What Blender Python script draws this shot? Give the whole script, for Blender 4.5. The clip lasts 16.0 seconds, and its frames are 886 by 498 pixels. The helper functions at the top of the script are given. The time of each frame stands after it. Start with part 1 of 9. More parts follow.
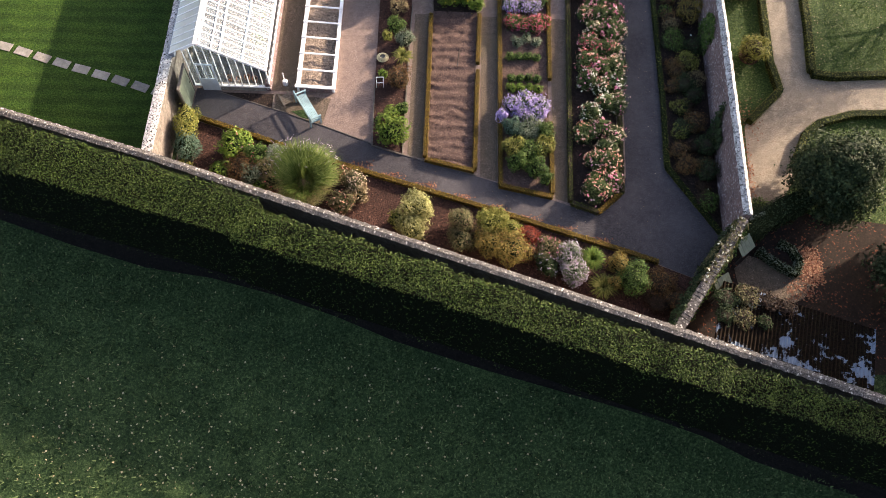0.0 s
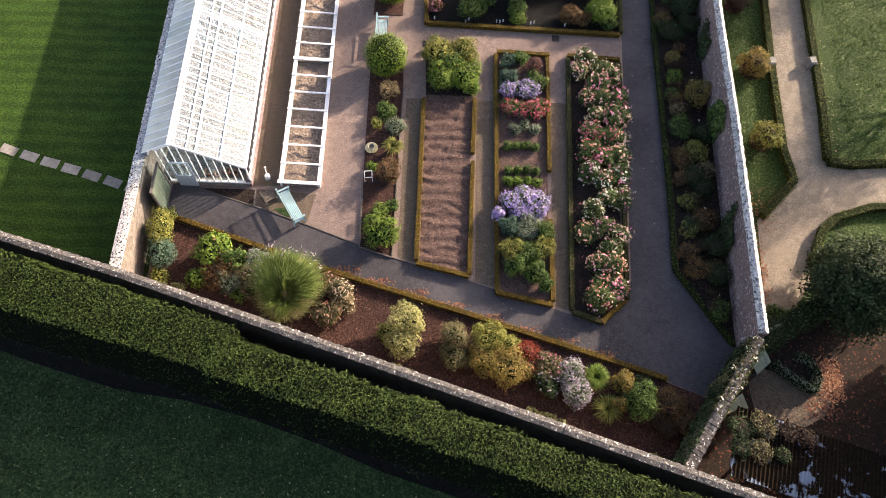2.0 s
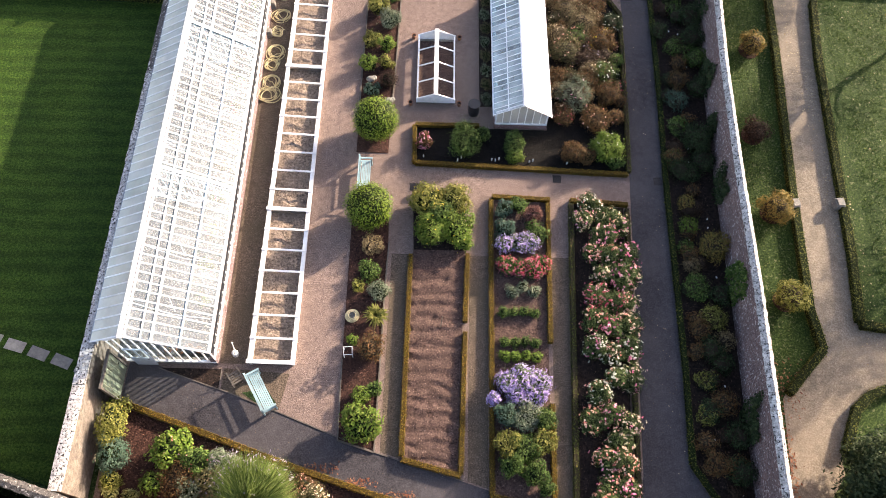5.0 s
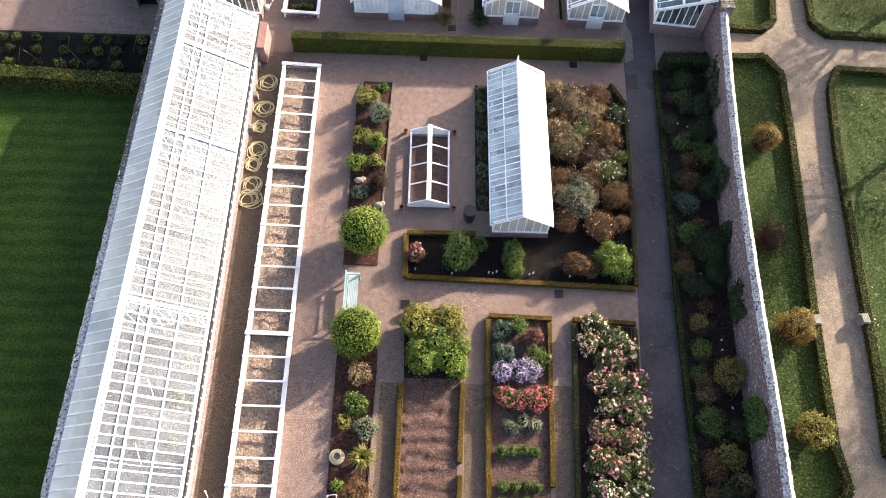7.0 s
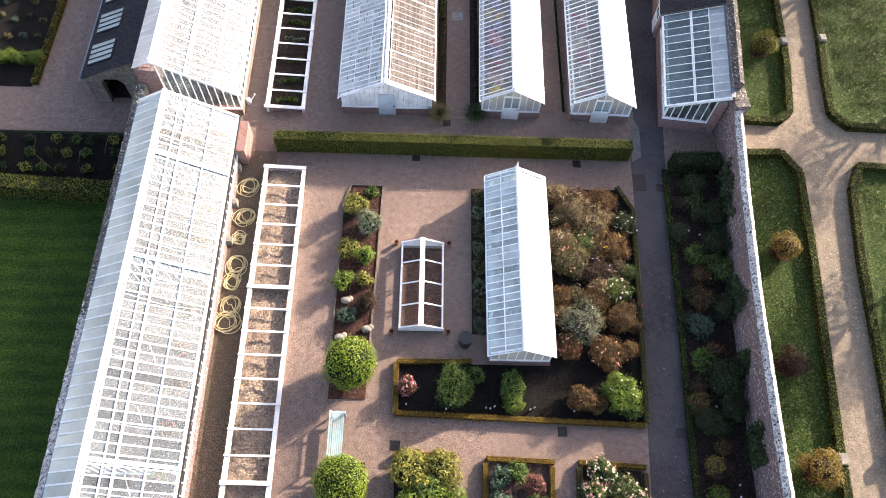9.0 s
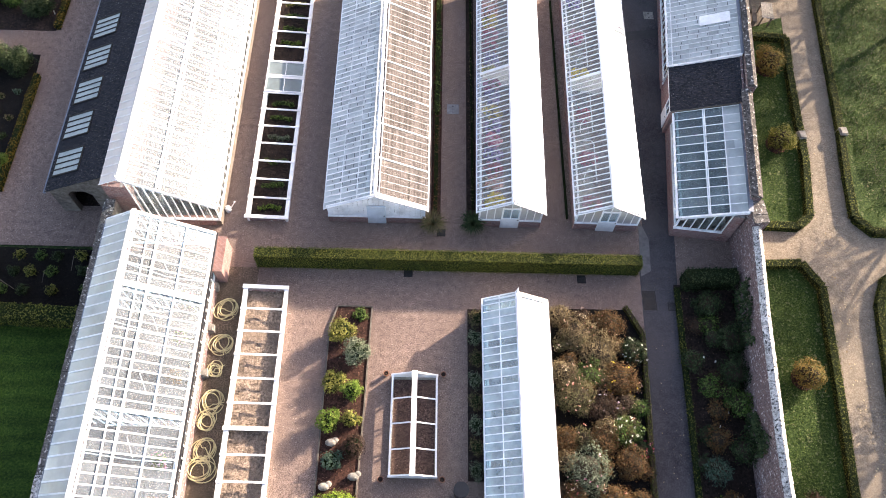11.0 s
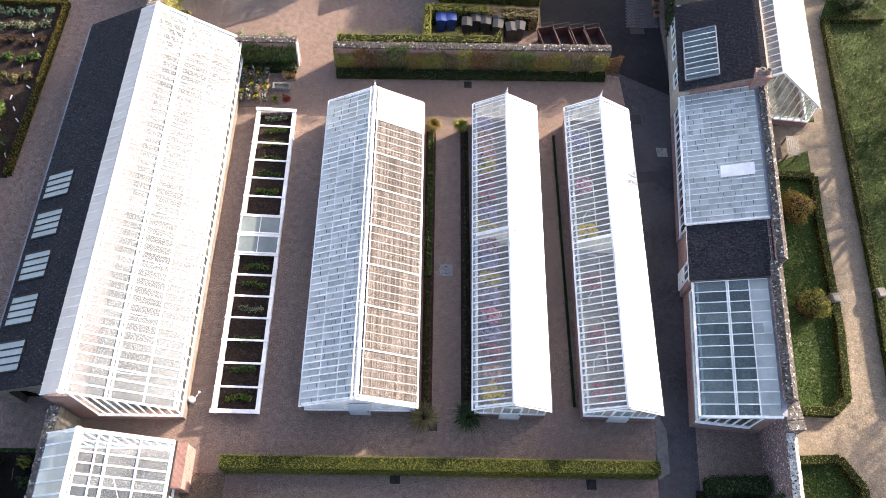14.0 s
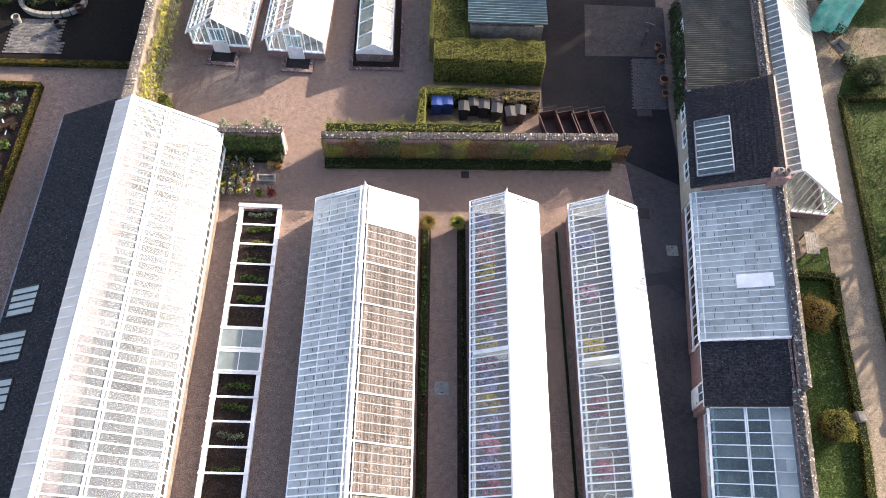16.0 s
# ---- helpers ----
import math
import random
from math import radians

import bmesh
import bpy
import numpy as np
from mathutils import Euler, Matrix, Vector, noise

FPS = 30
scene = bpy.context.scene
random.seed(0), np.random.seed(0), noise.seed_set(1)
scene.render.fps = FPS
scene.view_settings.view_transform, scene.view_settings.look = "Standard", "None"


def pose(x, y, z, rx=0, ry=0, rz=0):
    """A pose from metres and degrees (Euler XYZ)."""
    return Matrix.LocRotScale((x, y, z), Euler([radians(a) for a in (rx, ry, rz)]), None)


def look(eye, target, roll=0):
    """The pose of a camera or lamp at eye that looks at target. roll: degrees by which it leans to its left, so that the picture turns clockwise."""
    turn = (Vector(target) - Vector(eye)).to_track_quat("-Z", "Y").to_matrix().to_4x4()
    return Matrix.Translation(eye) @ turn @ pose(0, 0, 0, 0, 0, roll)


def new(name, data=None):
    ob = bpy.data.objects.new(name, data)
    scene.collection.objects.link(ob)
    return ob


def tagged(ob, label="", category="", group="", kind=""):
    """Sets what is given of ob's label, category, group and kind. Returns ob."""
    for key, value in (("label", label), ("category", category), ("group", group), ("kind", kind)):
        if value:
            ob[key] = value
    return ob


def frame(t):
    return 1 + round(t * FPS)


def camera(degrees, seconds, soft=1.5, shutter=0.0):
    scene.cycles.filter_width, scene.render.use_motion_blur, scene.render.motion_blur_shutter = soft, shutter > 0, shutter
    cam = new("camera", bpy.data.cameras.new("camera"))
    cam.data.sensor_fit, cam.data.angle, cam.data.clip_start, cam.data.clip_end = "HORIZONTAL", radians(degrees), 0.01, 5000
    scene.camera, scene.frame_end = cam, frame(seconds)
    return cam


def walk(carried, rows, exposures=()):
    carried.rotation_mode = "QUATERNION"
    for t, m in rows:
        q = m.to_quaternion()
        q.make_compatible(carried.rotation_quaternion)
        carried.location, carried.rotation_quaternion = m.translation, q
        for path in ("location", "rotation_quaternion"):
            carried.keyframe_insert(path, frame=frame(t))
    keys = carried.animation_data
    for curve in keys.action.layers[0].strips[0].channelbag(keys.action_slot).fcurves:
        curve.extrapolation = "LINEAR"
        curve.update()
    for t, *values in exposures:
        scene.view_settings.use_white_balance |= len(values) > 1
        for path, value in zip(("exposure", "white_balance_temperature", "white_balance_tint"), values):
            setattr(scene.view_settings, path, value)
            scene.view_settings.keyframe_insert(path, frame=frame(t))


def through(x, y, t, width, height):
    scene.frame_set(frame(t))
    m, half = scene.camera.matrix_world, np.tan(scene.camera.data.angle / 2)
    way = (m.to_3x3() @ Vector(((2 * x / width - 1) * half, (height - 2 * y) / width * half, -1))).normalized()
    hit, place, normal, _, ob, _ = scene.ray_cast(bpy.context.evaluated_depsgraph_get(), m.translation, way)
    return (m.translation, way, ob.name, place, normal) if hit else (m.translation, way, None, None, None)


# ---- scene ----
cam = camera(62.0, 16.0, soft=0.55)
ROWS = [  # seconds, eye, pitch, lean, yaw
    (0.0, -3.639, 4.840, 30.888, 25.126, -2.040, 0.894),
    (0.5, -3.570, 6.149, 30.866, 25.214, -2.028, 0.873),
    (1.0, -3.502, 7.481, 30.846, 25.303, -2.015, 0.852),
    (1.5, -3.434, 8.833, 30.828, 25.392, -2.002, 0.832),
    (2.0, -3.368, 10.200, 30.811, 25.480, -1.990, 0.811),
    (2.5, -3.302, 11.583, 30.796, 25.569, -1.977, 0.790),
    (3.0, -3.236, 12.979, 30.782, 25.657, -1.964, 0.770),
    (3.5, -3.171, 14.388, 30.771, 25.746, -1.952, 0.749),
    (4.0, -3.107, 15.808, 30.760, 25.835, -1.939, 0.728),
    (4.5, -3.044, 17.240, 30.752, 25.923, -1.927, 0.708),
    (5.0, -2.982, 18.684, 30.745, 26.012, -1.914, 0.687),
    (5.5, -2.920, 20.138, 30.740, 26.100, -1.901, 0.666),
    (6.0, -2.859, 21.604, 30.737, 26.189, -1.889, 0.646),
    (6.5, -2.798, 23.080, 30.735, 26.278, -1.876, 0.625),
    (7.0, -2.739, 24.567, 30.735, 26.366, -1.863, 0.604),
    (7.5, -2.680, 26.062, 30.736, 26.455, -1.851, 0.584),
    (8.0, -2.621, 27.567, 30.739, 26.544, -1.838, 0.563),
    (8.5, -2.564, 29.078, 30.744, 26.632, -1.826, 0.542),
    (9.0, -2.507, 30.596, 30.750, 26.721, -1.813, 0.522),
    (9.5, -2.451, 32.117, 30.758, 26.809, -1.800, 0.501),
    (10.0, -2.396, 33.641, 30.768, 26.898, -1.788, 0.480),
    (10.5, -2.341, 35.163, 30.779, 26.987, -1.775, 0.460),
    (11.0, -2.287, 36.683, 30.792, 27.075, -1.762, 0.439),
    (11.5, -2.234, 38.196, 30.807, 27.164, -1.750, 0.418),
    (12.0, -2.182, 39.700, 30.823, 27.253, -1.737, 0.398),
    (12.5, -2.130, 41.190, 30.841, 27.341, -1.725, 0.377),
    (13.0, -2.079, 42.664, 30.861, 27.430, -1.712, 0.356),
    (13.5, -2.029, 44.118, 30.882, 27.518, -1.699, 0.336),
    (14.0, -1.980, 45.548, 30.905, 27.607, -1.687, 0.315),
    (14.5, -1.931, 46.951, 30.929, 27.696, -1.674, 0.294),
    (15.0, -1.883, 48.322, 30.956, 27.784, -1.661, 0.274),
    (15.5, -1.836, 49.660, 30.983, 27.873, -1.649, 0.253),
    (16.0, -1.790, 50.960, 31.013, 27.961, -1.636, 0.232),
]
walk(cam, [(t, pose(x, y, z, a, b, c)) for t, x, y, z, a, b, c in ROWS],
     exposures=((0.0, 1.50, 6930, 18), (4.0, 1.58, 6930, 18), (9.0, 1.81, 6900, 18), (12.0, 1.84, 6930, 18), (16.0, 1.78, 6880, 17)))

# ---- light ----
SUN = Vector((0.805, 0.593, 0.0)) * math.cos(radians(18)) + Vector((0, 0, math.sin(radians(18))))
world = bpy.data.worlds.new("sky")
scene.world = world
world.use_nodes = True
wn = world.node_tree.nodes
sky = wn.new("ShaderNodeTexSky")
sky.sky_type, sky.sun_disc = "NISHITA", False
sky.air_density, sky.dust_density, sky.ozone_density = 0.8, 2.5, 0.6
sky.sun_elevation, sky.sun_rotation = radians(18), math.atan2(SUN.x, SUN.y)
wn["Background"].inputs["Strength"].default_value = 0.15
world.node_tree.links.new(sky.outputs["Color"], wn["Background"].inputs["Color"])
lamp = bpy.data.lights.new("sun", "SUN")
lamp.energy, lamp.angle, lamp.color = 5.0, radians(0.6), (1.0, 0.88, 0.72)
new("sun", lamp).matrix_world = look(SUN * 200, (0, 0, 0))

# ---- materials ----
def nodes_of(name):
    m = bpy.data.materials.new(name)
    m.use_nodes = True
    nt = m.node_tree
    return m, nt, nt.nodes["Principled BSDF"], nt.links


def noise_node(nt, scale, detail=4.0, rough=0.6, vec=None):
    n = nt.nodes.new("ShaderNodeTexNoise")
    n.inputs["Scale"].default_value, n.inputs["Detail"].default_value, n.inputs["Roughness"].default_value = scale, detail, rough
    if vec is not None:
        nt.links.new(vec, n.inputs["Vector"])
    return n


def ramp(nt, fac, stops):
    r = nt.nodes.new("ShaderNodeValToRGB")
    while len(r.color_ramp.elements) < len(stops):
        r.color_ramp.elements.new(0.5)
    for e, (p, c) in zip(r.color_ramp.elements, stops):
        e.position, e.color = p, (*c, 1)
    nt.links.new(fac, r.inputs["Fac"])
    return r


def mix_col(nt, fac, a, b, blend="MIX"):
    m = nt.nodes.new("ShaderNodeMix")
    m.data_type, m.blend_type = "RGBA", blend
    for i, v in ((0, fac), (6, a), (7, b)):
        if hasattr(v, "node"):
            nt.links.new(v, m.inputs[i])
        elif i == 0:
            m.inputs[i].default_value = v
        else:
            m.inputs[i].default_value = (*v, 1)
    return m.outputs[2]


def surf(name, dark, light, scale=4.0, big=0.35, bigcol=None, bigamt=0.5, rough=0.85, bump=0.3, bscale=60.0, dist=0.02, metal=0.0,
         vary=0.0, speck=None, speck_at=0.68, speck_scale=25.0, lo=0.3, hi=0.7):
    """A rough surface: fine grain between two colours, broad stains, specks and a fine relief, in metres."""
    m, nt, b, ln = nodes_of(name)
    pos = nt.nodes.new("ShaderNodeNewGeometry").outputs["Position"]
    col = ramp(nt, noise_node(nt, scale, 6, 0.7, pos).outputs["Fac"], ((lo, dark), (hi, light))).outputs["Color"]
    mid = ramp(nt, noise_node(nt, scale * 0.22, 5, 0.7, pos).outputs["Fac"], ((0.34, (0.70, 0.70, 0.70)), (0.66, (1.25, 1.25, 1.25)))).outputs["Color"]
    col = mix_col(nt, 1.0, col, mid, "MULTIPLY")
    if bigcol:
        f = ramp(nt, noise_node(nt, big, 3, 0.55, pos).outputs["Fac"], ((0.38, (0, 0, 0)), (0.64, (bigamt,) * 3))).outputs["Color"]
        col = mix_col(nt, f, col, bigcol)
    if speck:
        f = ramp(nt, noise_node(nt, speck_scale, 2, 0.5, pos).outputs["Fac"], ((speck_at, (0, 0, 0)), (speck_at + 0.04, (1, 1, 1)))).outputs["Color"]
        col = mix_col(nt, f, col, speck)
    if vary:
        info = nt.nodes.new("ShaderNodeObjectInfo")
        mr = nt.nodes.new("ShaderNodeMapRange")
        mr.inputs["To Min"].default_value, mr.inputs["To Max"].default_value = 1 - vary, 1 + vary
        ln.new(info.outputs["Random"], mr.inputs["Value"])
        col = mix_col(nt, 1.0, col, mr.outputs["Result"], "MULTIPLY")
    ln.new(col, b.inputs["Base Color"])
    b.inputs["Roughness"].default_value, b.inputs["Metallic"].default_value = rough, metal
    if rough >= 0.8:
        b.inputs["Specular IOR Level"].default_value = 0.18
    if bump:
        bp = nt.nodes.new("ShaderNodeBump")
        bp.inputs["Strength"].default_value, bp.inputs["Distance"].default_value = bump, dist
        ln.new(noise_node(nt, bscale, 5, 0.65, pos).outputs["Fac"], bp.inputs["Height"])
        ln.new(bp.outputs["Normal"], b.inputs["Normal"])
    return m


def brick_surf(name, a, b_, mortar, stain, stain_amt=0.6, size=(0.225, 0.075), speck=None):
    """Brickwork in courses, with mortar, stains and lime."""
    m, nt, b, ln = nodes_of(name)
    pos = nt.nodes.new("ShaderNodeNewGeometry").outputs["Position"]
    sep = nt.nodes.new("ShaderNodeSeparateXYZ")
    ln.new(pos, sep.inputs[0])
    add = nt.nodes.new("ShaderNodeMath")
    ln.new(sep.outputs["X"], add.inputs[0]), ln.new(sep.outputs["Y"], add.inputs[1])
    com = nt.nodes.new("ShaderNodeCombineXYZ")
    ln.new(add.outputs[0], com.inputs[0]), ln.new(sep.outputs["Z"], com.inputs[1])
    br = nt.nodes.new("ShaderNodeTexBrick")
    br.inputs["Scale"].default_value = 1.0
    br.inputs["Brick Width"].default_value, br.inputs["Row Height"].default_value = size
    br.inputs["Mortar Size"].default_value, br.inputs["Bias"].default_value = 0.008, -0.1
    br.inputs["Color1"].default_value, br.inputs["Color2"].default_value, br.inputs["Mortar"].default_value = (*a, 1), (*b_, 1), (*mortar, 1)
    ln.new(com.outputs[0], br.inputs["Vector"])
    f = ramp(nt, noise_node(nt, 0.9, 6, 0.7, pos).outputs["Fac"], ((0.4, (0, 0, 0)), (0.62, (stain_amt,) * 3))).outputs["Color"]
    col = mix_col(nt, f, br.outputs["Color"], stain)
    g = ramp(nt, noise_node(nt, 14, 4, 0.7, pos).outputs["Fac"], ((0.35, (0.62, 0.62, 0.62)), (0.68, (1.2, 1.2, 1.2)))).outputs["Color"]
    col = mix_col(nt, 1.0, col, g, "MULTIPLY")
    if speck:
        s = ramp(nt, noise_node(nt, 9, 3, 0.6, pos).outputs["Fac"], ((0.59, (0, 0, 0)), (0.64, (0.9, 0.9, 0.9)))).outputs["Color"]
        col = mix_col(nt, s, col, speck)
    ln.new(col, b.inputs["Base Color"])
    b.inputs["Roughness"].default_value = 0.9
    bp = nt.nodes.new("ShaderNodeBump")
    bp.inputs["Strength"].default_value, bp.inputs["Distance"].default_value = 0.5, 0.015
    ln.new(br.outputs["Fac"], bp.inputs["Height"])
    bp.invert = True
    ln.new(bp.outputs["Normal"], b.inputs["Normal"])
    return m


def leaf(name, cols, rough=0.7, through=0.25, big=0.6):
    """Leaves: a colour of its own for each leaf, patches over the plant, and some light let through."""
    m, nt, b, ln = nodes_of(name)
    geo = nt.nodes.new("ShaderNodeNewGeometry")
    n = len(cols)
    col = ramp(nt, geo.outputs["Random Per Island"], [(0.08 + 0.84 * i / max(1, n - 1), c) for i, c in enumerate(cols)]).outputs["Color"]
    f = ramp(nt, noise_node(nt, big, 3, 0.6, geo.outputs["Position"]).outputs["Fac"], ((0.3, (0.72, 0.72, 0.72)), (0.7, (1.25, 1.25, 1.15)))).outputs["Color"]
    col = mix_col(nt, 1.0, col, f, "MULTIPLY")
    ln.new(col, b.inputs["Base Color"])
    b.inputs["Roughness"].default_value = rough
    b.inputs["Specular IOR Level"].default_value = 0.15
    tr = nt.nodes.new("ShaderNodeBsdfTranslucent")
    ln.new(col, tr.inputs["Color"])
    mx = nt.nodes.new("ShaderNodeMixShader")
    mx.inputs[0].default_value = through
    ln.new(b.outputs[0], mx.inputs[1]), ln.new(tr.outputs[0], mx.inputs[2])
    ln.new(mx.outputs[0], nt.nodes["Material Output"].inputs["Surface"])
    return m


def glazing(name, clear=0.75, white=(0.8, 0.82, 0.82), rough=0.22, gloss=0.5, tint=(0.9, 0.95, 0.95), dirt=0.25, swing=0.14, through=0.42):
    """Old horticultural glass: mostly clear, a film of limewash and dirt, a soft gloss."""
    m, nt, b, ln = nodes_of(name)
    pos = nt.nodes.new("ShaderNodeNewGeometry").outputs["Position"]
    tr = nt.nodes.new("ShaderNodeBsdfTransparent")
    tr.inputs["Color"].default_value = (*tint, 1)
    film = ramp(nt, noise_node(nt, 1.3, 6, 0.7, pos).outputs["Fac"], ((0.3, tuple(c * (1 - dirt) for c in white)), (0.7, white))).outputs["Color"]
    ln.new(film, b.inputs["Base Color"])
    b.inputs["Roughness"].default_value = 0.6
    amt = nt.nodes.new("ShaderNodeMapRange")
    amt.inputs["From Min"].default_value, amt.inputs["From Max"].default_value = 0.25, 0.75
    amt.inputs["To Min"].default_value, amt.inputs["To Max"].default_value = max(0, 1 - clear - swing), min(1, 1 - clear + swing)
    info = nt.nodes.new("ShaderNodeObjectInfo")
    isl = nt.nodes.new("ShaderNodeNewGeometry")
    su = nt.nodes.new("ShaderNodeMath")
    ln.new(info.outputs["Random"], su.inputs[0]), ln.new(isl.outputs["Random Per Island"], su.inputs[1])
    fr1 = nt.nodes.new("ShaderNodeMath")
    fr1.operation = "FRACT"
    ln.new(su.outputs[0], fr1.inputs[0])
    av = nt.nodes.new("ShaderNodeMath")
    av.operation = "MULTIPLY_ADD"
    ln.new(fr1.outputs[0], av.inputs[0])
    av.inputs[1].default_value = 0.34
    ln.new(noise_node(nt, 0.8, 5, 0.65, pos).outputs["Fac"], av.inputs[2])
    sb = nt.nodes.new("ShaderNodeMath")
    sb.operation = "SUBTRACT"
    ln.new(av.outputs[0], sb.inputs[0])
    sb.inputs[1].default_value = 0.17
    ln.new(sb.outputs[0], amt.inputs["Value"])
    m1 = nt.nodes.new("ShaderNodeMixShader")
    back = nt.nodes.new("ShaderNodeBsdfTranslucent")
    ln.new(film, back.inputs["Color"])
    lime = nt.nodes.new("ShaderNodeMixShader")
    lime.inputs[0].default_value = through
    ln.new(b.outputs[0], lime.inputs[1]), ln.new(back.outputs[0], lime.inputs[2])
    ln.new(amt.outputs[0], m1.inputs[0]), ln.new(tr.outputs[0], m1.inputs[1]), ln.new(lime.outputs[0], m1.inputs[2])
    gl = nt.nodes.new("ShaderNodeBsdfGlossy")
    gl.inputs["Roughness"].default_value = rough
    m2 = nt.nodes.new("ShaderNodeMixShader")
    m2.inputs[0].default_value = 0.035 + gloss * 0.1
    ln.new(m1.outputs[0], m2.inputs[1]), ln.new(gl.outputs[0], m2.inputs[2])
    ln.new(m2.outputs[0], nt.nodes["Material Output"].inputs["Surface"])
    return m


GRAVEL = surf("gravel", (0.104, 0.072, 0.061), (0.335, 0.251, 0.212), 18, 0.22, (0.157, 0.114, 0.097), 0.5, 0.95, 0.9, 40, 0.03, speck=(0.492, 0.41, 0.3444), speck_at=0.65, speck_scale=24, lo=0.38, hi=0.63)
MOSSGRAVEL = surf("mossy_gravel", (0.0508, 0.0385, 0.0279), (0.2132, 0.1599, 0.1189), 18, 0.5, (0.0943, 0.0779, 0.0525), 0.6, 0.95, 0.9, 40, 0.03, speck=(0.328, 0.2624, 0.205), speck_at=0.66, speck_scale=24, lo=0.40, hi=0.62)
ASPHALT = surf("asphalt", (0.024, 0.022, 0.025), (0.076, 0.070, 0.075), 18, 0.3, (0.096, 0.088, 0.092), 0.5, 0.8, 0.5, 70, 0.012, speck=(0.1558, 0.1148, 0.082), speck_at=0.69, speck_scale=13, lo=0.40, hi=0.62)
# darker copy of the asphalt, with the buildings' shade in its colour
SHADEDASPHALT = surf("shaded_asphalt", (0.0074, 0.007, 0.0082), (0.0213, 0.0197, 0.023), 18, 0.3, (0.0295, 0.0271, 0.0287), 0.5, 0.9, 0.5, 70, 0.012, speck=(0.082, 0.0656, 0.0492), speck_at=0.71, speck_scale=13, lo=0.40, hi=0.62)
# soil blackened to hold shade in its colour, first for the back west bed
SHADESOIL = surf("shade_black_soil", (0.0025, 0.0022, 0.002), (0.0131, 0.0107, 0.009), 10, 0.8, (0.0057, 0.0049, 0.0041), 0.6, 0.95, 1.0, 22, 0.06, speck=(0.0492, 0.0369, 0.0287), speck_at=0.70, speck_scale=13, lo=0.38, hi=0.64)
SANDPATH = surf("sand_path", (0.165, 0.134, 0.098), (0.315, 0.268, 0.205), 14, 0.3, (0.230, 0.190, 0.142), 0.5, 0.95, 0.5, 40, 0.02, speck=(0.1394, 0.0902, 0.0574), speck_at=0.70, speck_scale=10, lo=0.40, hi=0.62)
SOIL = surf("soil", (0.018, 0.009, 0.0074), (0.1066, 0.0508, 0.0377), 12, 0.8, (0.0344, 0.018, 0.0139), 0.6, 0.95, 1.0, 20, 0.08, speck=(0.2214, 0.123, 0.0902), speck_at=0.66, speck_scale=15, lo=0.39, hi=0.63)
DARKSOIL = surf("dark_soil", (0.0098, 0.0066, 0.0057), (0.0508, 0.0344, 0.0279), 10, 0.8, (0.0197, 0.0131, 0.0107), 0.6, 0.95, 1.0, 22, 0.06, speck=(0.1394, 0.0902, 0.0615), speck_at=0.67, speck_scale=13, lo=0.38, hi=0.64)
TILTH = surf("tilled_soil", (0.041, 0.0238, 0.0197), (0.1558, 0.1, 0.082), 13, 0.7, (0.082, 0.0525, 0.0426), 0.5, 0.95, 1.0, 20, 0.06, speck=(0.2952, 0.205, 0.164), speck_at=0.65, speck_scale=18, lo=0.39, hi=0.62)
SANDBED = surf("frame_sand", (0.1066, 0.082, 0.0656), (0.3772, 0.2952, 0.2296), 9, 1.2, (0.2214, 0.1722, 0.1353), 0.6, 0.95, 1.0, 12, 0.10, lo=0.40, hi=0.62)
STONE = surf("stone", (0.164, 0.1558, 0.1394), (0.3772, 0.3526, 0.3116), 6, 1.0, (0.1312, 0.1312, 0.1148), 0.6, 0.9, 0.6, 30, 0.02, speck=(0.451, 0.4346, 0.3936), speck_at=0.66, speck_scale=12)
COPING = surf("lichened_coping", (0.036, 0.033, 0.031), (0.24, 0.222, 0.202), 16, 1.4, (0.075, 0.067, 0.060), 0.5, 0.9, 0.8, 26, 0.03, speck=(0.5412, 0.5084, 0.4592), speck_at=0.62, speck_scale=9, lo=0.38, hi=0.64)
DARKCOPING = surf("dark_lichened_coping", (0.0205, 0.0189, 0.0189), (0.164, 0.1517, 0.1435), 9, 1.4, (0.041, 0.0369, 0.0353), 0.5, 0.9, 0.8, 26, 0.03, speck=(0.492, 0.4674, 0.4346), speck_at=0.62, speck_scale=8, lo=0.38, hi=0.64)
PALECOPING = surf("pale_coping", (0.20, 0.19, 0.18), (0.74, 0.71, 0.67), 9, 1.2, (0.40, 0.38, 0.36), 0.5, 0.85, 0.9, 20, 0.03, speck=(0.035, 0.032, 0.03), speck_at=0.59, speck_scale=11, lo=0.40, hi=0.6)
BRICK = brick_surf("old_brick", (0.2214, 0.0861, 0.0697), (0.328, 0.164, 0.1435), (0.3772, 0.328, 0.3034), (0.2952, 0.2214, 0.205), 0.5)
GREYBRICK = brick_surf("weathered_brick", (0.0902, 0.0451, 0.0451), (0.246, 0.1353, 0.123), (0.3608, 0.3116, 0.3034), (0.1558, 0.1066, 0.1066), 0.7, speck=(0.5904, 0.5412, 0.5248))
RUBBLE = surf("rubble_wall", (0.082, 0.0697, 0.0574), (0.2706, 0.2378, 0.205), 5, 0.9, (0.1558, 0.123, 0.0984), 0.5, 0.9, 0.8, 12, 0.05)
SLATE = surf("slate", (0.006, 0.0065, 0.010), (0.052, 0.054, 0.068), 9, 0.5, (0.018, 0.019, 0.026), 0.5, 0.82, 1.0, 22, 0.04, vary=0.3, speck=(0.30, 0.30, 0.30), speck_at=0.675, speck_scale=24, lo=0.38, hi=0.64)
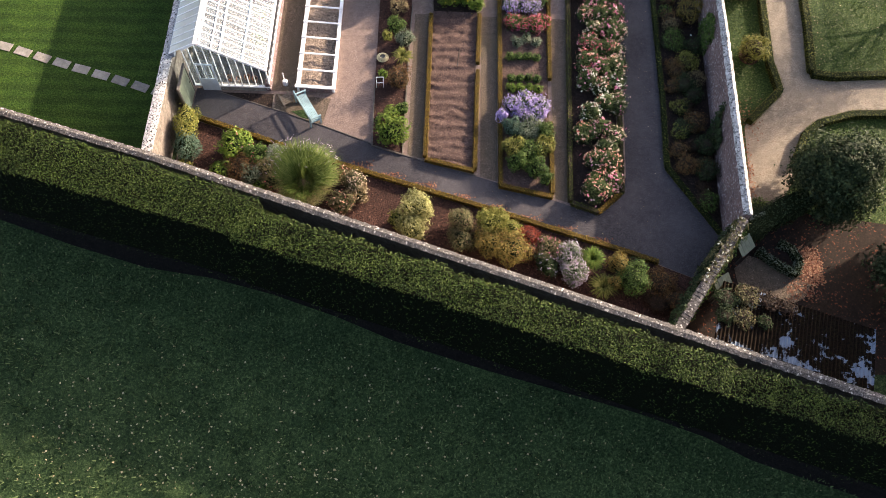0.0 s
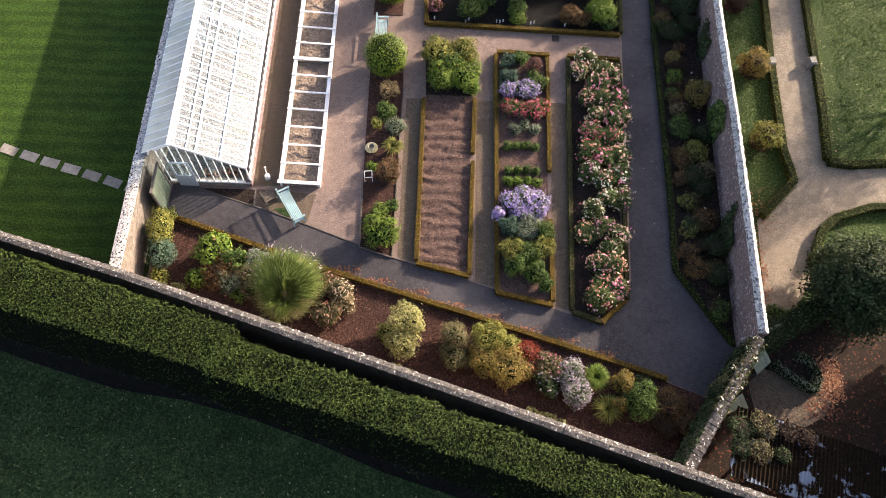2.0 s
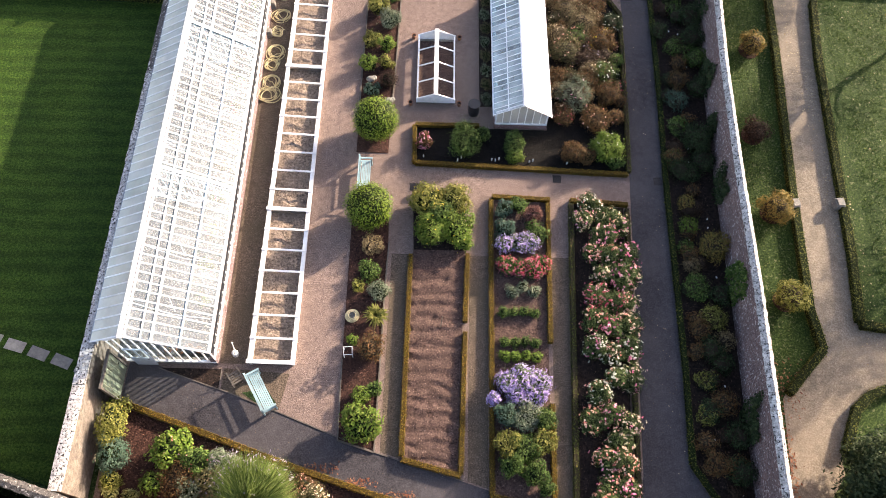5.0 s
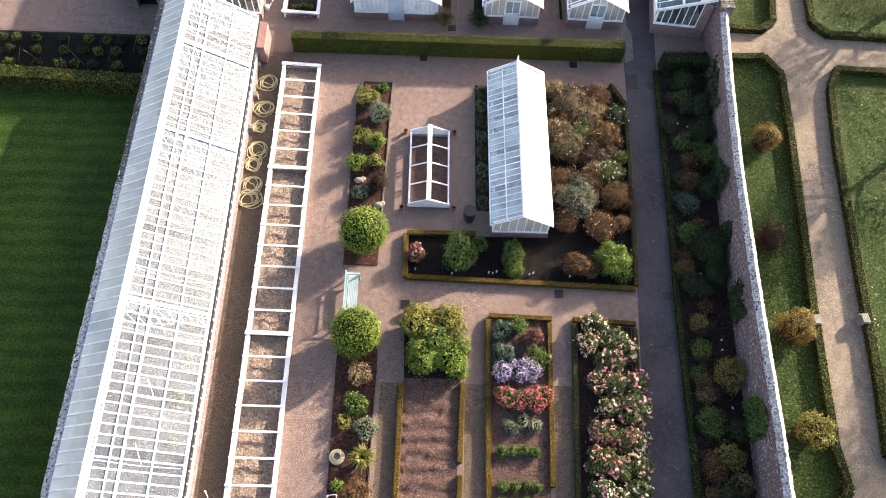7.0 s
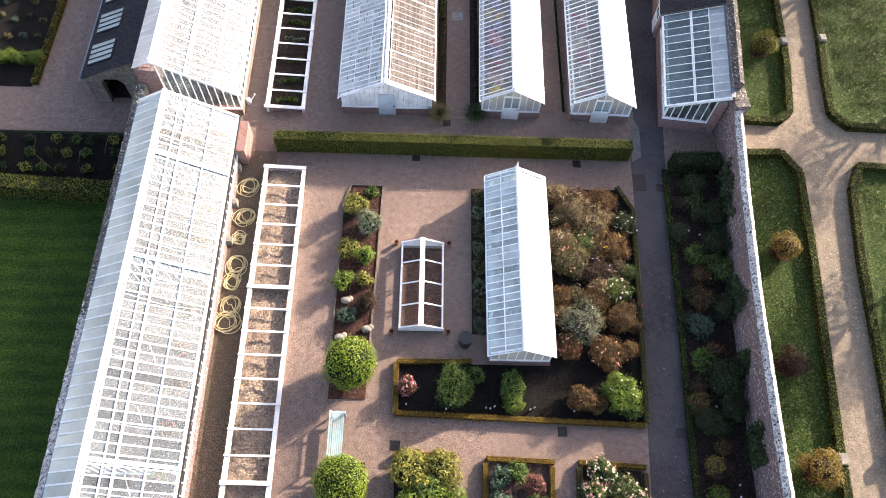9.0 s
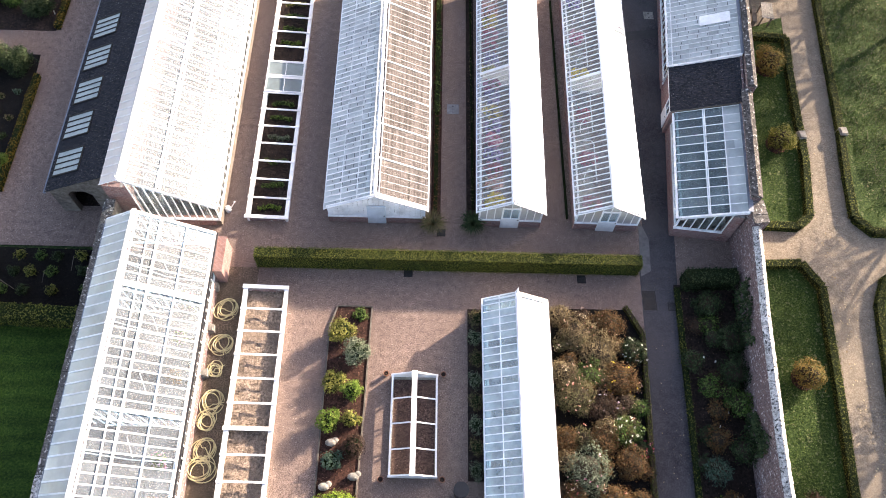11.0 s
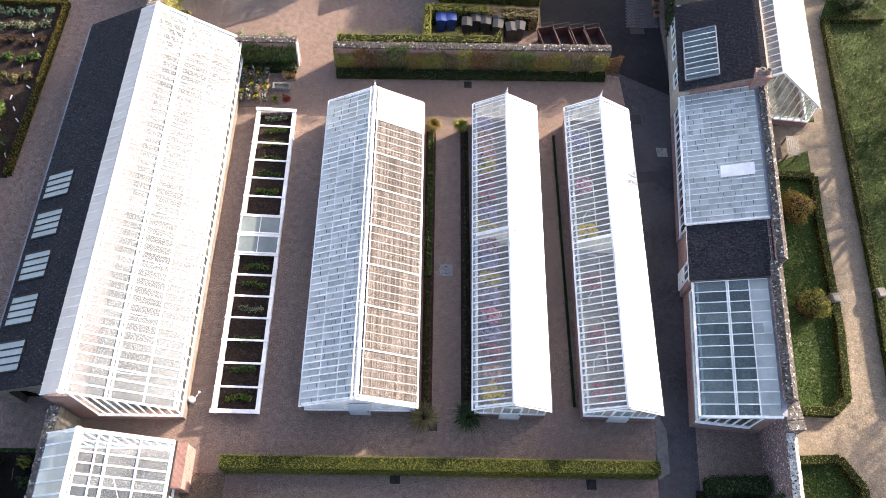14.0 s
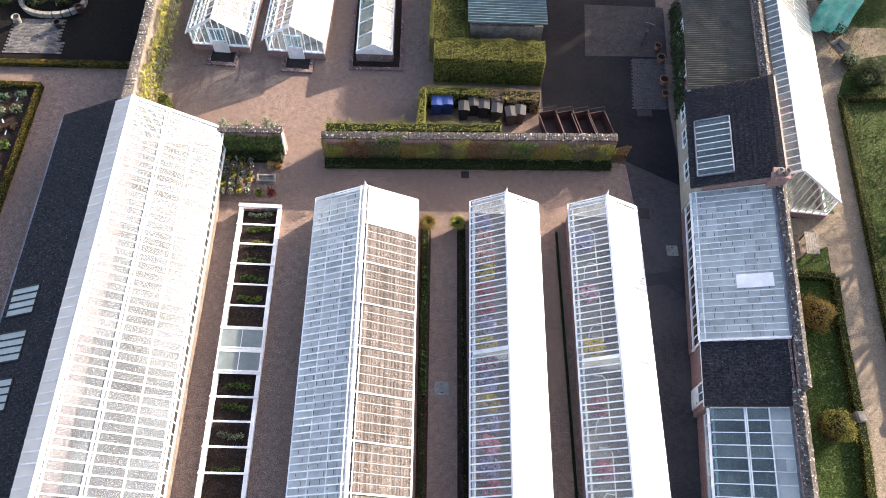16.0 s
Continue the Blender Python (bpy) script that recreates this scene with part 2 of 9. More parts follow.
WHITE = surf("white_paint", (0.80, 0.80, 0.80), (0.90, 0.90, 0.89), 3, 1.0, (0.76, 0.76, 0.75), 0.4, 0.45, 0.12, 30, 0.004)
OLDWHITE = surf("peeling_white_paint", (0.76, 0.77, 0.78), (0.90, 0.90, 0.89), 5, 1.0, (0.72, 0.72, 0.72), 0.5, 0.55, 0.3, 30, 0.006, speck=(0.26, 0.22, 0.19), speck_at=0.70, speck_scale=8)
BLUEDOOR = surf("pale_blue_paint", (0.50, 0.56, 0.62), (0.62, 0.68, 0.73), 3, 1.0, (0.46, 0.52, 0.58), 0.4, 0.45, 0.1, 30, 0.004)
LEAD = surf("lead_sheet", (0.10, 0.115, 0.14), (0.24, 0.26, 0.30), 5, 1.2, (0.22, 0.26, 0.32), 0.5, 0.5, 0.3, 25, 0.01, metal=0.2)
TEAL = surf("faded_teal_paint", (0.20, 0.33, 0.36), (0.34, 0.47, 0.50), 5, 2.0, (0.26, 0.38, 0.41), 0.4, 0.55, 0.2, 40, 0.004)
GREENDOOR = surf("weathered_green_boards", (0.164, 0.1886, 0.123), (0.2706, 0.2952, 0.205), 4, 1.5, (0.2132, 0.2296, 0.164), 0.5, 0.7, 0.3, 40, 0.006)
BLIND = surf("cedar_blind", (0.046, 0.041, 0.039), (0.170, 0.155, 0.148), 14, 1.0, (0.092, 0.083, 0.079), 0.5, 0.92, 0.3, 60, 0.006, vary=0.5, lo=0.38, hi=0.62)
FLOORGREY = surf("grey_house_floor", (0.040, 0.046, 0.053), (0.082, 0.090, 0.100), 3, 1.0, (0.046, 0.052, 0.060), 0.6, 0.9, 0.5, 30, 0.02)
PALEBLIND = surf("pale_new_blind", (0.62, 0.52, 0.40), (0.78, 0.68, 0.55), 5, 1.0, (0.70, 0.60, 0.48), 0.4, 0.7, 0.2, 60, 0.005)
WOOD = surf("grey_wood", (0.082, 0.0697, 0.0574), (0.1968, 0.1722, 0.1476), 8, 1.5, (0.1148, 0.0984, 0.082), 0.4, 0.85, 0.4, 50, 0.006)
IRON = surf("cast_iron", (0.0148, 0.0148, 0.0148), (0.0369, 0.0344, 0.0328), 20, 2, (0.0492, 0.0369, 0.0287), 0.4, 0.6, 0.3, 60, 0.004, metal=0.5)
PLATE = surf("steel_cover", (0.16, 0.165, 0.17), (0.28, 0.285, 0.29), 15, 2, (0.20, 0.19, 0.18), 0.4, 0.55, 0.3, 60, 0.004, metal=0.6)
HOSE = surf("yellow_hose", (0.52, 0.44, 0.22), (0.68, 0.60, 0.36), 8, 3, (0.58, 0.50, 0.28), 0.4, 0.45, 0.05, 60, 0.002)
TERRA = surf("terracotta", (0.1968, 0.082, 0.0492), (0.3116, 0.1476, 0.0902), 9, 2, (0.246, 0.1476, 0.1066), 0.4, 0.85, 0.2, 50, 0.004)
BLACKPL = surf("black_plastic", (0.0098, 0.0098, 0.0115), (0.0246, 0.0246, 0.0279), 9, 2, (0.0328, 0.0328, 0.0344), 0.3, 0.5, 0.1, 50, 0.003)
BLUEPL = surf("blue_plastic", (0.01, 0.035, 0.16), (0.02, 0.06, 0.25), 9, 2, (0.015, 0.045, 0.19), 0.3, 0.45, 0.05, 50, 0.003)
RUST = surf("rusty_red_paint", (0.0369, 0.018, 0.018), (0.082, 0.0369, 0.0344), 7, 1.5, (0.0492, 0.0328, 0.0295), 0.5, 0.6, 0.3, 40, 0.006, metal=0.2)
CORRUG = surf("brown_corrugated_sheet", (0.045, 0.040, 0.028), (0.095, 0.083, 0.060), 5, 1.0, (0.060, 0.054, 0.040), 0.5, 0.65, 0.2, 40, 0.006)
GREENCORRUG = surf("blue_green_corrugated_sheet", (0.0451, 0.082, 0.0902), (0.082, 0.1312, 0.1394), 5, 1.0, (0.0615, 0.1025, 0.1107), 0.5, 0.55, 0.2, 40, 0.006)
LAPDIRT = surf("lap_dirt", (0.09, 0.10, 0.10), (0.26, 0.28, 0.28), 10, 2, (0.15, 0.16, 0.16), 0.5, 0.9, 0.2, 40, 0.004)
NETTING = surf("green_netting", (0.05, 0.38, 0.31), (0.16, 0.60, 0.50), 5, 1.0, (0.45, 0.72, 0.66), 0.5, 0.8, 0.5, 10, 0.06)
BARK = surf("bark", (0.0369, 0.0287, 0.0221), (0.1066, 0.082, 0.0656), 9, 2, (0.0656, 0.0615, 0.0492), 0.4, 0.95, 0.8, 30, 0.02)
CREAM = surf("cream_plaster", (0.3772, 0.3444, 0.2788), (0.5084, 0.4674, 0.3854), 4, 1.0, (0.3116, 0.2788, 0.2296), 0.5, 0.9, 0.3, 30, 0.01)
GLASS = glazing("clear_glass", 0.945, gloss=0.05, rough=0.15, tint=(0.95, 0.97, 0.97), swing=0.06)
MILKY = glazing("limewashed_glass", 0.952, (0.82, 0.86, 0.90), gloss=0.30, rough=0.31, swing=0.06, tint=(0.84, 0.93, 0.98))
FILMED = glazing("thin_filmed_glass", 0.945, (0.80, 0.84, 0.88), gloss=0.18, rough=0.31, swing=0.06, tint=(0.83, 0.92, 0.97))
CYANGLASS = glazing("pale_cyan_glass", 0.56, (0.82, 0.91, 0.93), gloss=0.4, rough=0.2, swing=0.30, tint=(0.80, 0.92, 0.95))
DUSTY = glazing("dusty_glass", 0.84, (0.94, 0.92, 0.89), gloss=0.05, rough=0.2, swing=0.08, through=0.7, tint=(0.95, 0.97, 0.97))
# near-opaque white film imitates sky light scattered by the west slope
WHITENED = glazing("scatter_white_glass", 0.07, (0.97, 0.97, 0.95), gloss=0.3, rough=0.36, swing=0.07, dirt=0.1, through=0.72)
THINWASH = glazing("thin_limewashed_glass", 0.48, (0.95, 0.96, 0.96), gloss=0.3, rough=0.34, swing=0.14, dirt=0.1, through=0.7)
# white film and strong gloss stand in for sun glare on these slopes
BRIGHT = glazing("sun_glare_glass", 0.60, (0.88, 0.88, 0.87), gloss=1.7, rough=0.44, swing=0.10)
LAPPED = glazing("old_lapped_glass", 0.30, (0.93, 0.97, 0.96), gloss=0.4, rough=0.2, tint=(0.86, 0.95, 0.95), swing=0.20, dirt=0.12, through=0.66)
SKYLIGHT = glazing("pale_green_skylight_glass", 0.10, (0.62, 0.70, 0.69), gloss=0.5, rough=0.2, swing=0.10)
BLUEGLASS = glazing("grey_green_glass", 0.80, (0.52, 0.60, 0.60), tint=(0.64, 0.77, 0.78), gloss=0.35, rough=0.14, swing=0.14)


def grass(name, a, b_, c, stripes=0.0, leaf_amt=0.0, yellow=(0.16, 0.14, 0.03), fleck=0.72):
    m, nt, b, ln = nodes_of(name)
    pos = nt.nodes.new("ShaderNodeNewGeometry").outputs["Position"]
    fine = ramp(nt, noise_node(nt, 10, 8, 0.85, pos).outputs["Fac"], ((0.38, a), (0.51, b_), (0.64, c))).outputs["Color"]
    f = ramp(nt, noise_node(nt, 0.5, 5, 0.65, pos).outputs["Fac"], ((0.36, (0.72, 0.78, 0.74)), (0.66, (1.22, 1.18, 1.1)))).outputs["Color"]
    col = mix_col(nt, 1.0, fine, f, "MULTIPLY")
    if stripes:
        w = nt.nodes.new("ShaderNodeTexWave")
        w.bands_direction, w.wave_profile = "Y", "SIN"
        w.inputs["Scale"].default_value, w.inputs["Distortion"].default_value = 0.42, 3.0
        w.inputs["Detail"].default_value, w.inputs["Detail Scale"].default_value = 2.0, 1.5
        ln.new(pos, w.inputs["Vector"])
        s = ramp(nt, w.outputs["Fac"], ((0.2, (1 - stripes,) * 3), (0.8, (1 + stripes,) * 3))).outputs["Color"]
        col = mix_col(nt, 1.0, col, s, "MULTIPLY")
    if leaf_amt:
        sp = ramp(nt, noise_node(nt, 7, 2, 0.5, pos).outputs["Fac"], ((fleck, (0, 0, 0)), (fleck + 0.015, (leaf_amt,) * 3))).outputs["Color"]
        col = mix_col(nt, sp, col, yellow)
    ln.new(col, b.inputs["Base Color"])
    b.inputs["Roughness"].default_value = 0.9
    b.inputs["Specular IOR Level"].default_value = 0.15
    bp = nt.nodes.new("ShaderNodeBump")
    bp.inputs["Strength"].default_value, bp.inputs["Distance"].default_value = 0.9, 0.06
    ln.new(noise_node(nt, 16, 6, 0.75, pos).outputs["Fac"], bp.inputs["Height"])
    ln.new(bp.outputs["Normal"], b.inputs["Normal"])
    return m


MEADOW = grass("rough_meadow_grass", (0.006, 0.018, 0.006), (0.026, 0.051, 0.017), (0.098, 0.138, 0.056), 0, 0.8, (0.40, 0.31, 0.16))
LAWN = grass("mown_lawn", (0.0082, 0.0246, 0.0033), (0.0295, 0.064, 0.0082), (0.0779, 0.123, 0.0213), 0.14)
SUNLAWN = grass("autumn_lawn", (0.006, 0.017, 0.003), (0.027, 0.055, 0.010), (0.120, 0.158, 0.050), 0, 0.7, (0.150, 0.165, 0.080), 0.635)

# ---- builders ----
class Mesh:
    """Gathers boxes, beams, prisms and sheets into one mesh."""

    def __init__(self):
        self.v, self.f = [], []

    def add(self, verts, faces):
        n = len(self.v)
        self.v += [tuple(p) for p in verts]
        self.f += [tuple(n + i for i in f) for f in faces]
        return self

    def box(self, x0, y0, z0, x1, y1, z1):
        p = [(x, y, z) for z in (z0, z1) for y in (y0, y1) for x in (x0, x1)]
        return self.add(p, ((0, 2, 3, 1), (4, 5, 7, 6), (0, 1, 5, 4), (2, 6, 7, 3), (0, 4, 6, 2), (1, 3, 7, 5)))

    def beam(self, a, b, w, h, up=(0, 0, 1)):
        """A bar from a to b, w wide and h deep."""
        a, b = Vector(a), Vector(b)
        d = (b - a).normalized()
        s = d.cross(Vector(up))
        s = s.normalized() if s.length > 1e-4 else Vector((1, 0, 0))
        u = s.cross(d)
        p = [q + s * (w / 2 * i) + u * (h / 2 * j) for q in (a, b) for j in (-1, 1) for i in (-1, 1)]
        return self.add(p, ((0, 1, 3, 2), (4, 6, 7, 5), (0, 4, 5, 1), (2, 3, 7, 6), (0, 2, 6, 4), (1, 5, 7, 3)))

    def prism(self, pts, z0, z1):
        n = len(pts)
        if sum(pts[i][0] * pts[(i + 1) % n][1] - pts[(i + 1) % n][0] * pts[i][1] for i in range(n)) < 0:
            pts = pts[::-1]
        p = [(x, y, z0) for x, y in pts] + [(x, y, z1) for x, y in pts]
        return self.add(p, [tuple(range(n - 1, -1, -1)), tuple(range(n, 2 * n))] + [(i, (i + 1) % n, n + (i + 1) % n, n + i) for i in range(n)])

    def gable(self, pts, y0, y1):
        """A polygon of x, z pushed from y0 to y1."""
        n = len(pts)
        p = [(x, y0, z) for x, z in pts] + [(x, y1, z) for x, z in pts]
        return self.add(p, [tuple(range(n)), tuple(range(2 * n - 1, n - 1, -1))] + [(i, n + i, n + (i + 1) % n, (i + 1) % n) for i in range(n)])

    def tube(self, pts, r, sides=8, caps=True):
        """A round rod through points, r one radius or one for each point."""
        pts = [Vector(p) for p in pts]
        rs = r if isinstance(r, (list, tuple)) else [r] * len(pts)
        rings = []
        for i, p in enumerate(pts):
            d = (pts[min(i + 1, len(pts) - 1)] - pts[max(i - 1, 0)]).normalized()
            s = d.cross(Vector((0, 0, 1)))
            s = s.normalized() if s.length > 1e-3 else Vector((1, 0, 0))
            u = s.cross(d)
            rings.append([p + (s * math.cos(2 * math.pi * k / sides) + u * math.sin(2 * math.pi * k / sides)) * rs[i] for k in range(sides)])
        f = []
        for i in range(len(pts) - 1):
            f += [(i * sides + k, i * sides + (k + 1) % sides, (i + 1) * sides + (k + 1) % sides, (i + 1) * sides + k) for k in range(sides)]
        if caps:
            f += [tuple(range(sides - 1, -1, -1)), tuple((len(pts) - 1) * sides + k for k in range(sides))]
        return self.add([p for ring in rings for p in ring], f)

    def turned(self, profile, cx=0, cy=0, sides=16):
        """A turned body from a profile of radius and height."""
        n = len(profile)
        p = [(cx + r * math.cos(2 * math.pi * k / sides), cy + r * math.sin(2 * math.pi * k / sides), z) for r, z in profile for k in range(sides)]
        f = [(i * sides + k, i * sides + (k + 1) % sides, (i + 1) * sides + (k + 1) % sides, (i + 1) * sides + k) for i in range(n - 1) for k in range(sides)]
        f += [tuple(range(sides - 1, -1, -1)), tuple((n - 1) * sides + k for k in range(sides))]
        return self.add(p, f)

    def data(self, name, material, smooth=False):
        me = bpy.data.meshes.new(name)
        me.from_pydata(self.v, [], self.f)
        me.materials.append(material)
        if smooth:
            me.polygons.foreach_set("use_smooth", [True] * len(me.polygons))
        me.update()
        return me


def part(name, mesh, material, parent, label="", smooth=False, at=None):
    """Links a mesh as one object under a thing or a part."""
    ob = new(name, mesh.data(name, material, smooth) if isinstance(mesh, Mesh) else mesh)
    ob.parent = parent
    if at is not None:
        ob.location = at
    return tagged(ob, label)


def thing(name, x, y, z=0.0, turn=0.0, label="", category="", group="", kind=""):
    ob = new(name)
    ob.empty_display_size = 0.2
    ob.matrix_basis = pose(x, y, z, 0, 0, turn)
    return tagged(ob, label, category, group, kind)


def single(name, mesh, material, label="", category="", group="", kind="", at=(0, 0, 0), turn=0.0, smooth=False):
    """A thing of one mesh."""
    ob = new(name, mesh.data(name, material, smooth) if isinstance(mesh, Mesh) else mesh)
    ob.matrix_basis = pose(*at, 0, 0, turn)
    return tagged(ob, label, category, group, kind)


def slab(name, pts, top, material, label, category="ground", thick=0.04):
    return single(name, Mesh().prism(pts, top - thick, top), material, label, category, kind="structure")


def quads(name, verts, material):
    """A mesh of separate four-cornered leaves from an array (n, 4, 3)."""
    n = len(verts)
    me = bpy.data.meshes.new(name)
    me.vertices.add(4 * n), me.loops.add(4 * n), me.polygons.add(n)
    me.vertices.foreach_set("co", np.ascontiguousarray(verts, dtype=np.float32).ravel())
    me.loops.foreach_set("vertex_index", np.arange(4 * n, dtype=np.int32))
    me.polygons.foreach_set("loop_start", np.arange(0, 4 * n, 4, dtype=np.int32))
    me.materials.append(material)
    me.update(calc_edges=True)
    return me


def leaf_quads(rng, p, nrm, size, aspect=0.55, spread=0.8, droop=0.0):
    """Leaves at points p, facing about along nrm, of about that length."""
    n = len(p)
    nn = nrm + rng.normal(0, spread, (n, 3)) * 0.5
    nn /= np.linalg.norm(nn, axis=1, keepdims=True) + 1e-9
    a = np.cross(nn, rng.normal(0, 1, (n, 3)))
    a /= np.linalg.norm(a, axis=1, keepdims=True) + 1e-9
    if droop:
        a[:, 2] -= droop
        a /= np.linalg.norm(a, axis=1, keepdims=True) + 1e-9
    b = np.cross(nn, a)
    s = (size * rng.uniform(0.65, 1.35, n))[:, None]
    tip, mid = a * s, b * s * aspect * 0.5
    return np.stack([p, p + tip * 0.5 + mid, p + tip, p + tip * 0.5 - mid], 1)


def lobes_points(rng, lobes, n, lump=0.18, inner=0.72, wild=0.38):
    """Points on a heap of uneven rounded lobes (x, y, z, rx, ry, rz), none deep inside another, with normals."""
    lob = np.array(lobes, float)
    area = lob[:, 3] * lob[:, 4] + lob[:, 4] * lob[:, 5] + lob[:, 3] * lob[:, 5]
    k = rng.choice(len(lob), n, p=area / area.sum())
    d = rng.normal(0, 1, (n, 3))
    d /= np.linalg.norm(d, axis=1, keepdims=True)
    ph = rng.uniform(0, 6.28, (len(lob), 3))
    bump = 1 + lump * (np.sin(d[:, 0] * 4.3 + ph[k, 0]) * np.sin(d[:, 1] * 5.1 + ph[k, 1]) + 0.6 * np.sin(d[:, 2] * 6.7 + ph[k, 2]))
    r = bump * (inner + (1 - inner) * rng.uniform(0, 1, n) ** 0.5) * (rng.uniform(0.88, 1.06, n) + wild * rng.uniform(0, 1, n) ** 7)
    p = lob[k, :3] + d * lob[k, 3:] * r[:, None]
    keep = p[:, 2] > 0.02
    for i in range(len(lob)):
        q = np.linalg.norm((p - lob[i, :3]) / lob[i, 3:], axis=1)
        keep &= (k == i) | (q > inner * 0.9)
    nr = d / lob[k, 3:] * lob[k, 3:].mean(1, keepdims=True)
    nr /= np.linalg.norm(nr, axis=1, keepdims=True)
    nr[:, 2] += 0.35
    return p[keep], nr[keep]


def spheres(lobes, scale=0.7, seg=10, rings=6):
    """The dense inside of a plant, hidden by its leaves."""
    m = Mesh()
    for x, y, z, rx, ry, rz in lobes:
        pr = []
        for i in range(rings + 1):
            t = math.pi * i / rings
            pr.append([(x + scale * rx * math.sin(t) * math.cos(2 * math.pi * k / seg), y + scale * ry * math.sin(t) * math.sin(2 * math.pi * k / seg), max(0.0, z + scale * rz * math.cos(t))) for k in range(seg)])
        m.add([q for r in pr for q in r], [(i * seg + k, (i + 1) * seg + k, (i + 1) * seg + (k + 1) % seg, i * seg + (k + 1) % seg) for i in range(rings) for k in range(seg)])
    return m

# ---- ground, paths, beds and walls ----
EAST = ((14.0, 6.3), (20.3, 10.48), (31.0, 10.98), (37.0, 11.15), (43.0, 11.42), (48.0, 11.8), (52.6, 12.25), (53.8, 12.2), (59.6, 12.80), (62.0, 13.22), (69.4, 14.0), (84.0, 15.5), (96.0, 16.7))  # y, x of the east wall's inner foot


def east_x(y):
    for (y0, x0), (y1, x1) in zip(EAST, EAST[1:]):
        if y <= y1:
            return x0 + (x1 - x0) * (y - y0) / (y1 - y0)
    return EAST[-1][1]


def build_ground():
    ys = [-400, -120, -40, -10, 0, 6, 10, 13.9, 14.0, 16, 18, 20.3, 30, 40, 52.6, 54, 62, 70, 84, 96, 130, 220, 500]
    m = Mesh()
    cols = 8
    for y in ys:
        low = -0.5 if y >= 14.0 else 0.0
        x = east_x(min(max(y, 14.0), 96))
        for px, z in ((-500, -0.06), (-90, -0.06), (-30, -0.06), (x + 0.10, -0.06), (x + 0.2, low - 0.06), (40, low - 0.06), (120, low - 0.06), (500, low - 0.06)):
            m.v.append((px, y, z))
    for j in range(len(ys) - 1):
        for i in range(cols - 1):
            a = j * cols + i
            m.f.append((a, a + 1, a + cols + 1, a + cols))
    single("ground", m, MEADOW, "rough dark green meadow grass with scattered fallen leaves", "grass", kind="structure")


build_ground()
slab("yard", [(-15.75, 22.1), (6.6, 14.8), (10.5, 20.2), (11.1, 31), (11.3, 37), (11.6, 43), (12.0, 48), (12.35, 52.6), (12.4, 54), (13.3, 62), (14.1, 70), (15.6, 84), (16.8, 96), (-34, 96), (-34, 52.2), (-15.75, 52.2)], 0.0, GRAVEL, "pinkish brown fine gravel yard between beds and glasshouses", "gravel")
for k, pts in enumerate(([(-4.6, 24.4), (-3.85, 24.2), (-3.75, 33.4), (-4.5, 33.4)], [(-1.02, 23.3), (-0.2, 23.05), (-0.05, 33.4), (-0.9, 33.4)], [(2.6, 22.2), (3.2, 22.0), (3.75, 33.4), (2.8, 33.4)], [(-11.6, 28.0), (-9.95, 28.0), (-9.9, 51.3), (-11.6, 51.3)], [(-11.4, 26.2), (-8.9, 26.05), (-8.6, 27.6), (-11.4, 27.8)])):
    slab("path_mossy", pts, 0.008, MOSSGRAVEL, "trodden brown mossy gravel strip", "path", 0.02)
slab("lawn", [(-60, 23.5), (-60, 48.2), (-16.1, 48.2), (-16.1, 22.4), (-22, 24.2), (-40, 29.5)], -0.01, LAWN, "mown green lawn with faint mowing stripes", "lawn")
slab("path_front", [(-15.4, 28.0), (-14.2, 27.86), (-8.9, 25.93), (-4.86, 24.38), (-1.2, 23.3), (2.5, 22.1), (4.6, 21.35), (5.85, 22.5), (6.15, 23.6), (6.45, 28.4), (7.0, 38.0), (7.5, 45), (7.72, 52.0), (8.1, 53.4), (8.55, 69.5), (8.35, 72.5), (4.3, 73.2), (4.3, 96),
                    (11.9, 96), (11.1, 76), (11.2, 71), (10.55, 62.5), (9.6, 53.4), (9.4, 50.9), (8.95, 42), (8.68, 37.7), (8.38, 27.9), (8.15, 24.1), (10.45, 20.4), (9.6, 18.95), (8.9, 18.2), (7.2, 18.9), (5.2, 19.55), (-1.2, 21.6), (-7.9, 23.65), (-15.45, 26.15)],
     0.010, ASPHALT, "dark grey asphalt path with worn pale patches", "path")
slab("bed_front", [(-15.5, 26.1), (-7.9, 23.6), (-1.2, 21.55), (5.2, 19.5), (7.2, 18.85), (8.95, 18.15), (6.75, 15.05), (-15.5, 22.35)], 0.03, SOIL, "dark reddish bark mulch border along the front wall", "flower bed", 0.06)
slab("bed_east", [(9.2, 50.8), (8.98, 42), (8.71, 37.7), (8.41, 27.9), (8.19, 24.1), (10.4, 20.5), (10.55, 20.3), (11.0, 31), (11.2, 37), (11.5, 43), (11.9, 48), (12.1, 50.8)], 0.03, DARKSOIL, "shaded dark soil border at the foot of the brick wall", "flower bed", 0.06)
# earth strip whose black colour also carries the hedge's contact shade
slab("bed_hedge_foot", [(-34, 23.6), (-23.2, 20.2), (-19.6, 19.0), (-16.1, 18.0), (-13.2, 17.6), (-10.4, 16.9), (-7.4, 15.9), (-4.8, 14.85), (-0.8, 13.65), (2.6, 12.75), (5.6, 11.95), (8.4, 11.0), (10.2, 10.1), (24, 5.6), (24, 7.8), (12, 11.5), (-2.5, 16.05), (-14, 19.5), (-34, 25.3)], -0.03, SHADESOIL, "bare earth at the foot of the yew hedge, black with painted shade", "soil", 0.05)
slab("bed_small", [(-14.1, 27.75), (-11.5, 27.75), (-11.5, 26.9)], 0.035, DARKSOIL, "small three-cornered bed of dark soil", "flower bed", 0.05)
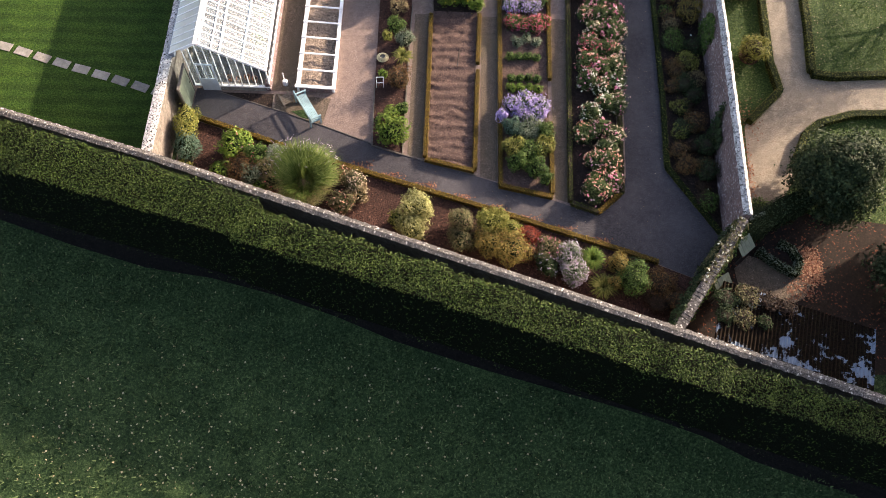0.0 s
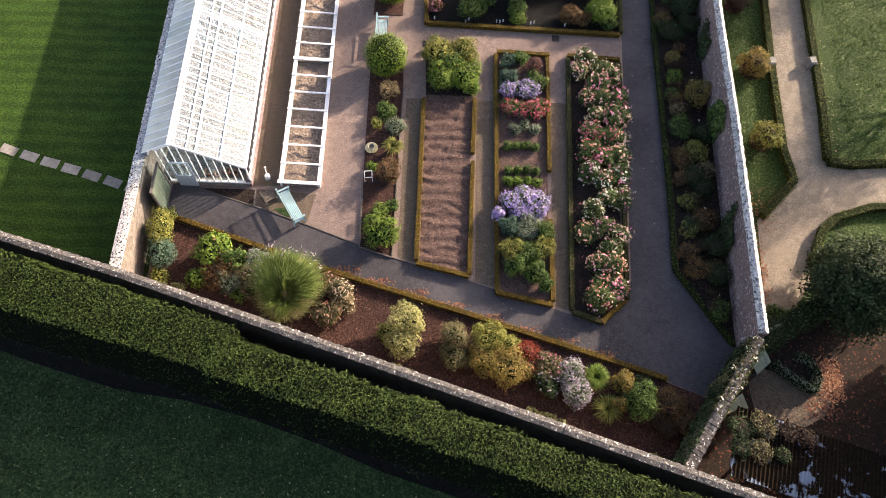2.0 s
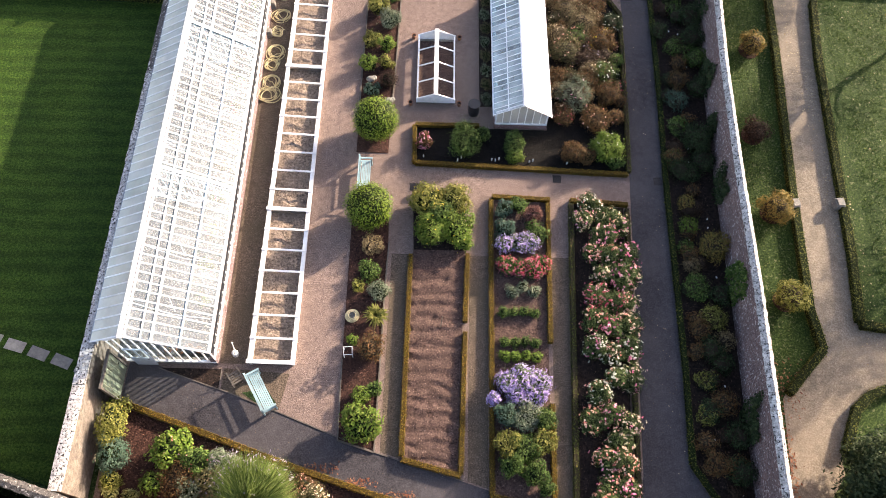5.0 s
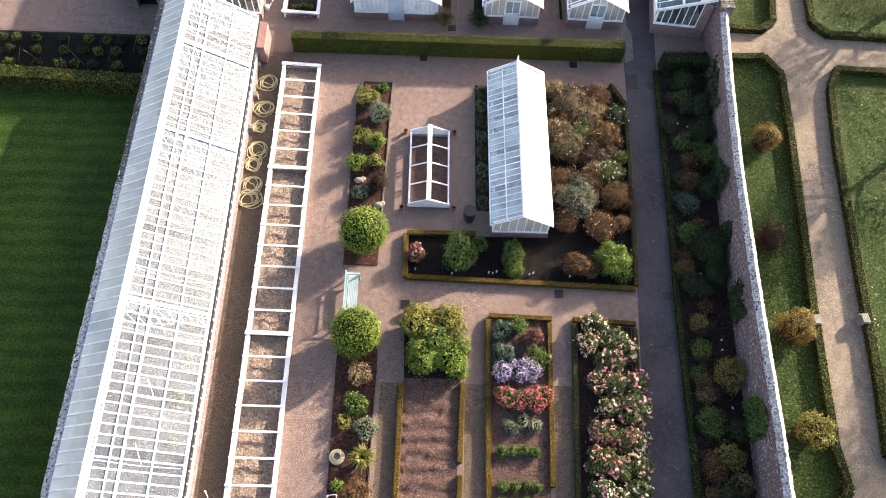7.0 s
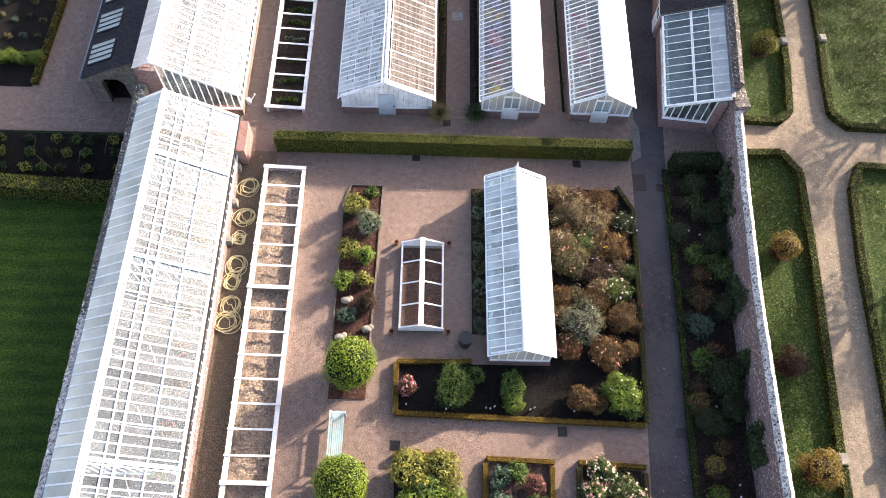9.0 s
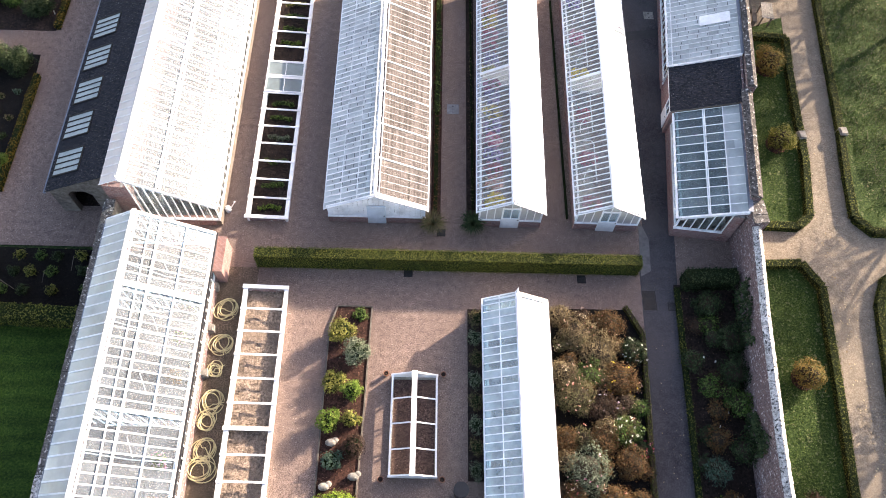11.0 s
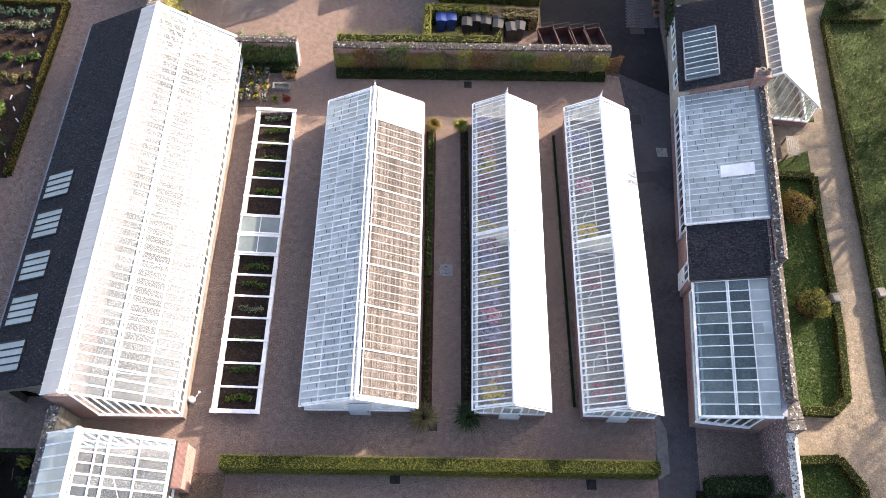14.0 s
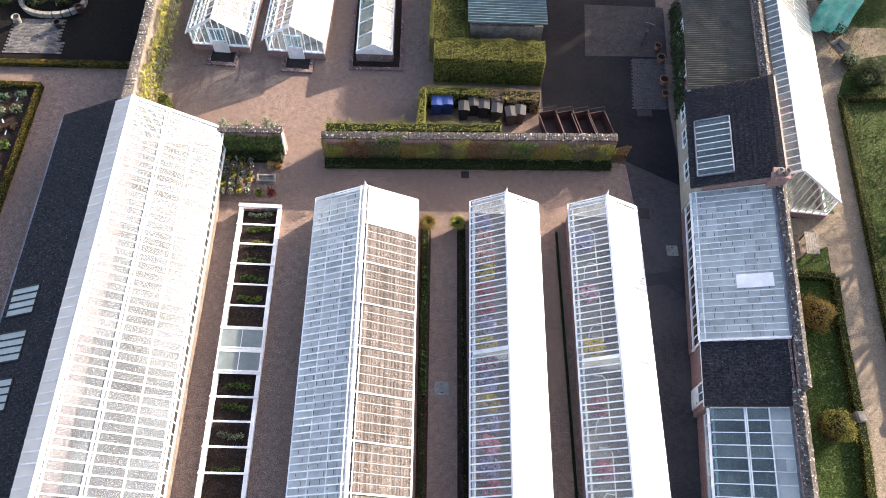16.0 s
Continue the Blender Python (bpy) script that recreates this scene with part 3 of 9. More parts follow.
slab("turf", [(-10.5, 26.75), (-9.5, 26.95), (-9.0, 26.3), (-9.9, 26.35)], 0.02, MEADOW, "patch of grass beside the bench", "grass", 0.03)
slab("path_west", [(-34, 52.3), (-34, 54.4), (-22.9, 54.4), (-22.3, 58), (-22.3, 76.8), (-34, 76.8), (-34, 96), (-16.5, 96), (-16.4, 73), (-19.0, 73), (-19.0, 54), (-16.3, 54), (-16.3, 52.3)], 0.012, GRAVEL, "brown gravel path beside the slate-roofed shed", "path", 0.04)
slab("bed_west", [(-34, 49.0), (-34, 52.2), (-16.4, 52.0), (-16.4, 49.0)], 0.02, SHADESOIL, "vegetable border of dark soil with canes", "flower bed", 0.06)
slab("bed_far_west", [(-34, 54.9), (-22.9, 54.9), (-22.8, 62), (-22.9, 63.5), (-34, 63.5)], 0.03, SHADESOIL, "dark soil bed of leafy plants", "flower bed", 0.06)
slab("bed_north_west", [(-34, 65.2), (-22.5, 65.2), (-22.3, 76.6), (-34, 76.6)], 0.03, DARKSOIL, "dark soil bed with rows of low plants", "flower bed", 0.06)
slab("bed_back_west", [(-34, 78.4), (-17.0, 78.4), (-17.2, 95), (-34, 95)], 0.03, SHADESOIL, "kitchen garden bed behind a box edge, shade in its soil colour", "flower bed", 0.06)
# slab paints the shade that covers the back yard
slab("path_back", [(4.32, 73.4), (8.35, 72.7), (11.1, 71.2), (11.05, 76), (11.85, 96), (4.32, 96)], 0.014, SHADEDASPHALT, "asphalt of the back yard, darkened with painted building shade", "path", 0.03)
PAVER = surf("grey_stone_sett", (0.0492, 0.0492, 0.0508), (0.2132, 0.2091, 0.205), 8, 1.0, (0.0738, 0.0738, 0.0697), 0.5, 0.85, 0.6, 30, 0.02, vary=0.35)
fl = slab("paving", [(-25.0, 78.95), (-21.55, 78.9), (-21.95, 81.6), (-25.0, 81.6)], 0.035, SHADESOIL, "square of worn grey stone setts", "paving", 0.06)
paver = Mesh().box(-0.135, -0.06, 0, 0.135, 0.06, 0.03).data("paver", PAVER)
for j in range(21):
    f = (j + 0.5) / 21
    xl, xr = -24.95, -21.65 - 0.35 * f
    nn = int((xr - xl) / 0.29)
    for i in range(nn - (j % 2)):
        part("paver", paver, None, fl, at=(xl + 0.15 + 0.145 * (j % 2) + 0.29 * i, 79.0 + 2.5 * f, 0.034 + 0.006 * math.sin(i * 5 + j * 3)))

# garden to the east, half a metre lower
LOW = -0.5
slab("lawn_east", [(10.9, 14.2), (70, 14.2), (70, 96), (17.0, 96), (15.8, 84), (14.3, 69.4), (13.5, 62), (13.3, 59.8), (12.75, 53.7), (12.5, 52.6), (12.05, 48), (11.65, 43), (11.4, 37), (11.2, 31), (10.8, 20.3)], LOW, SUNLAWN, "sunlit lawn with long tree shadows and fallen leaves", "lawn")
slab("path_east", [(12.3, 21.3), (12.8, 27.1), (13.6, 28.2), (14.85, 29.2), (14.65, 31.2), (15.05, 37.2), (15.45, 42), (15.9, 46), (16.3, 51.0), (16.2, 51.8), (15.6, 52.4), (13.2, 52.3), (13.3, 54.1), (15.9, 54.0), (16.7, 54.6), (17.2, 58), (17.6, 64), (18.0, 68.2), (15.0, 66.9), (15.2, 69.6), (18.8, 70.1), (19.5, 78), (20.2, 96),
                   (22.3, 96), (21.4, 84), (20.2, 70), (19.3, 60), (18.95, 57.2), (18.75, 54.6), (19.5, 53.8), (40, 53.2), (40, 51.2), (19.5, 51.6), (18.75, 50.2), (18.2, 46), (17.8, 41), (17.25, 34), (16.9, 30.6), (18.0, 30.3), (40, 32.3), (40, 28.6), (18.5, 28.05), (16.6, 27.4), (15.7, 26.8), (14.85, 24.9), (14.8, 23.9), (13.8, 22.6)],
     LOW + 0.012, SANDPATH, "pale sandy gravel path with leaf litter", "path")
slab("path_branch", [(20.3, 79.4), (20.95, 77.8), (21.6, 79.2), (22.6, 80.4), (26, 81.2), (32, 81.6), (32, 83.1), (25, 82.9), (21, 82.9)], LOW + 0.016, SANDPATH, "sandy gravel path turning off beside the scaffold", "path")
slab("path_corner", [(11.0, 19.0), (11.1, 17.75), (12.4, 17.4), (13.1, 17.1), (14.1, 17.6), (14.7, 18.5), (14.2, 18.9), (13.6, 19.0), (12.6, 19.4), (11.8, 19.7)], LOW + 0.03, MOSSGRAVEL, "trodden gravel patch in the shaded corner", "gravel", 0.02)
# earth colour lowered for the sky that overhanging trees would hide
slab("yard_east", [(10.9, 20.3), (7.2, 14.9), (14.2, 12.7), (28, 8.2), (28, 20.5), (14, 22.2), (12.3, 21.4)], LOW + 0.02, surf("shade_dark_leafy_earth", (0.012, 0.008, 0.006), (0.042, 0.028, 0.021), 9, 0.6, (0.026, 0.018, 0.014), 0.6, 0.95, 0.6, 40, 0.03, speck=(0.22, 0.07, 0.035), speck_at=0.64, speck_scale=9), "earth yard strewn with red leaves, tree shade in its colour", "ground")


def wall_run(name, pts, thick, z0, top, material, cap, label, over=0.03, cap_h=0.1, side=1, edge=0.75, block=0.55, joint=0.006):
    """A wall along a line of points, its thickness to the right hand of the way, with a coping."""
    w = new(name)
    tagged(w, label, "wall", kind="structure")
    body, cop = Mesh(), Mesh()
    n = len(pts)
    for j in range(n - 1):
        a, b = Vector((*pts[j], 0)), Vector((*pts[j + 1], 0))
        d = (b - a).normalized()
        s = Vector((d.y, -d.x, 0)) * side
        body.prism([(a.x, a.y), (b.x, b.y), ((b + s * thick).x, (b + s * thick).y), ((a + s * thick).x, (a + s * thick).y)], z0, top)
        length = (b - a).length
        k = max(1, int(length / block))
        for i in range(k):
            p, q = a + d * (length * i / k + joint), a + d * (length * (i + 1) / k - joint)
            h = cap_h + 0.02 * math.sin(i * 7.3 + j)
            e = over + 0.012 * math.sin(i * 3.1)
            c = [p - s * e, q - s * e, q + s * (thick + e), p + s * (thick + e)]
            m = [p + s * thick * 0.5, q + s * thick * 0.5]
            v = [(*t.xy, top + 0.001) for t in c] + [(*t.xy, top + h * edge) for t in c] + [(*t.xy, top + h) for t in m]
            cop.add(v, ((0, 1, 5, 4), (2, 3, 7, 6), (1, 2, 6, 9, 5), (3, 0, 4, 8, 7), (4, 5, 9, 8), (6, 7, 8, 9), (3, 2, 1, 0)))
    part("brickwork", body, material, w)
    part("coping", cop, cap, w, "weathered coping stones with lichen")
    return w


wall_run("wall_front", [(-40, 29.4), (-15.7, 22.15), (2.15, 16.25), (20, 10.3)], 0.33, -0.6, 3.0, RUBBLE, COPING, "old brick garden wall with lichened brick coping", block=0.22, edge=0.6, cap_h=0.12, joint=0.002)
wall_run("wall_west", [(-15.98, 22.35), (-15.98, 41.5)], 0.42, -0.1, 2.38, RUBBLE, PALECOPING, "pale weathered wall beside the long glasshouse", side=-1)
wall_run("wall_west_north", [(-15.98, 41.51), (-15.98, 53.3)], 0.42, -0.1, 2.38, RUBBLE, COPING, "dark lichened wall beside the long glasshouse", side=-1, block=0.3)
wall_run("wall_east", [(x, y) for y, x in EAST[1:7]], 0.36, -0.6, 2.45, GREYBRICK, PALECOPING, "tall weathered brick wall with pale lichened coping", cap_h=0.2, edge=0.2, block=0.3)
wall_run("wall_east_step", [(12.25, 52.6), (12.22, 53.0), (12.16, 53.75)], 0.62, -0.6, 2.75, GREYBRICK, COPING, "stepped corner of the brick wall")
wall_run("wall_east_high", [(12.16, 53.75), (12.78, 59.8)], 0.46, -0.6, 3.1, GREYBRICK, DARKCOPING, "thick brick hot wall behind the lean-to glasshouse", block=0.24, cap_h=0.2, edge=0.35, joint=0.003)
wall_run("wall_east_far", [(13.02, 59.8), (13.26, 62.0), (14.04, 69.4), (15.5, 84.0), (16.7, 96.0)], 0.38, -0.6, 3.35, GREYBRICK, DARKCOPING, "high brick wall behind the lean-to glasshouses", block=0.3, cap_h=0.18, edge=0.35, joint=0.003)
wall_run("wall_corner", [(10.35, 20.25), (6.75, 14.95)], 0.36, -0.6, 2.35, RUBBLE, DARKCOPING, "ivy-grown diagonal wall at the garden corner", side=-1, block=0.2)
wall_run("wall_back", [(-7.0, 72.55), (7.6, 72.75)], 0.36, -0.05, 1.62, BRICK, DARKCOPING, "low brick wall with climbing plants", side=-1, block=0.12, cap_h=0.14)
wall_run("wall_back_west", [(-12.15, 72.8), (-8.9, 72.8)], 0.36, -0.05, 1.62, BRICK, DARKCOPING, "short brick wall grown over with climbers", side=-1, block=0.12, cap_h=0.14)
wall_run("wall_north_west", [(-16.2, 73.4), (-16.3, 96)], 0.42, -0.05, 2.45, RUBBLE, COPING, "ivy-covered kitchen garden wall", side=-1, block=0.25)

# ---- glasshouses ----
def glazed_side(parent, a, b, z0, z1, step, glass, frame=WHITE, name="side"):
    """An upright row of panes between two corners, with posts, sill and head."""
    a, b = Vector((*a, 0)), Vector((*b, 0))
    d, n = (b - a).normalized(), max(1, round((b - a).length / step))
    length = (b - a).length
    up = Vector((0, 0, 1))
    part(name + "_sill", Mesh().beam(a + up * (z0 + 0.03), b + up * (z0 + 0.03), 0.09, 0.06), frame, parent)
    part(name + "_head", Mesh().beam(a + up * (z1 - 0.03), b + up * (z1 - 0.03), 0.08, 0.06), frame, parent)
    post = Mesh().beam(Vector((0, 0, z0 + 0.06)), Vector((0, 0, z1 - 0.06)), 0.045, 0.045, d).data("mullion", frame)
    w = length / n
    pane = Mesh().beam(d * 0.024 + up * ((z0 + z1) / 2), d * (w - 0.024) + up * ((z0 + z1) / 2), 0.008, z1 - z0 - 0.12).data("pane", glass)
    for i in range(n + 1):
        part("mullion", post, None, parent, at=a + d * (w * i))
        if i < n:
            part("pane", pane, None, parent, at=a + d * (w * i))


def slope(parent, x0, z0, x1, z1, y0, y1, step, glass, bar=0.035, frame=WHITE, laps=0, purlins=(), every=0, heavy=0.07):
    """A glazed roof slope from its low edge (x0, z0) to its high edge (x1, z1): bars, panes and purlins."""
    n = max(1, round((y1 - y0) / step))
    w = (y1 - y0) / n
    lo, hi = Vector((x0, 0, z0)), Vector((x1, 0, z1))
    d = (hi - lo)
    nrm = Vector((-d.z, 0, d.x)).normalized()
    nrm = nrm if nrm.z > 0 else -nrm
    rod = Mesh().beam(lo + nrm * 0.002, hi + nrm * 0.002, bar, 0.036, nrm).data("glazing_bar", frame)
    thick = Mesh().beam(lo + nrm * 0.02, hi + nrm * 0.02, heavy, 0.075, nrm).data("rafter", frame)
    k = max(1, laps)
    sheet = Mesh()
    for j in range(k):
        p, q = lo + d * (j / k), lo + d * ((j + 1) / k)
        lift = nrm * (0.004 if laps else 0.0)
        v = [(p.x, bar * 0.5, p.z), (p.x, w - bar * 0.5, p.z), (q.x, w - bar * 0.5, q.z), (q.x, bar * 0.5, q.z)]
        v = [Vector(t) + (lift * 2 if i < 2 else -lift) for i, t in enumerate(v)]
        sheet.add(v + [t - nrm * 0.005 for t in v], ((0, 1, 2, 3), (7, 6, 5, 4), (0, 4, 5, 1), (1, 5, 6, 2), (2, 6, 7, 3), (3, 7, 4, 0)))
    sheet = sheet.data("roof_pane", glass)
    if laps > 2:
        pick = random.Random(int(y0 * 10) + n)
        dirt = Mesh()
        for i in range(n):
            jit = pick.uniform(-0.35, 0.35)
            for j in range(1, k):
                if pick.random() < 0.8:
                    p = lo + d * ((j + jit) / k) + nrm * 0.014
                    a, b = sorted((pick.uniform(0.0, 0.5), pick.uniform(0.6, 1.0)))
                    dirt.beam((p.x, y0 + w * (i + a), p.z), (p.x, y0 + w * (i + b), p.z), pick.uniform(0.012, 0.035), 0.006, nrm)
        tagged(part("lap_dirt", dirt, LAPDIRT, parent, "dark dirt in the glass laps"), kind="stuff")
    for i in range(n + 1):
        big = every and i % every == 0
        part("rafter" if big else "glazing_bar", thick if big else rod, None, parent, at=(0, y0 + w * i, 0))
        if i < n:
            part("roof_pane", sheet, None, parent, at=(0, y0 + w * i, 0))
    for f in purlins:
        p = lo + d * f - nrm * 0.02
        part("purlin", Mesh().beam((p.x, y0, p.z), (p.x, y1, p.z), 0.07, 0.06), frame, parent)


def finial(parent, x, y, z):
    part("finial", Mesh().turned(((0.05, -0.06), (0.055, 0.02), (0.022, 0.06), (0.04, 0.12), (0.045, 0.16), (0.015, 0.22), (0.02, 0.28), (0.004, 0.40)), x, y, 8), WHITE, parent, smooth=True) .location = (0, 0, z)


def glazed_gable(parent, pts, y, step, glass, frame=WHITE, out=-1):
    """Upright bars and panes that fill a polygon of x, z; pts: low left, low right, then round over the top."""
    xs = [p[0] for p in pts]
    x0, x1, z0 = min(xs), max(xs), pts[0][1]
    top = pts[2:]

    def height(x):
        best = z0
        t = sorted(top)
        for (xa, za), (xb, zb) in zip(t, t[1:]):
            if xa - 1e-6 <= x <= xb + 1e-6 and xb > xa:
                best = za + (zb - za) * (x - xa) / (xb - xa)
        return best
    n = max(1, round((x1 - x0) / step))
    for i in range(n + 1):
        x = x0 + (x1 - x0) * i / n
        x = min(max(x, x0 + 0.02), x1 - 0.02)
        part("gable_bar", Mesh().box(x - 0.02, y - 0.03, z0, x + 0.02, y + 0.03, height(x)), frame, parent)
        if i < n:
            xb = x0 + (x1 - x0) * (i + 1) / n
            mid = [(t, z) for t, z in sorted(top) if x < t < xb]
            poly = [(x + 0.02, z0), (xb - 0.02, z0), (xb - 0.02, height(xb - 0.02))] + mid[::-1] + [(x + 0.02, height(x + 0.02))]
            part("gable_pane", Mesh().gable(poly, y - 0.004, y + 0.004), glass, parent)
    t = sorted(top)
    for (xa, za), (xb, zb) in zip(t, t[1:]):
        part("bargeboard", Mesh().beam((xa, y - 0.05, za), (xb, y - 0.05, zb), 0.06, 0.13), frame, parent)
    part("gable_sill", Mesh().box(x0, y - 0.06, z0 - 0.04, x1, y + 0.05, z0 + 0.04), frame, parent)


def boarded_gable(parent, pts, y, frame=OLDWHITE, step=0.24):
    x0, x1, z0 = pts[0][0], pts[1][0], pts[0][1]
    t = sorted(pts[2:])

    def height(x):
        for (xa, za), (xb, zb) in zip(t, t[1:]):
            if xa - 1e-6 <= x <= xb + 1e-6:
                return za + (zb - za) * (x - xa) / (xb - xa)
        return t[-1][1]
    n = round((x1 - x0) / step)
    for i in range(n):
        xa, xb = x0 + (x1 - x0) * i / n, x0 + (x1 - x0) * (i + 1) / n
        mid = [(a, b) for a, b in t if xa < a < xb]
        e = 0.006 * (i % 2)
        part("board", Mesh().gable([(xa + 0.005, z0), (xb - 0.005, z0), (xb - 0.005, height(xb))] + mid[::-1] + [(xa + 0.005, height(xa))], y - 0.03 - e, y), frame, parent)
    for (xa, za), (xb, zb) in zip(t, t[1:]):
        part("bargeboard", Mesh().beam((xa, y - 0.06, za), (xb, y - 0.06, zb), 0.06, 0.13), WHITE, parent)
    part("gable_sill", Mesh().box(x0 - 0.03, y - 0.07, z0 - 0.05, x1 + 0.03, y + 0.02, z0 + 0.03), WHITE, parent)


def door_leaf(parent, x, y, w, h, z=0.0, glass=MILKY, material=WHITE, glazed=0.5):
    d = part("door", Mesh().box(x, y - 0.05, z, x + 0.07, y, z + h).box(x + w - 0.07, y - 0.05, z, x + w, y, z + h).box(x + 0.07, y - 0.05, z, x + w - 0.07, y, z + h * (1 - glazed)).box(x + 0.07, y - 0.05, z + h - 0.08, x + w - 0.07, y, z + h)
             .box(x + w / 2 - 0.02, y - 0.045, z + h * (1 - glazed), x + w / 2 + 0.02, y - 0.005, z + h - 0.08), material, parent)
    part("door_pane", Mesh().box(x + 0.07, y - 0.03, z + h * (1 - glazed), x + w - 0.07, y - 0.022, z + h - 0.08), glass, d)
    part("handle", Mesh().tube([(x + w - 0.12, y - 0.10, z + h * 0.47), (x + w - 0.04, y - 0.10, z + h * 0.47)], 0.014, 6).tube([(x + w - 0.06, y - 0.10, z + h * 0.47), (x + w - 0.06, y - 0.04, z + h * 0.47)], 0.012, 6), IRON, d)
    return d


def plinth(parent, w, l, h, t=0.22, material=BRICK):
    part("brick_plinth", Mesh().box(0, 0, 0, w, t, h), material, parent)
    part("brick_plinth", Mesh().box(0, l - t, 0, w, l, h), material, parent)
    part("brick_plinth", Mesh().box(0, t, 0, t, l - t, h), material, parent)
    part("brick_plinth", Mesh().box(w - t, t, 0, w, l - t, h), material, parent)


def inside_bench(parent, x0, x1, y0, y1, z=0.75, material=WOOD):
    b = part("staging", Mesh().box(x0, y0, z - 0.05, x1, y1, z), material, parent)
    n = max(2, int((y1 - y0) / 2.5))
    for i in range(n + 1):
        y = y0 + 0.1 + (y1 - y0 - 0.2) * i / n
        part("staging_leg", Mesh().box(x0 + 0.05, y - 0.04, 0.02, x0 + 0.12, y + 0.04, z - 0.05).box(x1 - 0.12, y - 0.04, 0.02, x1 - 0.05, y + 0.04, z - 0.05), material, b)


def span_house(x, y, w, l, eave, ridge, label, step=0.38, left=GLASS, right=MILKY, base=0.45, gable="glass", door=True, laps=0, every=0, finials=(True, True), turn=0.0, far=True, purlins=(0.5,), group="greenhouses", bar=0.035):
    """A free-standing span-roofed glasshouse; its near gable at local y 0."""
    h = thing("greenhouse", x, y, 0, turn, label, "greenhouse", group)
    c = w / 2
    plinth(h, w, l, base)
    part("earth_floor", Mesh().box(0.2, 0.2, 0.002, w - 0.2, l - 0.2, 0.02), GRAVEL, h)
    for xx, g in ((0.06, left), (w - 0.06, right)):
        glazed_side(h, (xx, 0.06), (xx, l - 0.06), base, eave, 0.8, g)
    roof_lo = 0.10
    slope(h, -roof_lo, eave - roof_lo * (ridge - eave) / c, c - 0.05, ridge - 0.05 * (ridge - eave) / c, -0.08, l + 0.08, step, left, bar=bar, laps=laps, purlins=purlins, every=every)
    slope(h, w + roof_lo, eave - roof_lo * (ridge - eave) / c, c + 0.05, ridge - 0.05 * (ridge - eave) / c, -0.08, l + 0.08, step, right, bar=bar, laps=laps, purlins=purlins, every=every)
    part("ridge_cap", Mesh().box(c - 0.09, -0.12, ridge - 0.03, c + 0.09, l + 0.12, ridge + 0.035).box(c - 0.035, -0.12, ridge + 0.035, c + 0.035, l + 0.12, ridge + 0.08), WHITE, h)
    part("gutter", Mesh().beam((-roof_lo - 0.03, -0.1, eave - 0.12), (-roof_lo - 0.03, l + 0.1, eave - 0.12), 0.07, 0.05), WHITE, h)
    part("gutter", Mesh().beam((w + roof_lo + 0.03, -0.1, eave - 0.12), (w + roof_lo + 0.03, l + 0.1, eave - 0.12), 0.07, 0.05), WHITE, h)
    pts = [(0.0, base), (w, base), (w, eave), (c, ridge), (0.0, eave)]
    (boarded_gable if gable == "board" else lambda a, b, c_: glazed_gable(a, b, c_, 0.36, right))(h, pts, 0.05)
    if far:
        glazed_gable(h, pts, l - 0.02, 0.4, right)
    if door:
        dw, dh = 0.86, 1.55 if gable == "board" else min(1.78, ridge - 0.18)
        door_leaf(h, c - dw / 2, -0.02, dw, dh, 0.02, material=WHITE if gable == "glass" else BLUEDOOR, glazed=0.5 if gable == "glass" else 0.056)
    for yy, on in ((-0.1, finials[0]), (l + 0.08, finials[1])):
        if on:
            finial(h, c, yy, ridge + 0.08)
    return h


# three houses side by side
g2 = span_house(-6.87, 53.8, 4.55, 15.45, 1.38, 2.50, "white span-roofed glasshouse with slatted cedar blinds on one slope", 0.30, LAPPED, GLASS, 0.52, "board", laps=6, every=0, purlins=(0.33, 0.66), bar=0.055)
g3 = span_house(0.17, 53.72, 2.96, 15.45, 1.5, 2.32, "white narrow span-roofed greenhouse full of flowering pot plants", 0.31, DUSTY, BRIGHT, 0.58, purlins=(), bar=0.05, turn=-0.8)
g4 = span_house(4.72, 53.66, 3.0, 15.45, 1.48, 2.32, "white span-roofed greenhouse with overhead pipes and pot plants", 0.31, DUSTY, BRIGHT, 0.58, purlins=(), bar=0.05, turn=-1.1)
gs = span_house(0.36, 40.6, 2.62, 8.75, 1.25, 2.0, "small white greenhouse standing among shrub beds", 0.33, CYANGLASS, BRIGHT, 0.35, door=False, finials=(False, True), bar=0.045)
for house, w, l in ((g3, 2.96, 15.45), (g4, 3.0, 15.45)):
    top = WOOD if house is g3 else STONE
    inside_bench(house, 0.28, 1.0, 0.5, l - 0.5, material=top)
    inside_bench(house, w - 1.0, w - 0.28, 0.5, l - 0.5, material=top)
def cross_partition(house, w, y, eave, ridge):
    """A glazed cross wall inside a span house, with a door in its middle."""
    t = part("partition", Mesh().box(0.12, y - 0.03, 0.6, w - 0.12, y + 0.03, 0.68), WHITE, house)
    for i in range(9):
        x = 0.16 + i * (w - 0.32) / 8
        z = eave + (ridge - eave) * (1 - abs(x - w / 2) / (w / 2)) - 0.05
        part("partition_bar", Mesh().box(x - 0.022, y - 0.025, 0.68, x + 0.022, y + 0.025, z), WHITE, t)
    part("partition_pane", Mesh().gable([(0.14, 0.68), (w - 0.14, 0.68), (w - 0.14, eave - 0.02), (w / 2, ridge - 0.06), (0.14, eave - 0.02)], y - 0.004, y + 0.004), WHITENED, t)
    part("partition_rafter", Mesh().beam((0.02, y, eave + 0.03), (w / 2, y, ridge + 0.03), 0.14, 0.05).beam((w - 0.02, y, eave + 0.03), (w / 2, y, ridge + 0.03), 0.14, 0.05), WHITE, t)


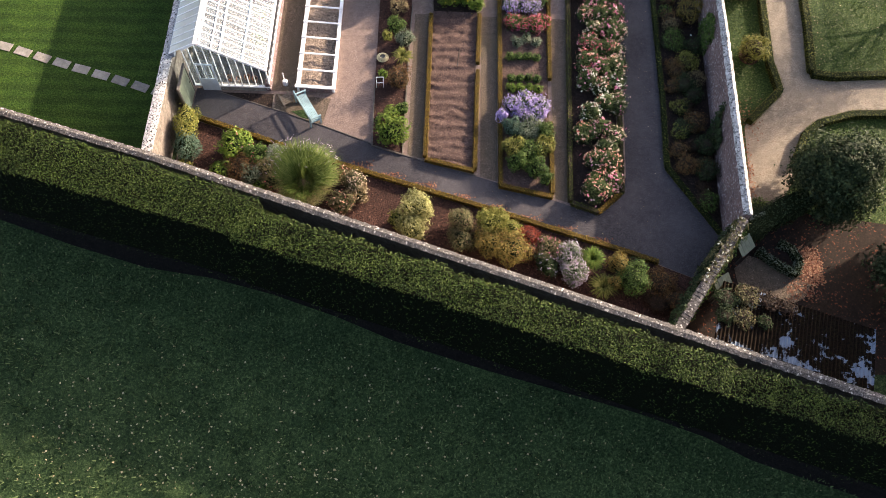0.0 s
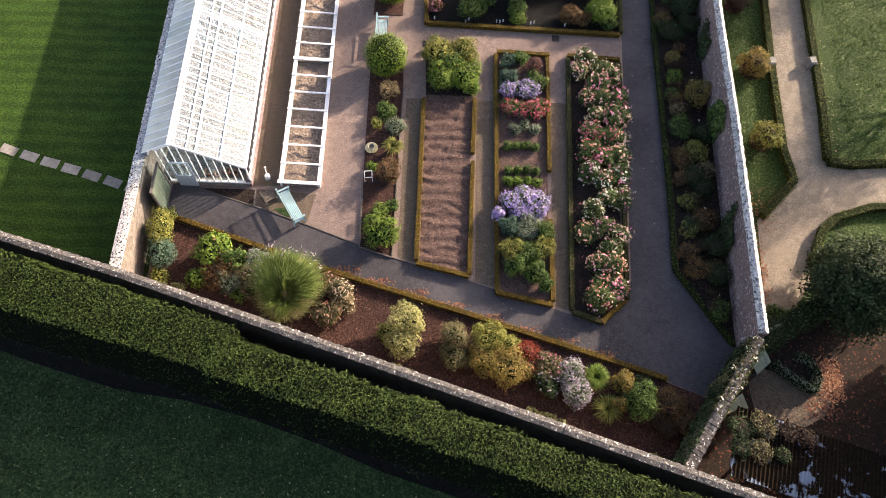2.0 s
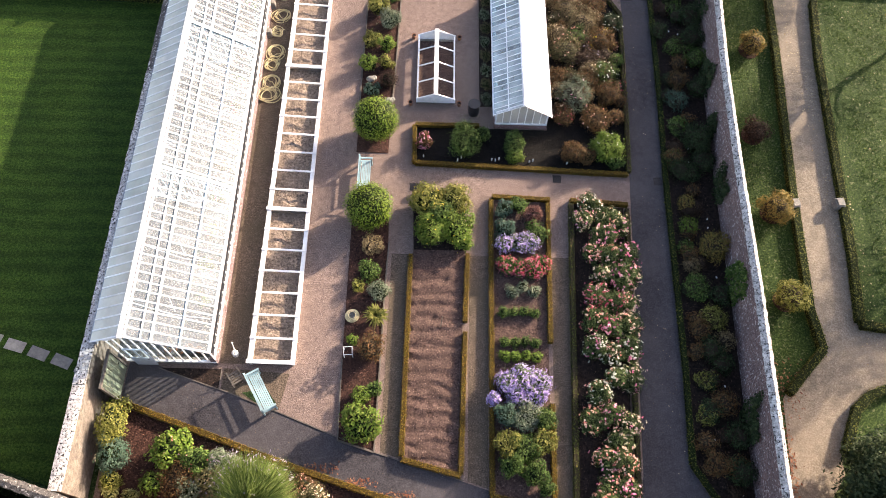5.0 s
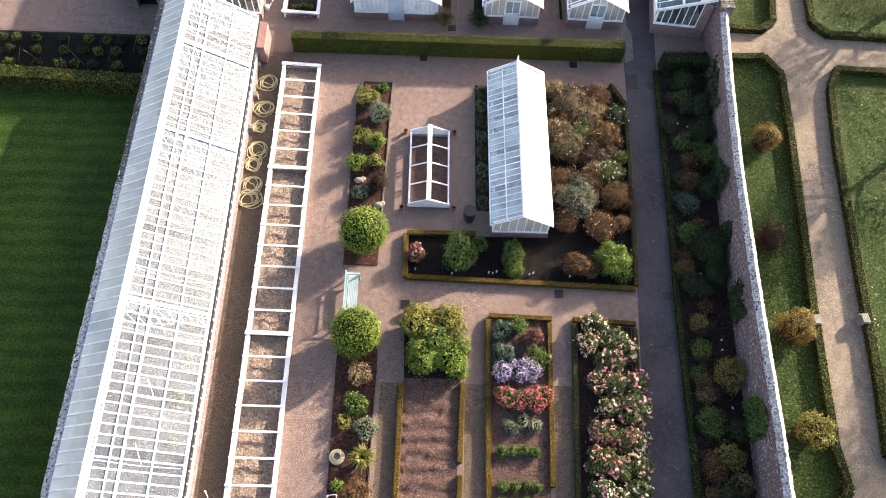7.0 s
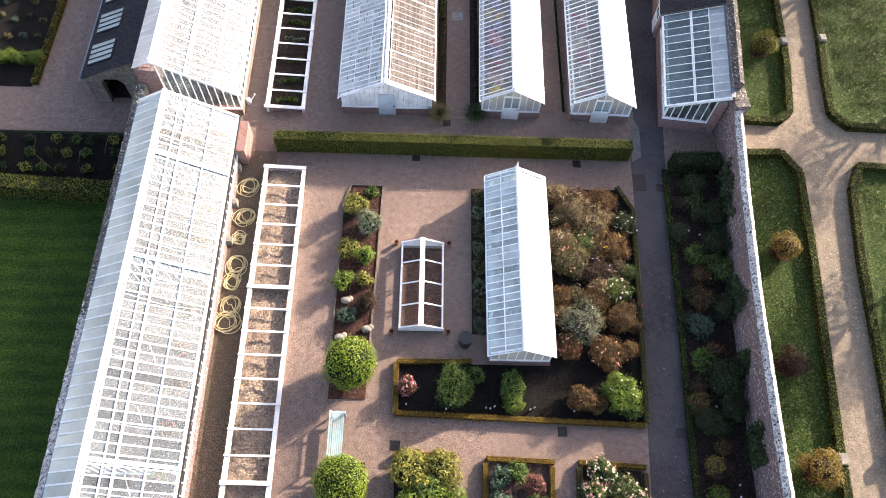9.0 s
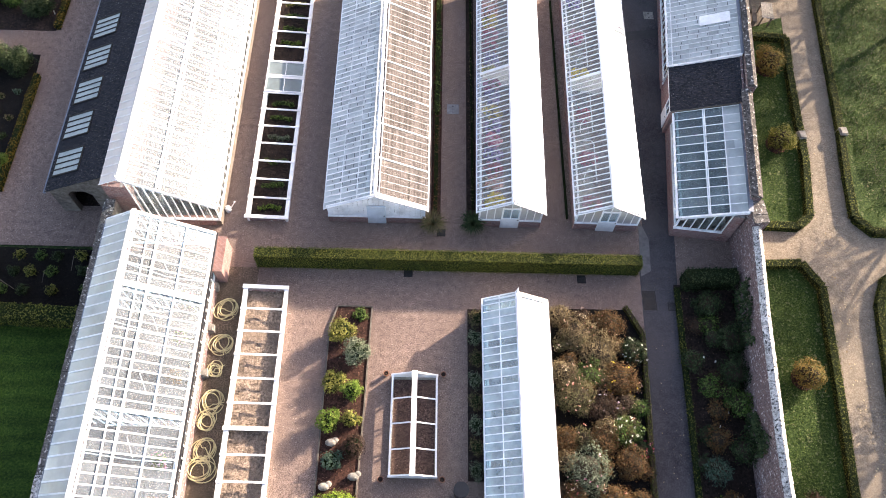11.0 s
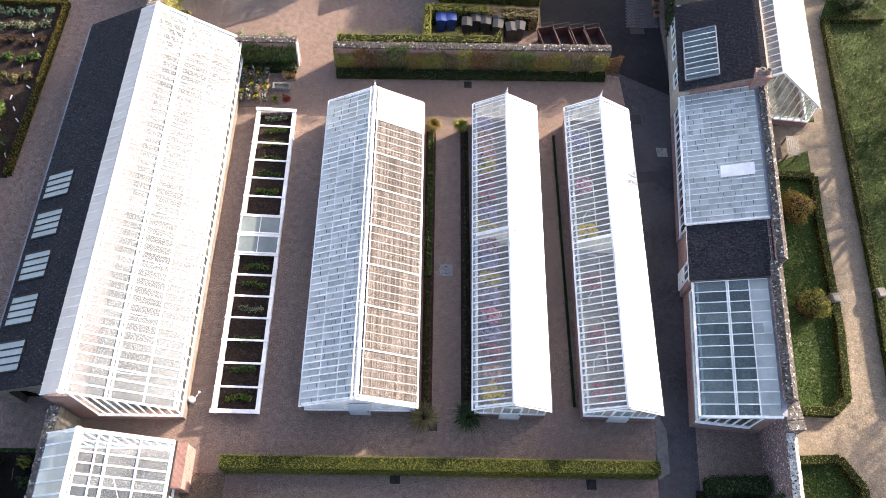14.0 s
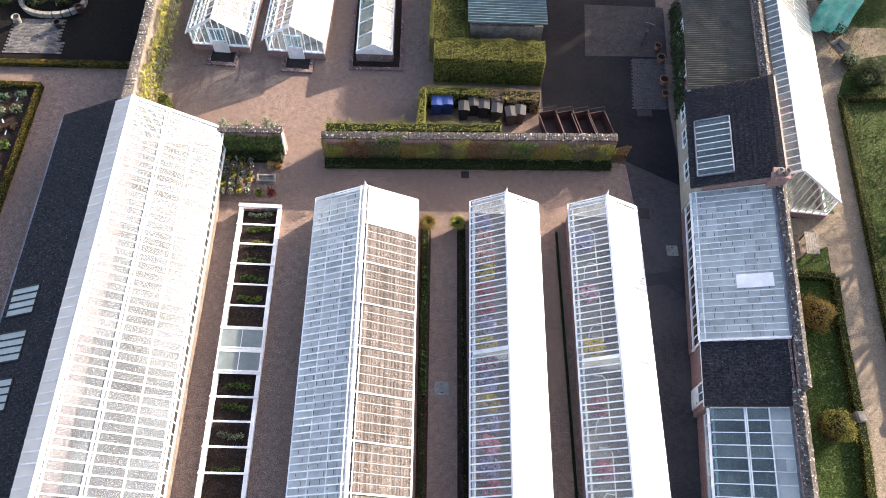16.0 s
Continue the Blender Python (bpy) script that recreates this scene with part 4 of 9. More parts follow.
cross_partition(g3, 2.96, 7.95, 1.5, 2.32)
cross_partition(g4, 3.0, 7.75, 1.48, 2.32)
for y in (1.6, 4.6, 8.6, 11.6):
    part("overhead_pipe", Mesh().tube([(0.95, y, 1.62), (0.95, y + 2.3, 1.62), (0.8, y + 2.5, 1.55), (0.5, y + 2.55, 1.4)], 0.03, 6), WHITE, g4)
    part("pipe_arm", Mesh().tube([(0.95, y + 0.7, 1.64), (0.6, y + 0.75, 1.6), (0.42, y + 0.5, 1.5), (0.4, y + 0.1, 1.3)], 0.022, 6), WHITE, g4)
inside_bench(g2, 0.3, 1.6, 0.5, 15.0)
inside_bench(g2, 3.0, 4.25, 0.5, 15.0)


def thing_part(parent, last):
    """A blind's head board, which carries its laths."""
    return part("blind", Mesh().box(2.33, 0, 2.54, 2.37, 0.01, 2.55), PALEBLIND if last else BLIND, parent, "pale new lath blind" if last else "brown cedar lath blind")


def blinds(parent, w, l, eave, ridge):
    """Roller blinds of thin laths that lie on one roof slope, in bays."""
    c = w / 2
    k = (ridge - eave) / c
    bays = [(0.05 + 1.93 * i, 0.05 + 1.93 * (i + 1)) for i in range(7)] + [(13.56, 15.5)]
    rng = random.Random(4)
    for i, (a, b) in enumerate(bays):
        last = i == 7
        b = min(b, l + 0.05)
        bl = thing_part(parent, last)
        n = 54
        for j in range(n):
            f0, f1 = j / n, (j + 0.95) / n
            x0, x1 = w + 0.08 - (c - 0.04) * f0, w + 0.08 - (c - 0.04) * f1
            z0, z1 = eave - 0.08 * k + (c - 0.04) * f0 * k + 0.075, eave - 0.08 * k + (c - 0.04) * f1 * k + 0.075
            e = rng.uniform(-0.012, 0.012)
            lath = Mesh().add([(x0, a + 0.05 + e, z0), (x0, b - 0.05 + e, z0), (x1, b - 0.05 + e, z1), (x1, a + 0.05 + e, z1)] + [(x0, a + 0.05 + e, z0 + 0.012), (x0, b - 0.05 + e, z0 + 0.012), (x1, b - 0.05 + e, z1 + 0.012), (x1, a + 0.05 + e, z1 + 0.012)],
                      ((3, 2, 1, 0), (4, 5, 6, 7), (0, 1, 5, 4), (1, 2, 6, 5), (2, 3, 7, 6), (3, 0, 4, 7)))
            part("lath", lath, PALEBLIND if last else BLIND, bl)
        for t in range(1, 5):
            y = a + (b - a) * t / 5
            part("blind_cord", Mesh().beam((w + 0.09, y, eave - 0.08 * k + 0.095), (c + 0.06, y, ridge - 0.05 + 0.105), 0.014, 0.008), OLDWHITE, bl)
        part("rafter", Mesh().beam((w + 0.10, a, eave + 0.06 - 0.1 * k), (c + 0.05, a, ridge + 0.06), 0.06, 0.09), WHITE, parent)


blinds(g2, 4.55, 15.45, 1.38, 2.50)
for s in (-1, 1):
    part("ridge_rail", Mesh().beam((2.275 + s * 0.19, -0.1, 2.54), (2.275 + s * 0.19, 15.5, 2.54), 0.05, 0.05), WHITE, g2)


def long_house():
    """The long three-quarter-span house against the west wall."""
    y0, y1 = 27.95, 52.2
    h = thing("glasshouse", -15.98, y0, 0, 0, "long white three-quarter-span glasshouse against a garden wall", "glasshouse", "long glasshouses")
    l = y1 - y0
    re, rz, ez, base = 1.36, 3.45, 1.62, 0.55   # ridge x, ridge height, eave height, plinth
    w = 4.33
    part("brick_plinth", Mesh().box(w - 0.24, 0, 0, w, l, base), GREYBRICK, h)
    part("brick_plinth", Mesh().box(0.9, 0, 0, w - 0.24, 0.22, 0.3), STONE, h)
    part("brick_plinth", Mesh().box(0.0, l - 0.22, 0, w - 0.24, l, base), BRICK, h)
    part("earth_floor", Mesh().box(0.02, 0.22, 0.004, w - 0.24, l - 0.22, 0.02), FLOORGREY, h)
    part("wall_plate", Mesh().box(-0.12, 0, 2.40, 0.16, l, 2.62), LEAD, h, "lead-covered gutter on the wall head")
    slope(h, -0.06, 2.66, re - 0.05, rz, 0, l, 0.46, THINWASH, bar=0.06)
    slope(h, w + 0.02, ez, re + 0.05, rz, 0, l, 0.40, FILMED, bar=0.06, purlins=(0.36, 0.68), every=0)
    part("ridge_cap", Mesh().box(re - 0.09, -0.08, rz - 0.02, re + 0.09, l + 0.08, rz + 0.04), WHITE, h)
    lo, hi = Vector((w + 0.02, 0, ez)), Vector((re + 0.05, 0, rz))
    n = Vector((hi.z - lo.z, 0, lo.x - hi.x)).normalized()
    for f, t in ((0.36, 0.06), (0.68, 0.10), (0.80, 0.06), (0.97, 0.08)):
        p = lo + (hi - lo) * f + n * 0.05
        part("roof_rail", Mesh().beam((p.x, 0, p.z), (p.x, l, p.z), t, 0.04, n), WHITE, h)
    glazed_side(h, (w - 0.05, 0.06), (w - 0.05, l - 0.06), base, ez, 0.48, GLASS)
    part("gutter", Mesh().beam((w + 0.08, 0, ez - 0.05), (w + 0.08, l, ez - 0.05), 0.09, 0.06), BLACKPL, h)
    part("eave_board", Mesh().beam((w + 0.02, 0, ez - 0.01), (w + 0.02, l, ez - 0.01), 0.06, 0.08), WHITE, h)
    glazed_gable(h, [(0.55, 0.30), (w, 0.30), (w, ez), (re, rz), (0.55, 2.95)], 0.04, 0.33, GLASS)
    glazed_gable(h, [(0.0, base), (w, base), (w, ez), (re, rz), (0.0, 2.55)], l - 0.04, 0.36, MILKY)
    door_leaf(h, 0.95, -0.03, 0.86, 2.0, 0.03, GLASS, BLUEDOOR, 0.55)
    # cross partitions and the roof truss bars over them
    for y in (7.7, 15.9, 20.9):
        t = part("partition", Mesh().box(0.1, y - 0.03, 0.4, w - 0.1, y + 0.03, 0.5), WHITE, h)
        for i in range(12):
            x = 0.2 + i * (w - 0.4) / 11
            z = 2.5 + (rz - 2.5) * x / re if x < re else rz + (ez - rz) * (x - re) / (w - re)
            part("partition_bar", Mesh().box(x - 0.02, y - 0.025, 0.5, x + 0.02, y + 0.025, z - 0.06), WHITE, t)
        part("partition_pane", Mesh().gable([(0.1, 0.5), (w - 0.1, 0.5), (w - 0.1, ez - 0.05), (re, rz - 0.06), (0.1, 2.45)], y - 0.004, y + 0.004), MILKY, t)
        p, q = lo + n * 0.04, hi + n * 0.04
        part("partition_rafter", Mesh().beam((p.x, y, p.z), (q.x, y, q.z), 0.16, 0.06, n), WHITE, t)
    # rods and winding gear that show through the roof
    for i in range(9):
        y = 1.5 + i * 2.55
        part("tie_rod", Mesh().tube([(w - 0.2, y, 1.5), (2.7, y, 1.95), (re + 0.1, y, rz - 0.3)], 0.022, 6), WHITE, h)
        part("roof_strut", Mesh().tube([(2.9, y, 2.3), (2.3, y + 0.9, 1.7)], 0.02, 6), WHITE, h)
    for x in (0.6, 3.4):
        inside_bench(h, x - 0.4, x + 0.4, 1.8, l - 1.0, 0.7, FLOORGREY)
    return h


def big_house():
    """The second large house, with the slate shed behind it."""
    y0, y1 = 53.45, 73.1
    l = y1 - y0
    h = thing("glasshouse", -16.2, y0, 0, 0, "large white glasshouse with limewashed roof beside a slate shed", "glasshouse", "long glasshouses")
    w, re, rz, ez, base = 4.35, 0.80, 3.85, 1.62, 0.5
    part("brick_plinth", Mesh().box(w - 0.24, 0, 0, w, l, base), RUBBLE, h)
    part("brick_plinth", Mesh().box(0.9, 0, 0, w - 0.24, 0.24, base), BRICK, h)
    part("brick_plinth", Mesh().box(0.0, l - 0.24, 0, w - 0.24, l, base), BRICK, h)
    part("earth_floor", Mesh().box(0.02, 0.24, 0.004, w - 0.24, l - 0.24, 0.02), FLOORGREY, h)
    part("back_wall", Mesh().box(-0.12, 0, 0, 0.12, l, 3.32), BRICK, h)
    part("end_wall", Mesh().gable([(0.12, 0), (0.9, 0), (0.9, 3.2), (0.12, 3.3)], 0.0, 0.24), BRICK, h)
    slope(h, -0.17, 3.42, re - 0.05, rz, 0, l, 0.44, WHITENED, bar=0.05)
    slope(h, w + 0.02, ez, re + 0.05, rz, 0, l, 0.40, MILKY, bar=0.06, purlins=(0.3, 0.6), every=0)
    part("ridge_cap", Mesh().box(re - 0.09, -0.08, rz - 0.02, re + 0.09, l + 0.08, rz + 0.04), WHITE, h)
    lo, hi = Vector((w + 0.02, 0, ez)), Vector((re + 0.05, 0, rz))
    n = Vector((hi.z - lo.z, 0, lo.x - hi.x)).normalized()
    for f, t in ((0.64, 0.09), (0.97, 0.09)):
        p = lo + (hi - lo) * f + n * 0.05
        part("roof_rail", Mesh().beam((p.x, 0, p.z), (p.x, l, p.z), t, 0.04, n), WHITE, h)
    glazed_side(h, (w - 0.05, 0.06), (w - 0.05, l - 0.06), base, ez, 0.48, GLASS)
    part("gutter", Mesh().beam((w + 0.08, 0, ez - 0.05), (w + 0.08, l, ez - 0.05), 0.08, 0.06), OLDWHITE, h)
    glazed_gable(h, [(0.9, base), (w, base), (w, ez), (re + 0.1, rz - 0.06), (0.9, rz - 0.1)], 0.04, 0.33, GLASS)
    glazed_gable(h, [(0.0, base), (w, base), (w, ez), (re, rz), (0.0, 3.4)], l - 0.04, 0.36, MILKY)
    finial(h, re, -0.05, rz + 0.03)
    for i in range(8):
        y = 1.3 + i * 2.45
        part("tie_rod", Mesh().tube([(w - 0.2, y, 1.5), (2.2, y, 2.1), (re + 0.1, y, rz - 0.4)], 0.022, 6), WHITE, h)
    inside_bench(h, 0.3, 1.1, 0.8, l - 0.8, 0.7, FLOORGREY)
    inside_bench(h, 3.0, 3.9, 0.8, l - 0.8, 0.7, FLOORGREY)
    return h


def slate_slope(parent, x0, z0, x1, z1, y0, y1, seed=1, size=(0.28, 0.26)):
    """Courses of slates over a solid roof, one mesh, each slate proud of the one below."""
    d = Vector((x1 - x0, 0, z1 - z0))
    rows, cols = round(d.length / size[1]), round((y1 - y0) / size[0])
    n = Vector((-d.z, 0, d.x)).normalized()
    n = n if n.z > 0 else -n
    rng = random.Random(seed)
    m = Mesh()
    for i in range(rows):
        for j in range(cols + (i % 2)):
            a = y0 + (j - 0.5 * (i % 2)) * size[0] + 0.004
            b = min(a + size[0] - 0.008, y1)
            a = max(a, y0)
            if b - a < 0.03:
                continue
            e = rng.uniform(0, 0.008)
            p, q = Vector((x0, 0, z0)) + d * (i / rows) + n * (0.030 + e), Vector((x0, 0, z0)) + d * min(1.0, (i + 1.15) / rows) + n * 0.012
            v = [(p.x, a, p.z), (p.x, b, p.z), (q.x, b, q.z), (q.x, a, q.z)]
            lowv = [(p.x - n.x * 0.02, a, p.z - n.z * 0.02), (p.x - n.x * 0.02, b, p.z - n.z * 0.02)]
            m.add(v + lowv, ((0, 1, 2, 3), (0, 4, 5, 1)))
    me = m.data("slates", SLATE)
    s = part("slating", me, None, parent, "dark blue-grey slating with lichen")
    return tagged(s, kind="stuff")


def slate_shed():
    h = thing("potting_shed", -19.5, 54.05, 0, 0, "long stone shed with a dark slate roof and rooflights", "shed")
    l, w = 19.2, 3.15
    part("stone_wall", Mesh().box(0.15, 0.0, 0, 0.45, l, 2.0), RUBBLE, h)
    part("stone_wall", Mesh().gable([(0.45, 0), (0.9, 0), (0.9, 1.5), (1.15, 1.8), (1.75, 1.8), (2.0, 1.5), (2.0, 0), (w, 0), (w, 3.2), (0.45, 2.05)], 0.0, 0.3), RUBBLE, h, "rubble gable with an arched opening")
    part("stone_wall", Mesh().gable([(0.45, 0), (w, 0), (w, 3.2), (0.45, 2.05)], l - 0.3, l), RUBBLE, h)
    part("floor_slab", Mesh().box(0.45, 0.3, 0.004, w, l - 0.3, 0.02), DARKSOIL, h)
    part("roof_deck", Mesh().gable([(0.17, 1.93), (w + 0.02, 3.28), (w + 0.02, 3.34), (0.17, 1.99)], -0.15, l + 0.1), WOOD, h)
    slate_slope(h, 0.11, 1.985, w + 0.0, 3.345, -0.2, l + 0.12)
    part("eave_gutter", Mesh().beam((0.05, -0.2, 1.93), (0.05, l + 0.1, 1.93), 0.1, 0.07), LEAD, h)
    for i in range(5):
        y = 0.55 + i * 2.03
        f0, f1 = 0.06, 0.52
        zl, zh = 1.985 + 1.36 * f0 + 0.05, 1.985 + 1.36 * f1 + 0.05
        xl, xh = 0.11 + 3.04 * f0, 0.11 + 3.04 * f1
        r = part("rooflight", Mesh().beam((xl, y, zl), (xh, y, zh), 0.06, 0.07).beam((xl, y + 1.3, zl), (xh, y + 1.3, zh), 0.06, 0.07).beam((xl, y, zl), (xl, y + 1.3, zl), 0.05, 0.06).beam((xh, y, zh), (xh, y + 1.3, zh), 0.05, 0.06), IRON, h)
        for k in range(1, 4):
            part("rooflight_bar", Mesh().beam((xl, y + 1.3 * k / 4, zl), (xh, y + 1.3 * k / 4, zh), 0.06, 0.05), IRON, r)
        for k in range(4):
            ya, yb = y + 1.3 * k / 4 + 0.02, y + 1.3 * (k + 1) / 4 - 0.02
            part("rooflight_pane", Mesh().add([(xl, ya, zl), (xl, yb, zl), (xh, yb, zh), (xh, ya, zh), (xl, ya, zl - 0.01), (xl, yb, zl - 0.01), (xh, yb, zh - 0.01), (xh, ya, zh - 0.01)], ((0, 1, 2, 3), (7, 6, 5, 4), (0, 4, 5, 1), (1, 5, 6, 2), (2, 6, 7, 3), (3, 7, 4, 0))), SKYLIGHT, r)


long_house()
big_house()
slate_shed()

# lean-to range against the east wall, turned a little with it
ER = -5.8


def lean_to(y0, y1, x0, x1, zl, zh, glass, label, step=0.62, laps=0, dark=False, base=0.75):
    h = thing("lean_to_glasshouse", 9.0, 53.45, 0, ER, label, "glasshouse", "lean-to glasshouses")
    part("brick_plinth", Mesh().box(x0, y0, 0, x0 + 0.24, y1, base), BRICK, h)
    part("brick_plinth", Mesh().box(x0 + 0.24, y0, 0, x1, y0 + 0.24, base - 0.1), BRICK, h)
    part("brick_end", Mesh().box(x1 - 0.5, y0 + 0.01, base - 0.1, x1, y0 + 0.23, zh - 0.6), BRICK, h)
    part("earth_floor", Mesh().box(x0 + 0.24, y0 + 0.24, 0.004, x1, y1, 0.02), STONE, h)
    glazed_side(h, (x0 + 0.08, y0 + 0.06), (x0 + 0.08, y1 - 0.02), base, zl, 0.5, GLASS)
    if dark:
        xm, zm = x0 + 0.73 * (x1 - x0), zl + 0.73 * (zh - zl)
        slope(h, x0 - 0.04, zl, xm, zm, y0, y1, step, glass, bar=0.036, laps=laps, purlins=(0.59,))
        slope(h, xm, zm, x1, zh, y0, y1, step, LAPPED, bar=0.036, laps=2)
    else:
        slope(h, x0 - 0.04, zl, x1, zh, y0, y1, step, glass, bar=0.032, laps=laps, purlins=())
    part("top_flashing", Mesh().beam((x1 + 0.03, y0, zh + 0.05), (x1 + 0.03, y1, zh + 0.05), 0.22, 0.04), LEAD, h)
    part("gutter", Mesh().beam((x0 - 0.1, y0, zl - 0.06), (x0 - 0.1, y1, zl - 0.06), 0.1, 0.07), WHITE, h)
    d = Vector((x1 - x0, 0, zh - zl))
    n = Vector((-d.z, 0, d.x)).normalized()
    for f in (0.45, 0.73) if dark else (0.04,):
        p = Vector((x0, 0, zl)) + d * f + n * 0.06
        part("roof_rail", Mesh().beam((p.x, y0, p.z), (p.x, y1, p.z), 0.05, 0.04, n), OLDWHITE, h)
    glazed_gable(h, [(x0, base), (x1 - 0.5, base), (x1 - 0.5, zh - 0.5 * d.z / d.x), (x0, zl)], y0 + 0.05, 0.36, GLASS)
    part("bargeboard", Mesh().beam((x0 - 0.05, y0 - 0.03, zl), (x1, y0 - 0.03, zh), 0.08, 0.16), OLDWHITE, h)
    inside_bench(h, x0 + 0.35, x0 + 1.1, y0 + 0.5, y1 - 0.4, 0.6, STONE)
    inside_bench(h, x1 - 1.0, x1 - 0.2, y0 + 0.5, y1 - 0.4, 0.6, STONE)
    return h


lean_to(0.0, 6.0, 0.34, 3.1, 1.72, 2.85, BLUEGLASS, "lean-to glasshouse with dull grey-green glass on a brick base", 0.48, dark=True)
lb = lean_to(8.9, 16.35, 0.14, 3.3, 1.8, 3.2, LAPPED, "lean-to glasshouse with lapped limewashed panes", 0.31, laps=7, base=0.42)
rb = lambda x, lift: 1.8 + 1.4 * (x - 0.1) / 3.2 + lift
part("repair_board", Mesh().add([(x, y, rb(x, up)) for up in (0.075, 0.035) for x, y in ((1.55, 11.2), (2.9, 11.2), (2.9, 11.85), (1.55, 11.85))], ((0, 1, 2, 3), (7, 6, 5, 4), (0, 4, 5, 1), (1, 5, 6, 2), (2, 6, 7, 3), (3, 7, 4, 0))), WHITE, lb, "white board over missing panes")
s = thing("brick_shed", 9.0, 53.45, 0, ER, "low brick shed with a lichened slate roof", "shed")
part("brick_wall", Mesh().box(0.2, 6.05, 0, 0.45, 8.85, 1.75), BRICK, s)
part("roof_deck", Mesh().gable([(0.1, 1.70), (3.2, 2.98), (3.2, 3.04), (0.1, 1.76)], 6.02, 8.88), WOOD, s)
slate_slope(s, 0.07, 1.76, 3.2, 3.045, 6.02, 8.88, 3)
part("back_wall", Mesh().box(3.2, 6.05, 0, 3.3, 8.85, 3.1), GREYBRICK, s)
door_leaf(s, 0.02, 6.5, 0.85, 1.7, 0.02, material=OLDWHITE).matrix_basis = pose(0.19, 7.2, 0, 0, 0, -90) @ pose(-0.02, -6.5, 0)
part("eave_board", Mesh().beam((0.09, 6.05, 1.70), (0.09, 8.85, 1.70), 0.05, 0.1), WHITE, s)


def north_range():
    h = thing("cottage", 9.0, 53.45, 0, ER, "slate-roofed service building with a big rooflight and chimney", "building")
    y0, y1 = 16.4, 22.2
    part("rendered_wall", Mesh().box(0.15, y0, 0, 0.45, y1, 2.15), CREAM, h)
    part("gable_wall", Mesh().gable([(0.45, 0), (3.5, 0), (3.5, 3.9), (0.45, 2.2)], y0 + 0.02, y0 + 0.3), BRICK, h)
    part("back_wall", Mesh().box(3.45, y0 + 0.3, 0, 3.75, y1, 3.9), BRICK, h)
    part("roof_deck", Mesh().gable([(-0.05, 2.12), (3.6, 3.92), (3.6, 4.0), (-0.05, 2.2)], y0 - 0.05, y1), WOOD, h)
    slate_slope(h, -0.1, 2.19, 3.6, 4.0, y0 - 0.08, y1, 5)
    f0, f1, ya, yb = 0.08, 0.47, y0 + 0.5, y0 + 3.7
    xl, zl, xh, zh = -0.1 + 3.7 * f0, 2.27 + 1.81 * f0, -0.1 + 3.7 * f1, 2.27 + 1.81 * f1
    r = part("rooflight", Mesh().beam((xl, ya, zl), (xh, ya, zh), 0.07, 0.09).beam((xl, yb, zl), (xh, yb, zh), 0.07, 0.09).beam((xl, ya, zl), (xl, yb, zl), 0.06, 0.08).beam((xh, ya, zh), (xh, yb, zh), 0.06, 0.08), LEAD, h)
    for k in range(9):
        y = ya + (yb - ya) * k / 9
        if k:
            part("rooflight_bar", Mesh().beam((xl, y, zl), (xh, y, zh), 0.035, 0.05), OLDWHITE, r)
        part("rooflight_pane", Mesh().add([(xl, y + 0.02, zl), (xl, y + 0.33, zl), (xh, y + 0.33, zh), (xh, y + 0.02, zh), (xl, y + 0.02, zl - 0.01), (xl, y + 0.33, zl - 0.01), (xh, y + 0.33, zh - 0.01), (xh, y + 0.02, zh - 0.01)], ((0, 1, 2, 3), (7, 6, 5, 4), (0, 4, 5, 1), (1, 5, 6, 2), (2, 6, 7, 3), (3, 7, 4, 0))), BLUEGLASS, r)
    ch = part("chimney", Mesh().box(3.02, y0 - 0.3, 2.6, 3.66, y0 + 0.14, 4.05).box(2.97, y0 - 0.35, 4.05, 3.71, y0 + 0.19, 4.15), BRICK, h)
    for i in range(2):
        part("chimney_pot", Mesh().turned(((0.14, 4.15), (0.13, 4.25), (0.11, 4.34), (0.14, 4.38), (0.10, 4.39), (0.08, 4.2)), 3.19 + 0.31 * i, y0 - 0.08, 12), STONE, ch, smooth=True)
    for i, yy in enumerate((1.2, 3.2, 4.8)):
        w = part("window", Mesh().box(0.08, y0 + yy - 0.05, 0.9, 0.2, y0 + yy + 0.95, 0.96).box(0.08, y0 + yy - 0.05, 1.9, 0.2, y0 + yy + 0.95, 1.96).box(0.1, y0 + yy - 0.05, 0.9, 0.18, y0 + yy, 1.96).box(0.1, y0 + yy + 0.9, 0.9, 0.18, y0 + yy + 0.95, 1.96).box(0.1, y0 + yy + 0.43, 0.96, 0.18, y0 + yy + 0.47, 1.9).box(0.1, y0 + yy, 1.4, 0.18, y0 + yy + 0.9, 1.44), WHITE, h)
        part("window_pane", Mesh().box(0.135, y0 + yy, 0.96, 0.145, y0 + yy + 0.9, 1.9), BLUEGLASS, w)
    # lower building with a corrugated roof beyond
    k = thing("store_building", 9.0, 53.45, 0, ER, "store with a brown corrugated sheet roof", "building")
    a, b = 22.3, 30.0
    part("rendered_wall", Mesh().box(0.2, a, 0, 0.5, b, 2.3), GREYBRICK, k)
    part("gable_wall", Mesh().gable([(0.5, 0), (3.6, 0), (3.6, 2.95), (0.5, 2.3)], a, a + 0.3), CREAM, k)
    part("back_wall", Mesh().box(3.5, a + 0.3, 0, 3.75, b, 3.0), BRICK, k)
    part("roof_sheet", corrugated(0.0, 3.6, 2.38, 3.05, a - 0.15, b, 0.15), CORRUG, k)
    part("eave_board", Mesh().box(0.0, a - 0.2, 2.24, 3.6, a - 0.15, 2.36), CREAM, k)
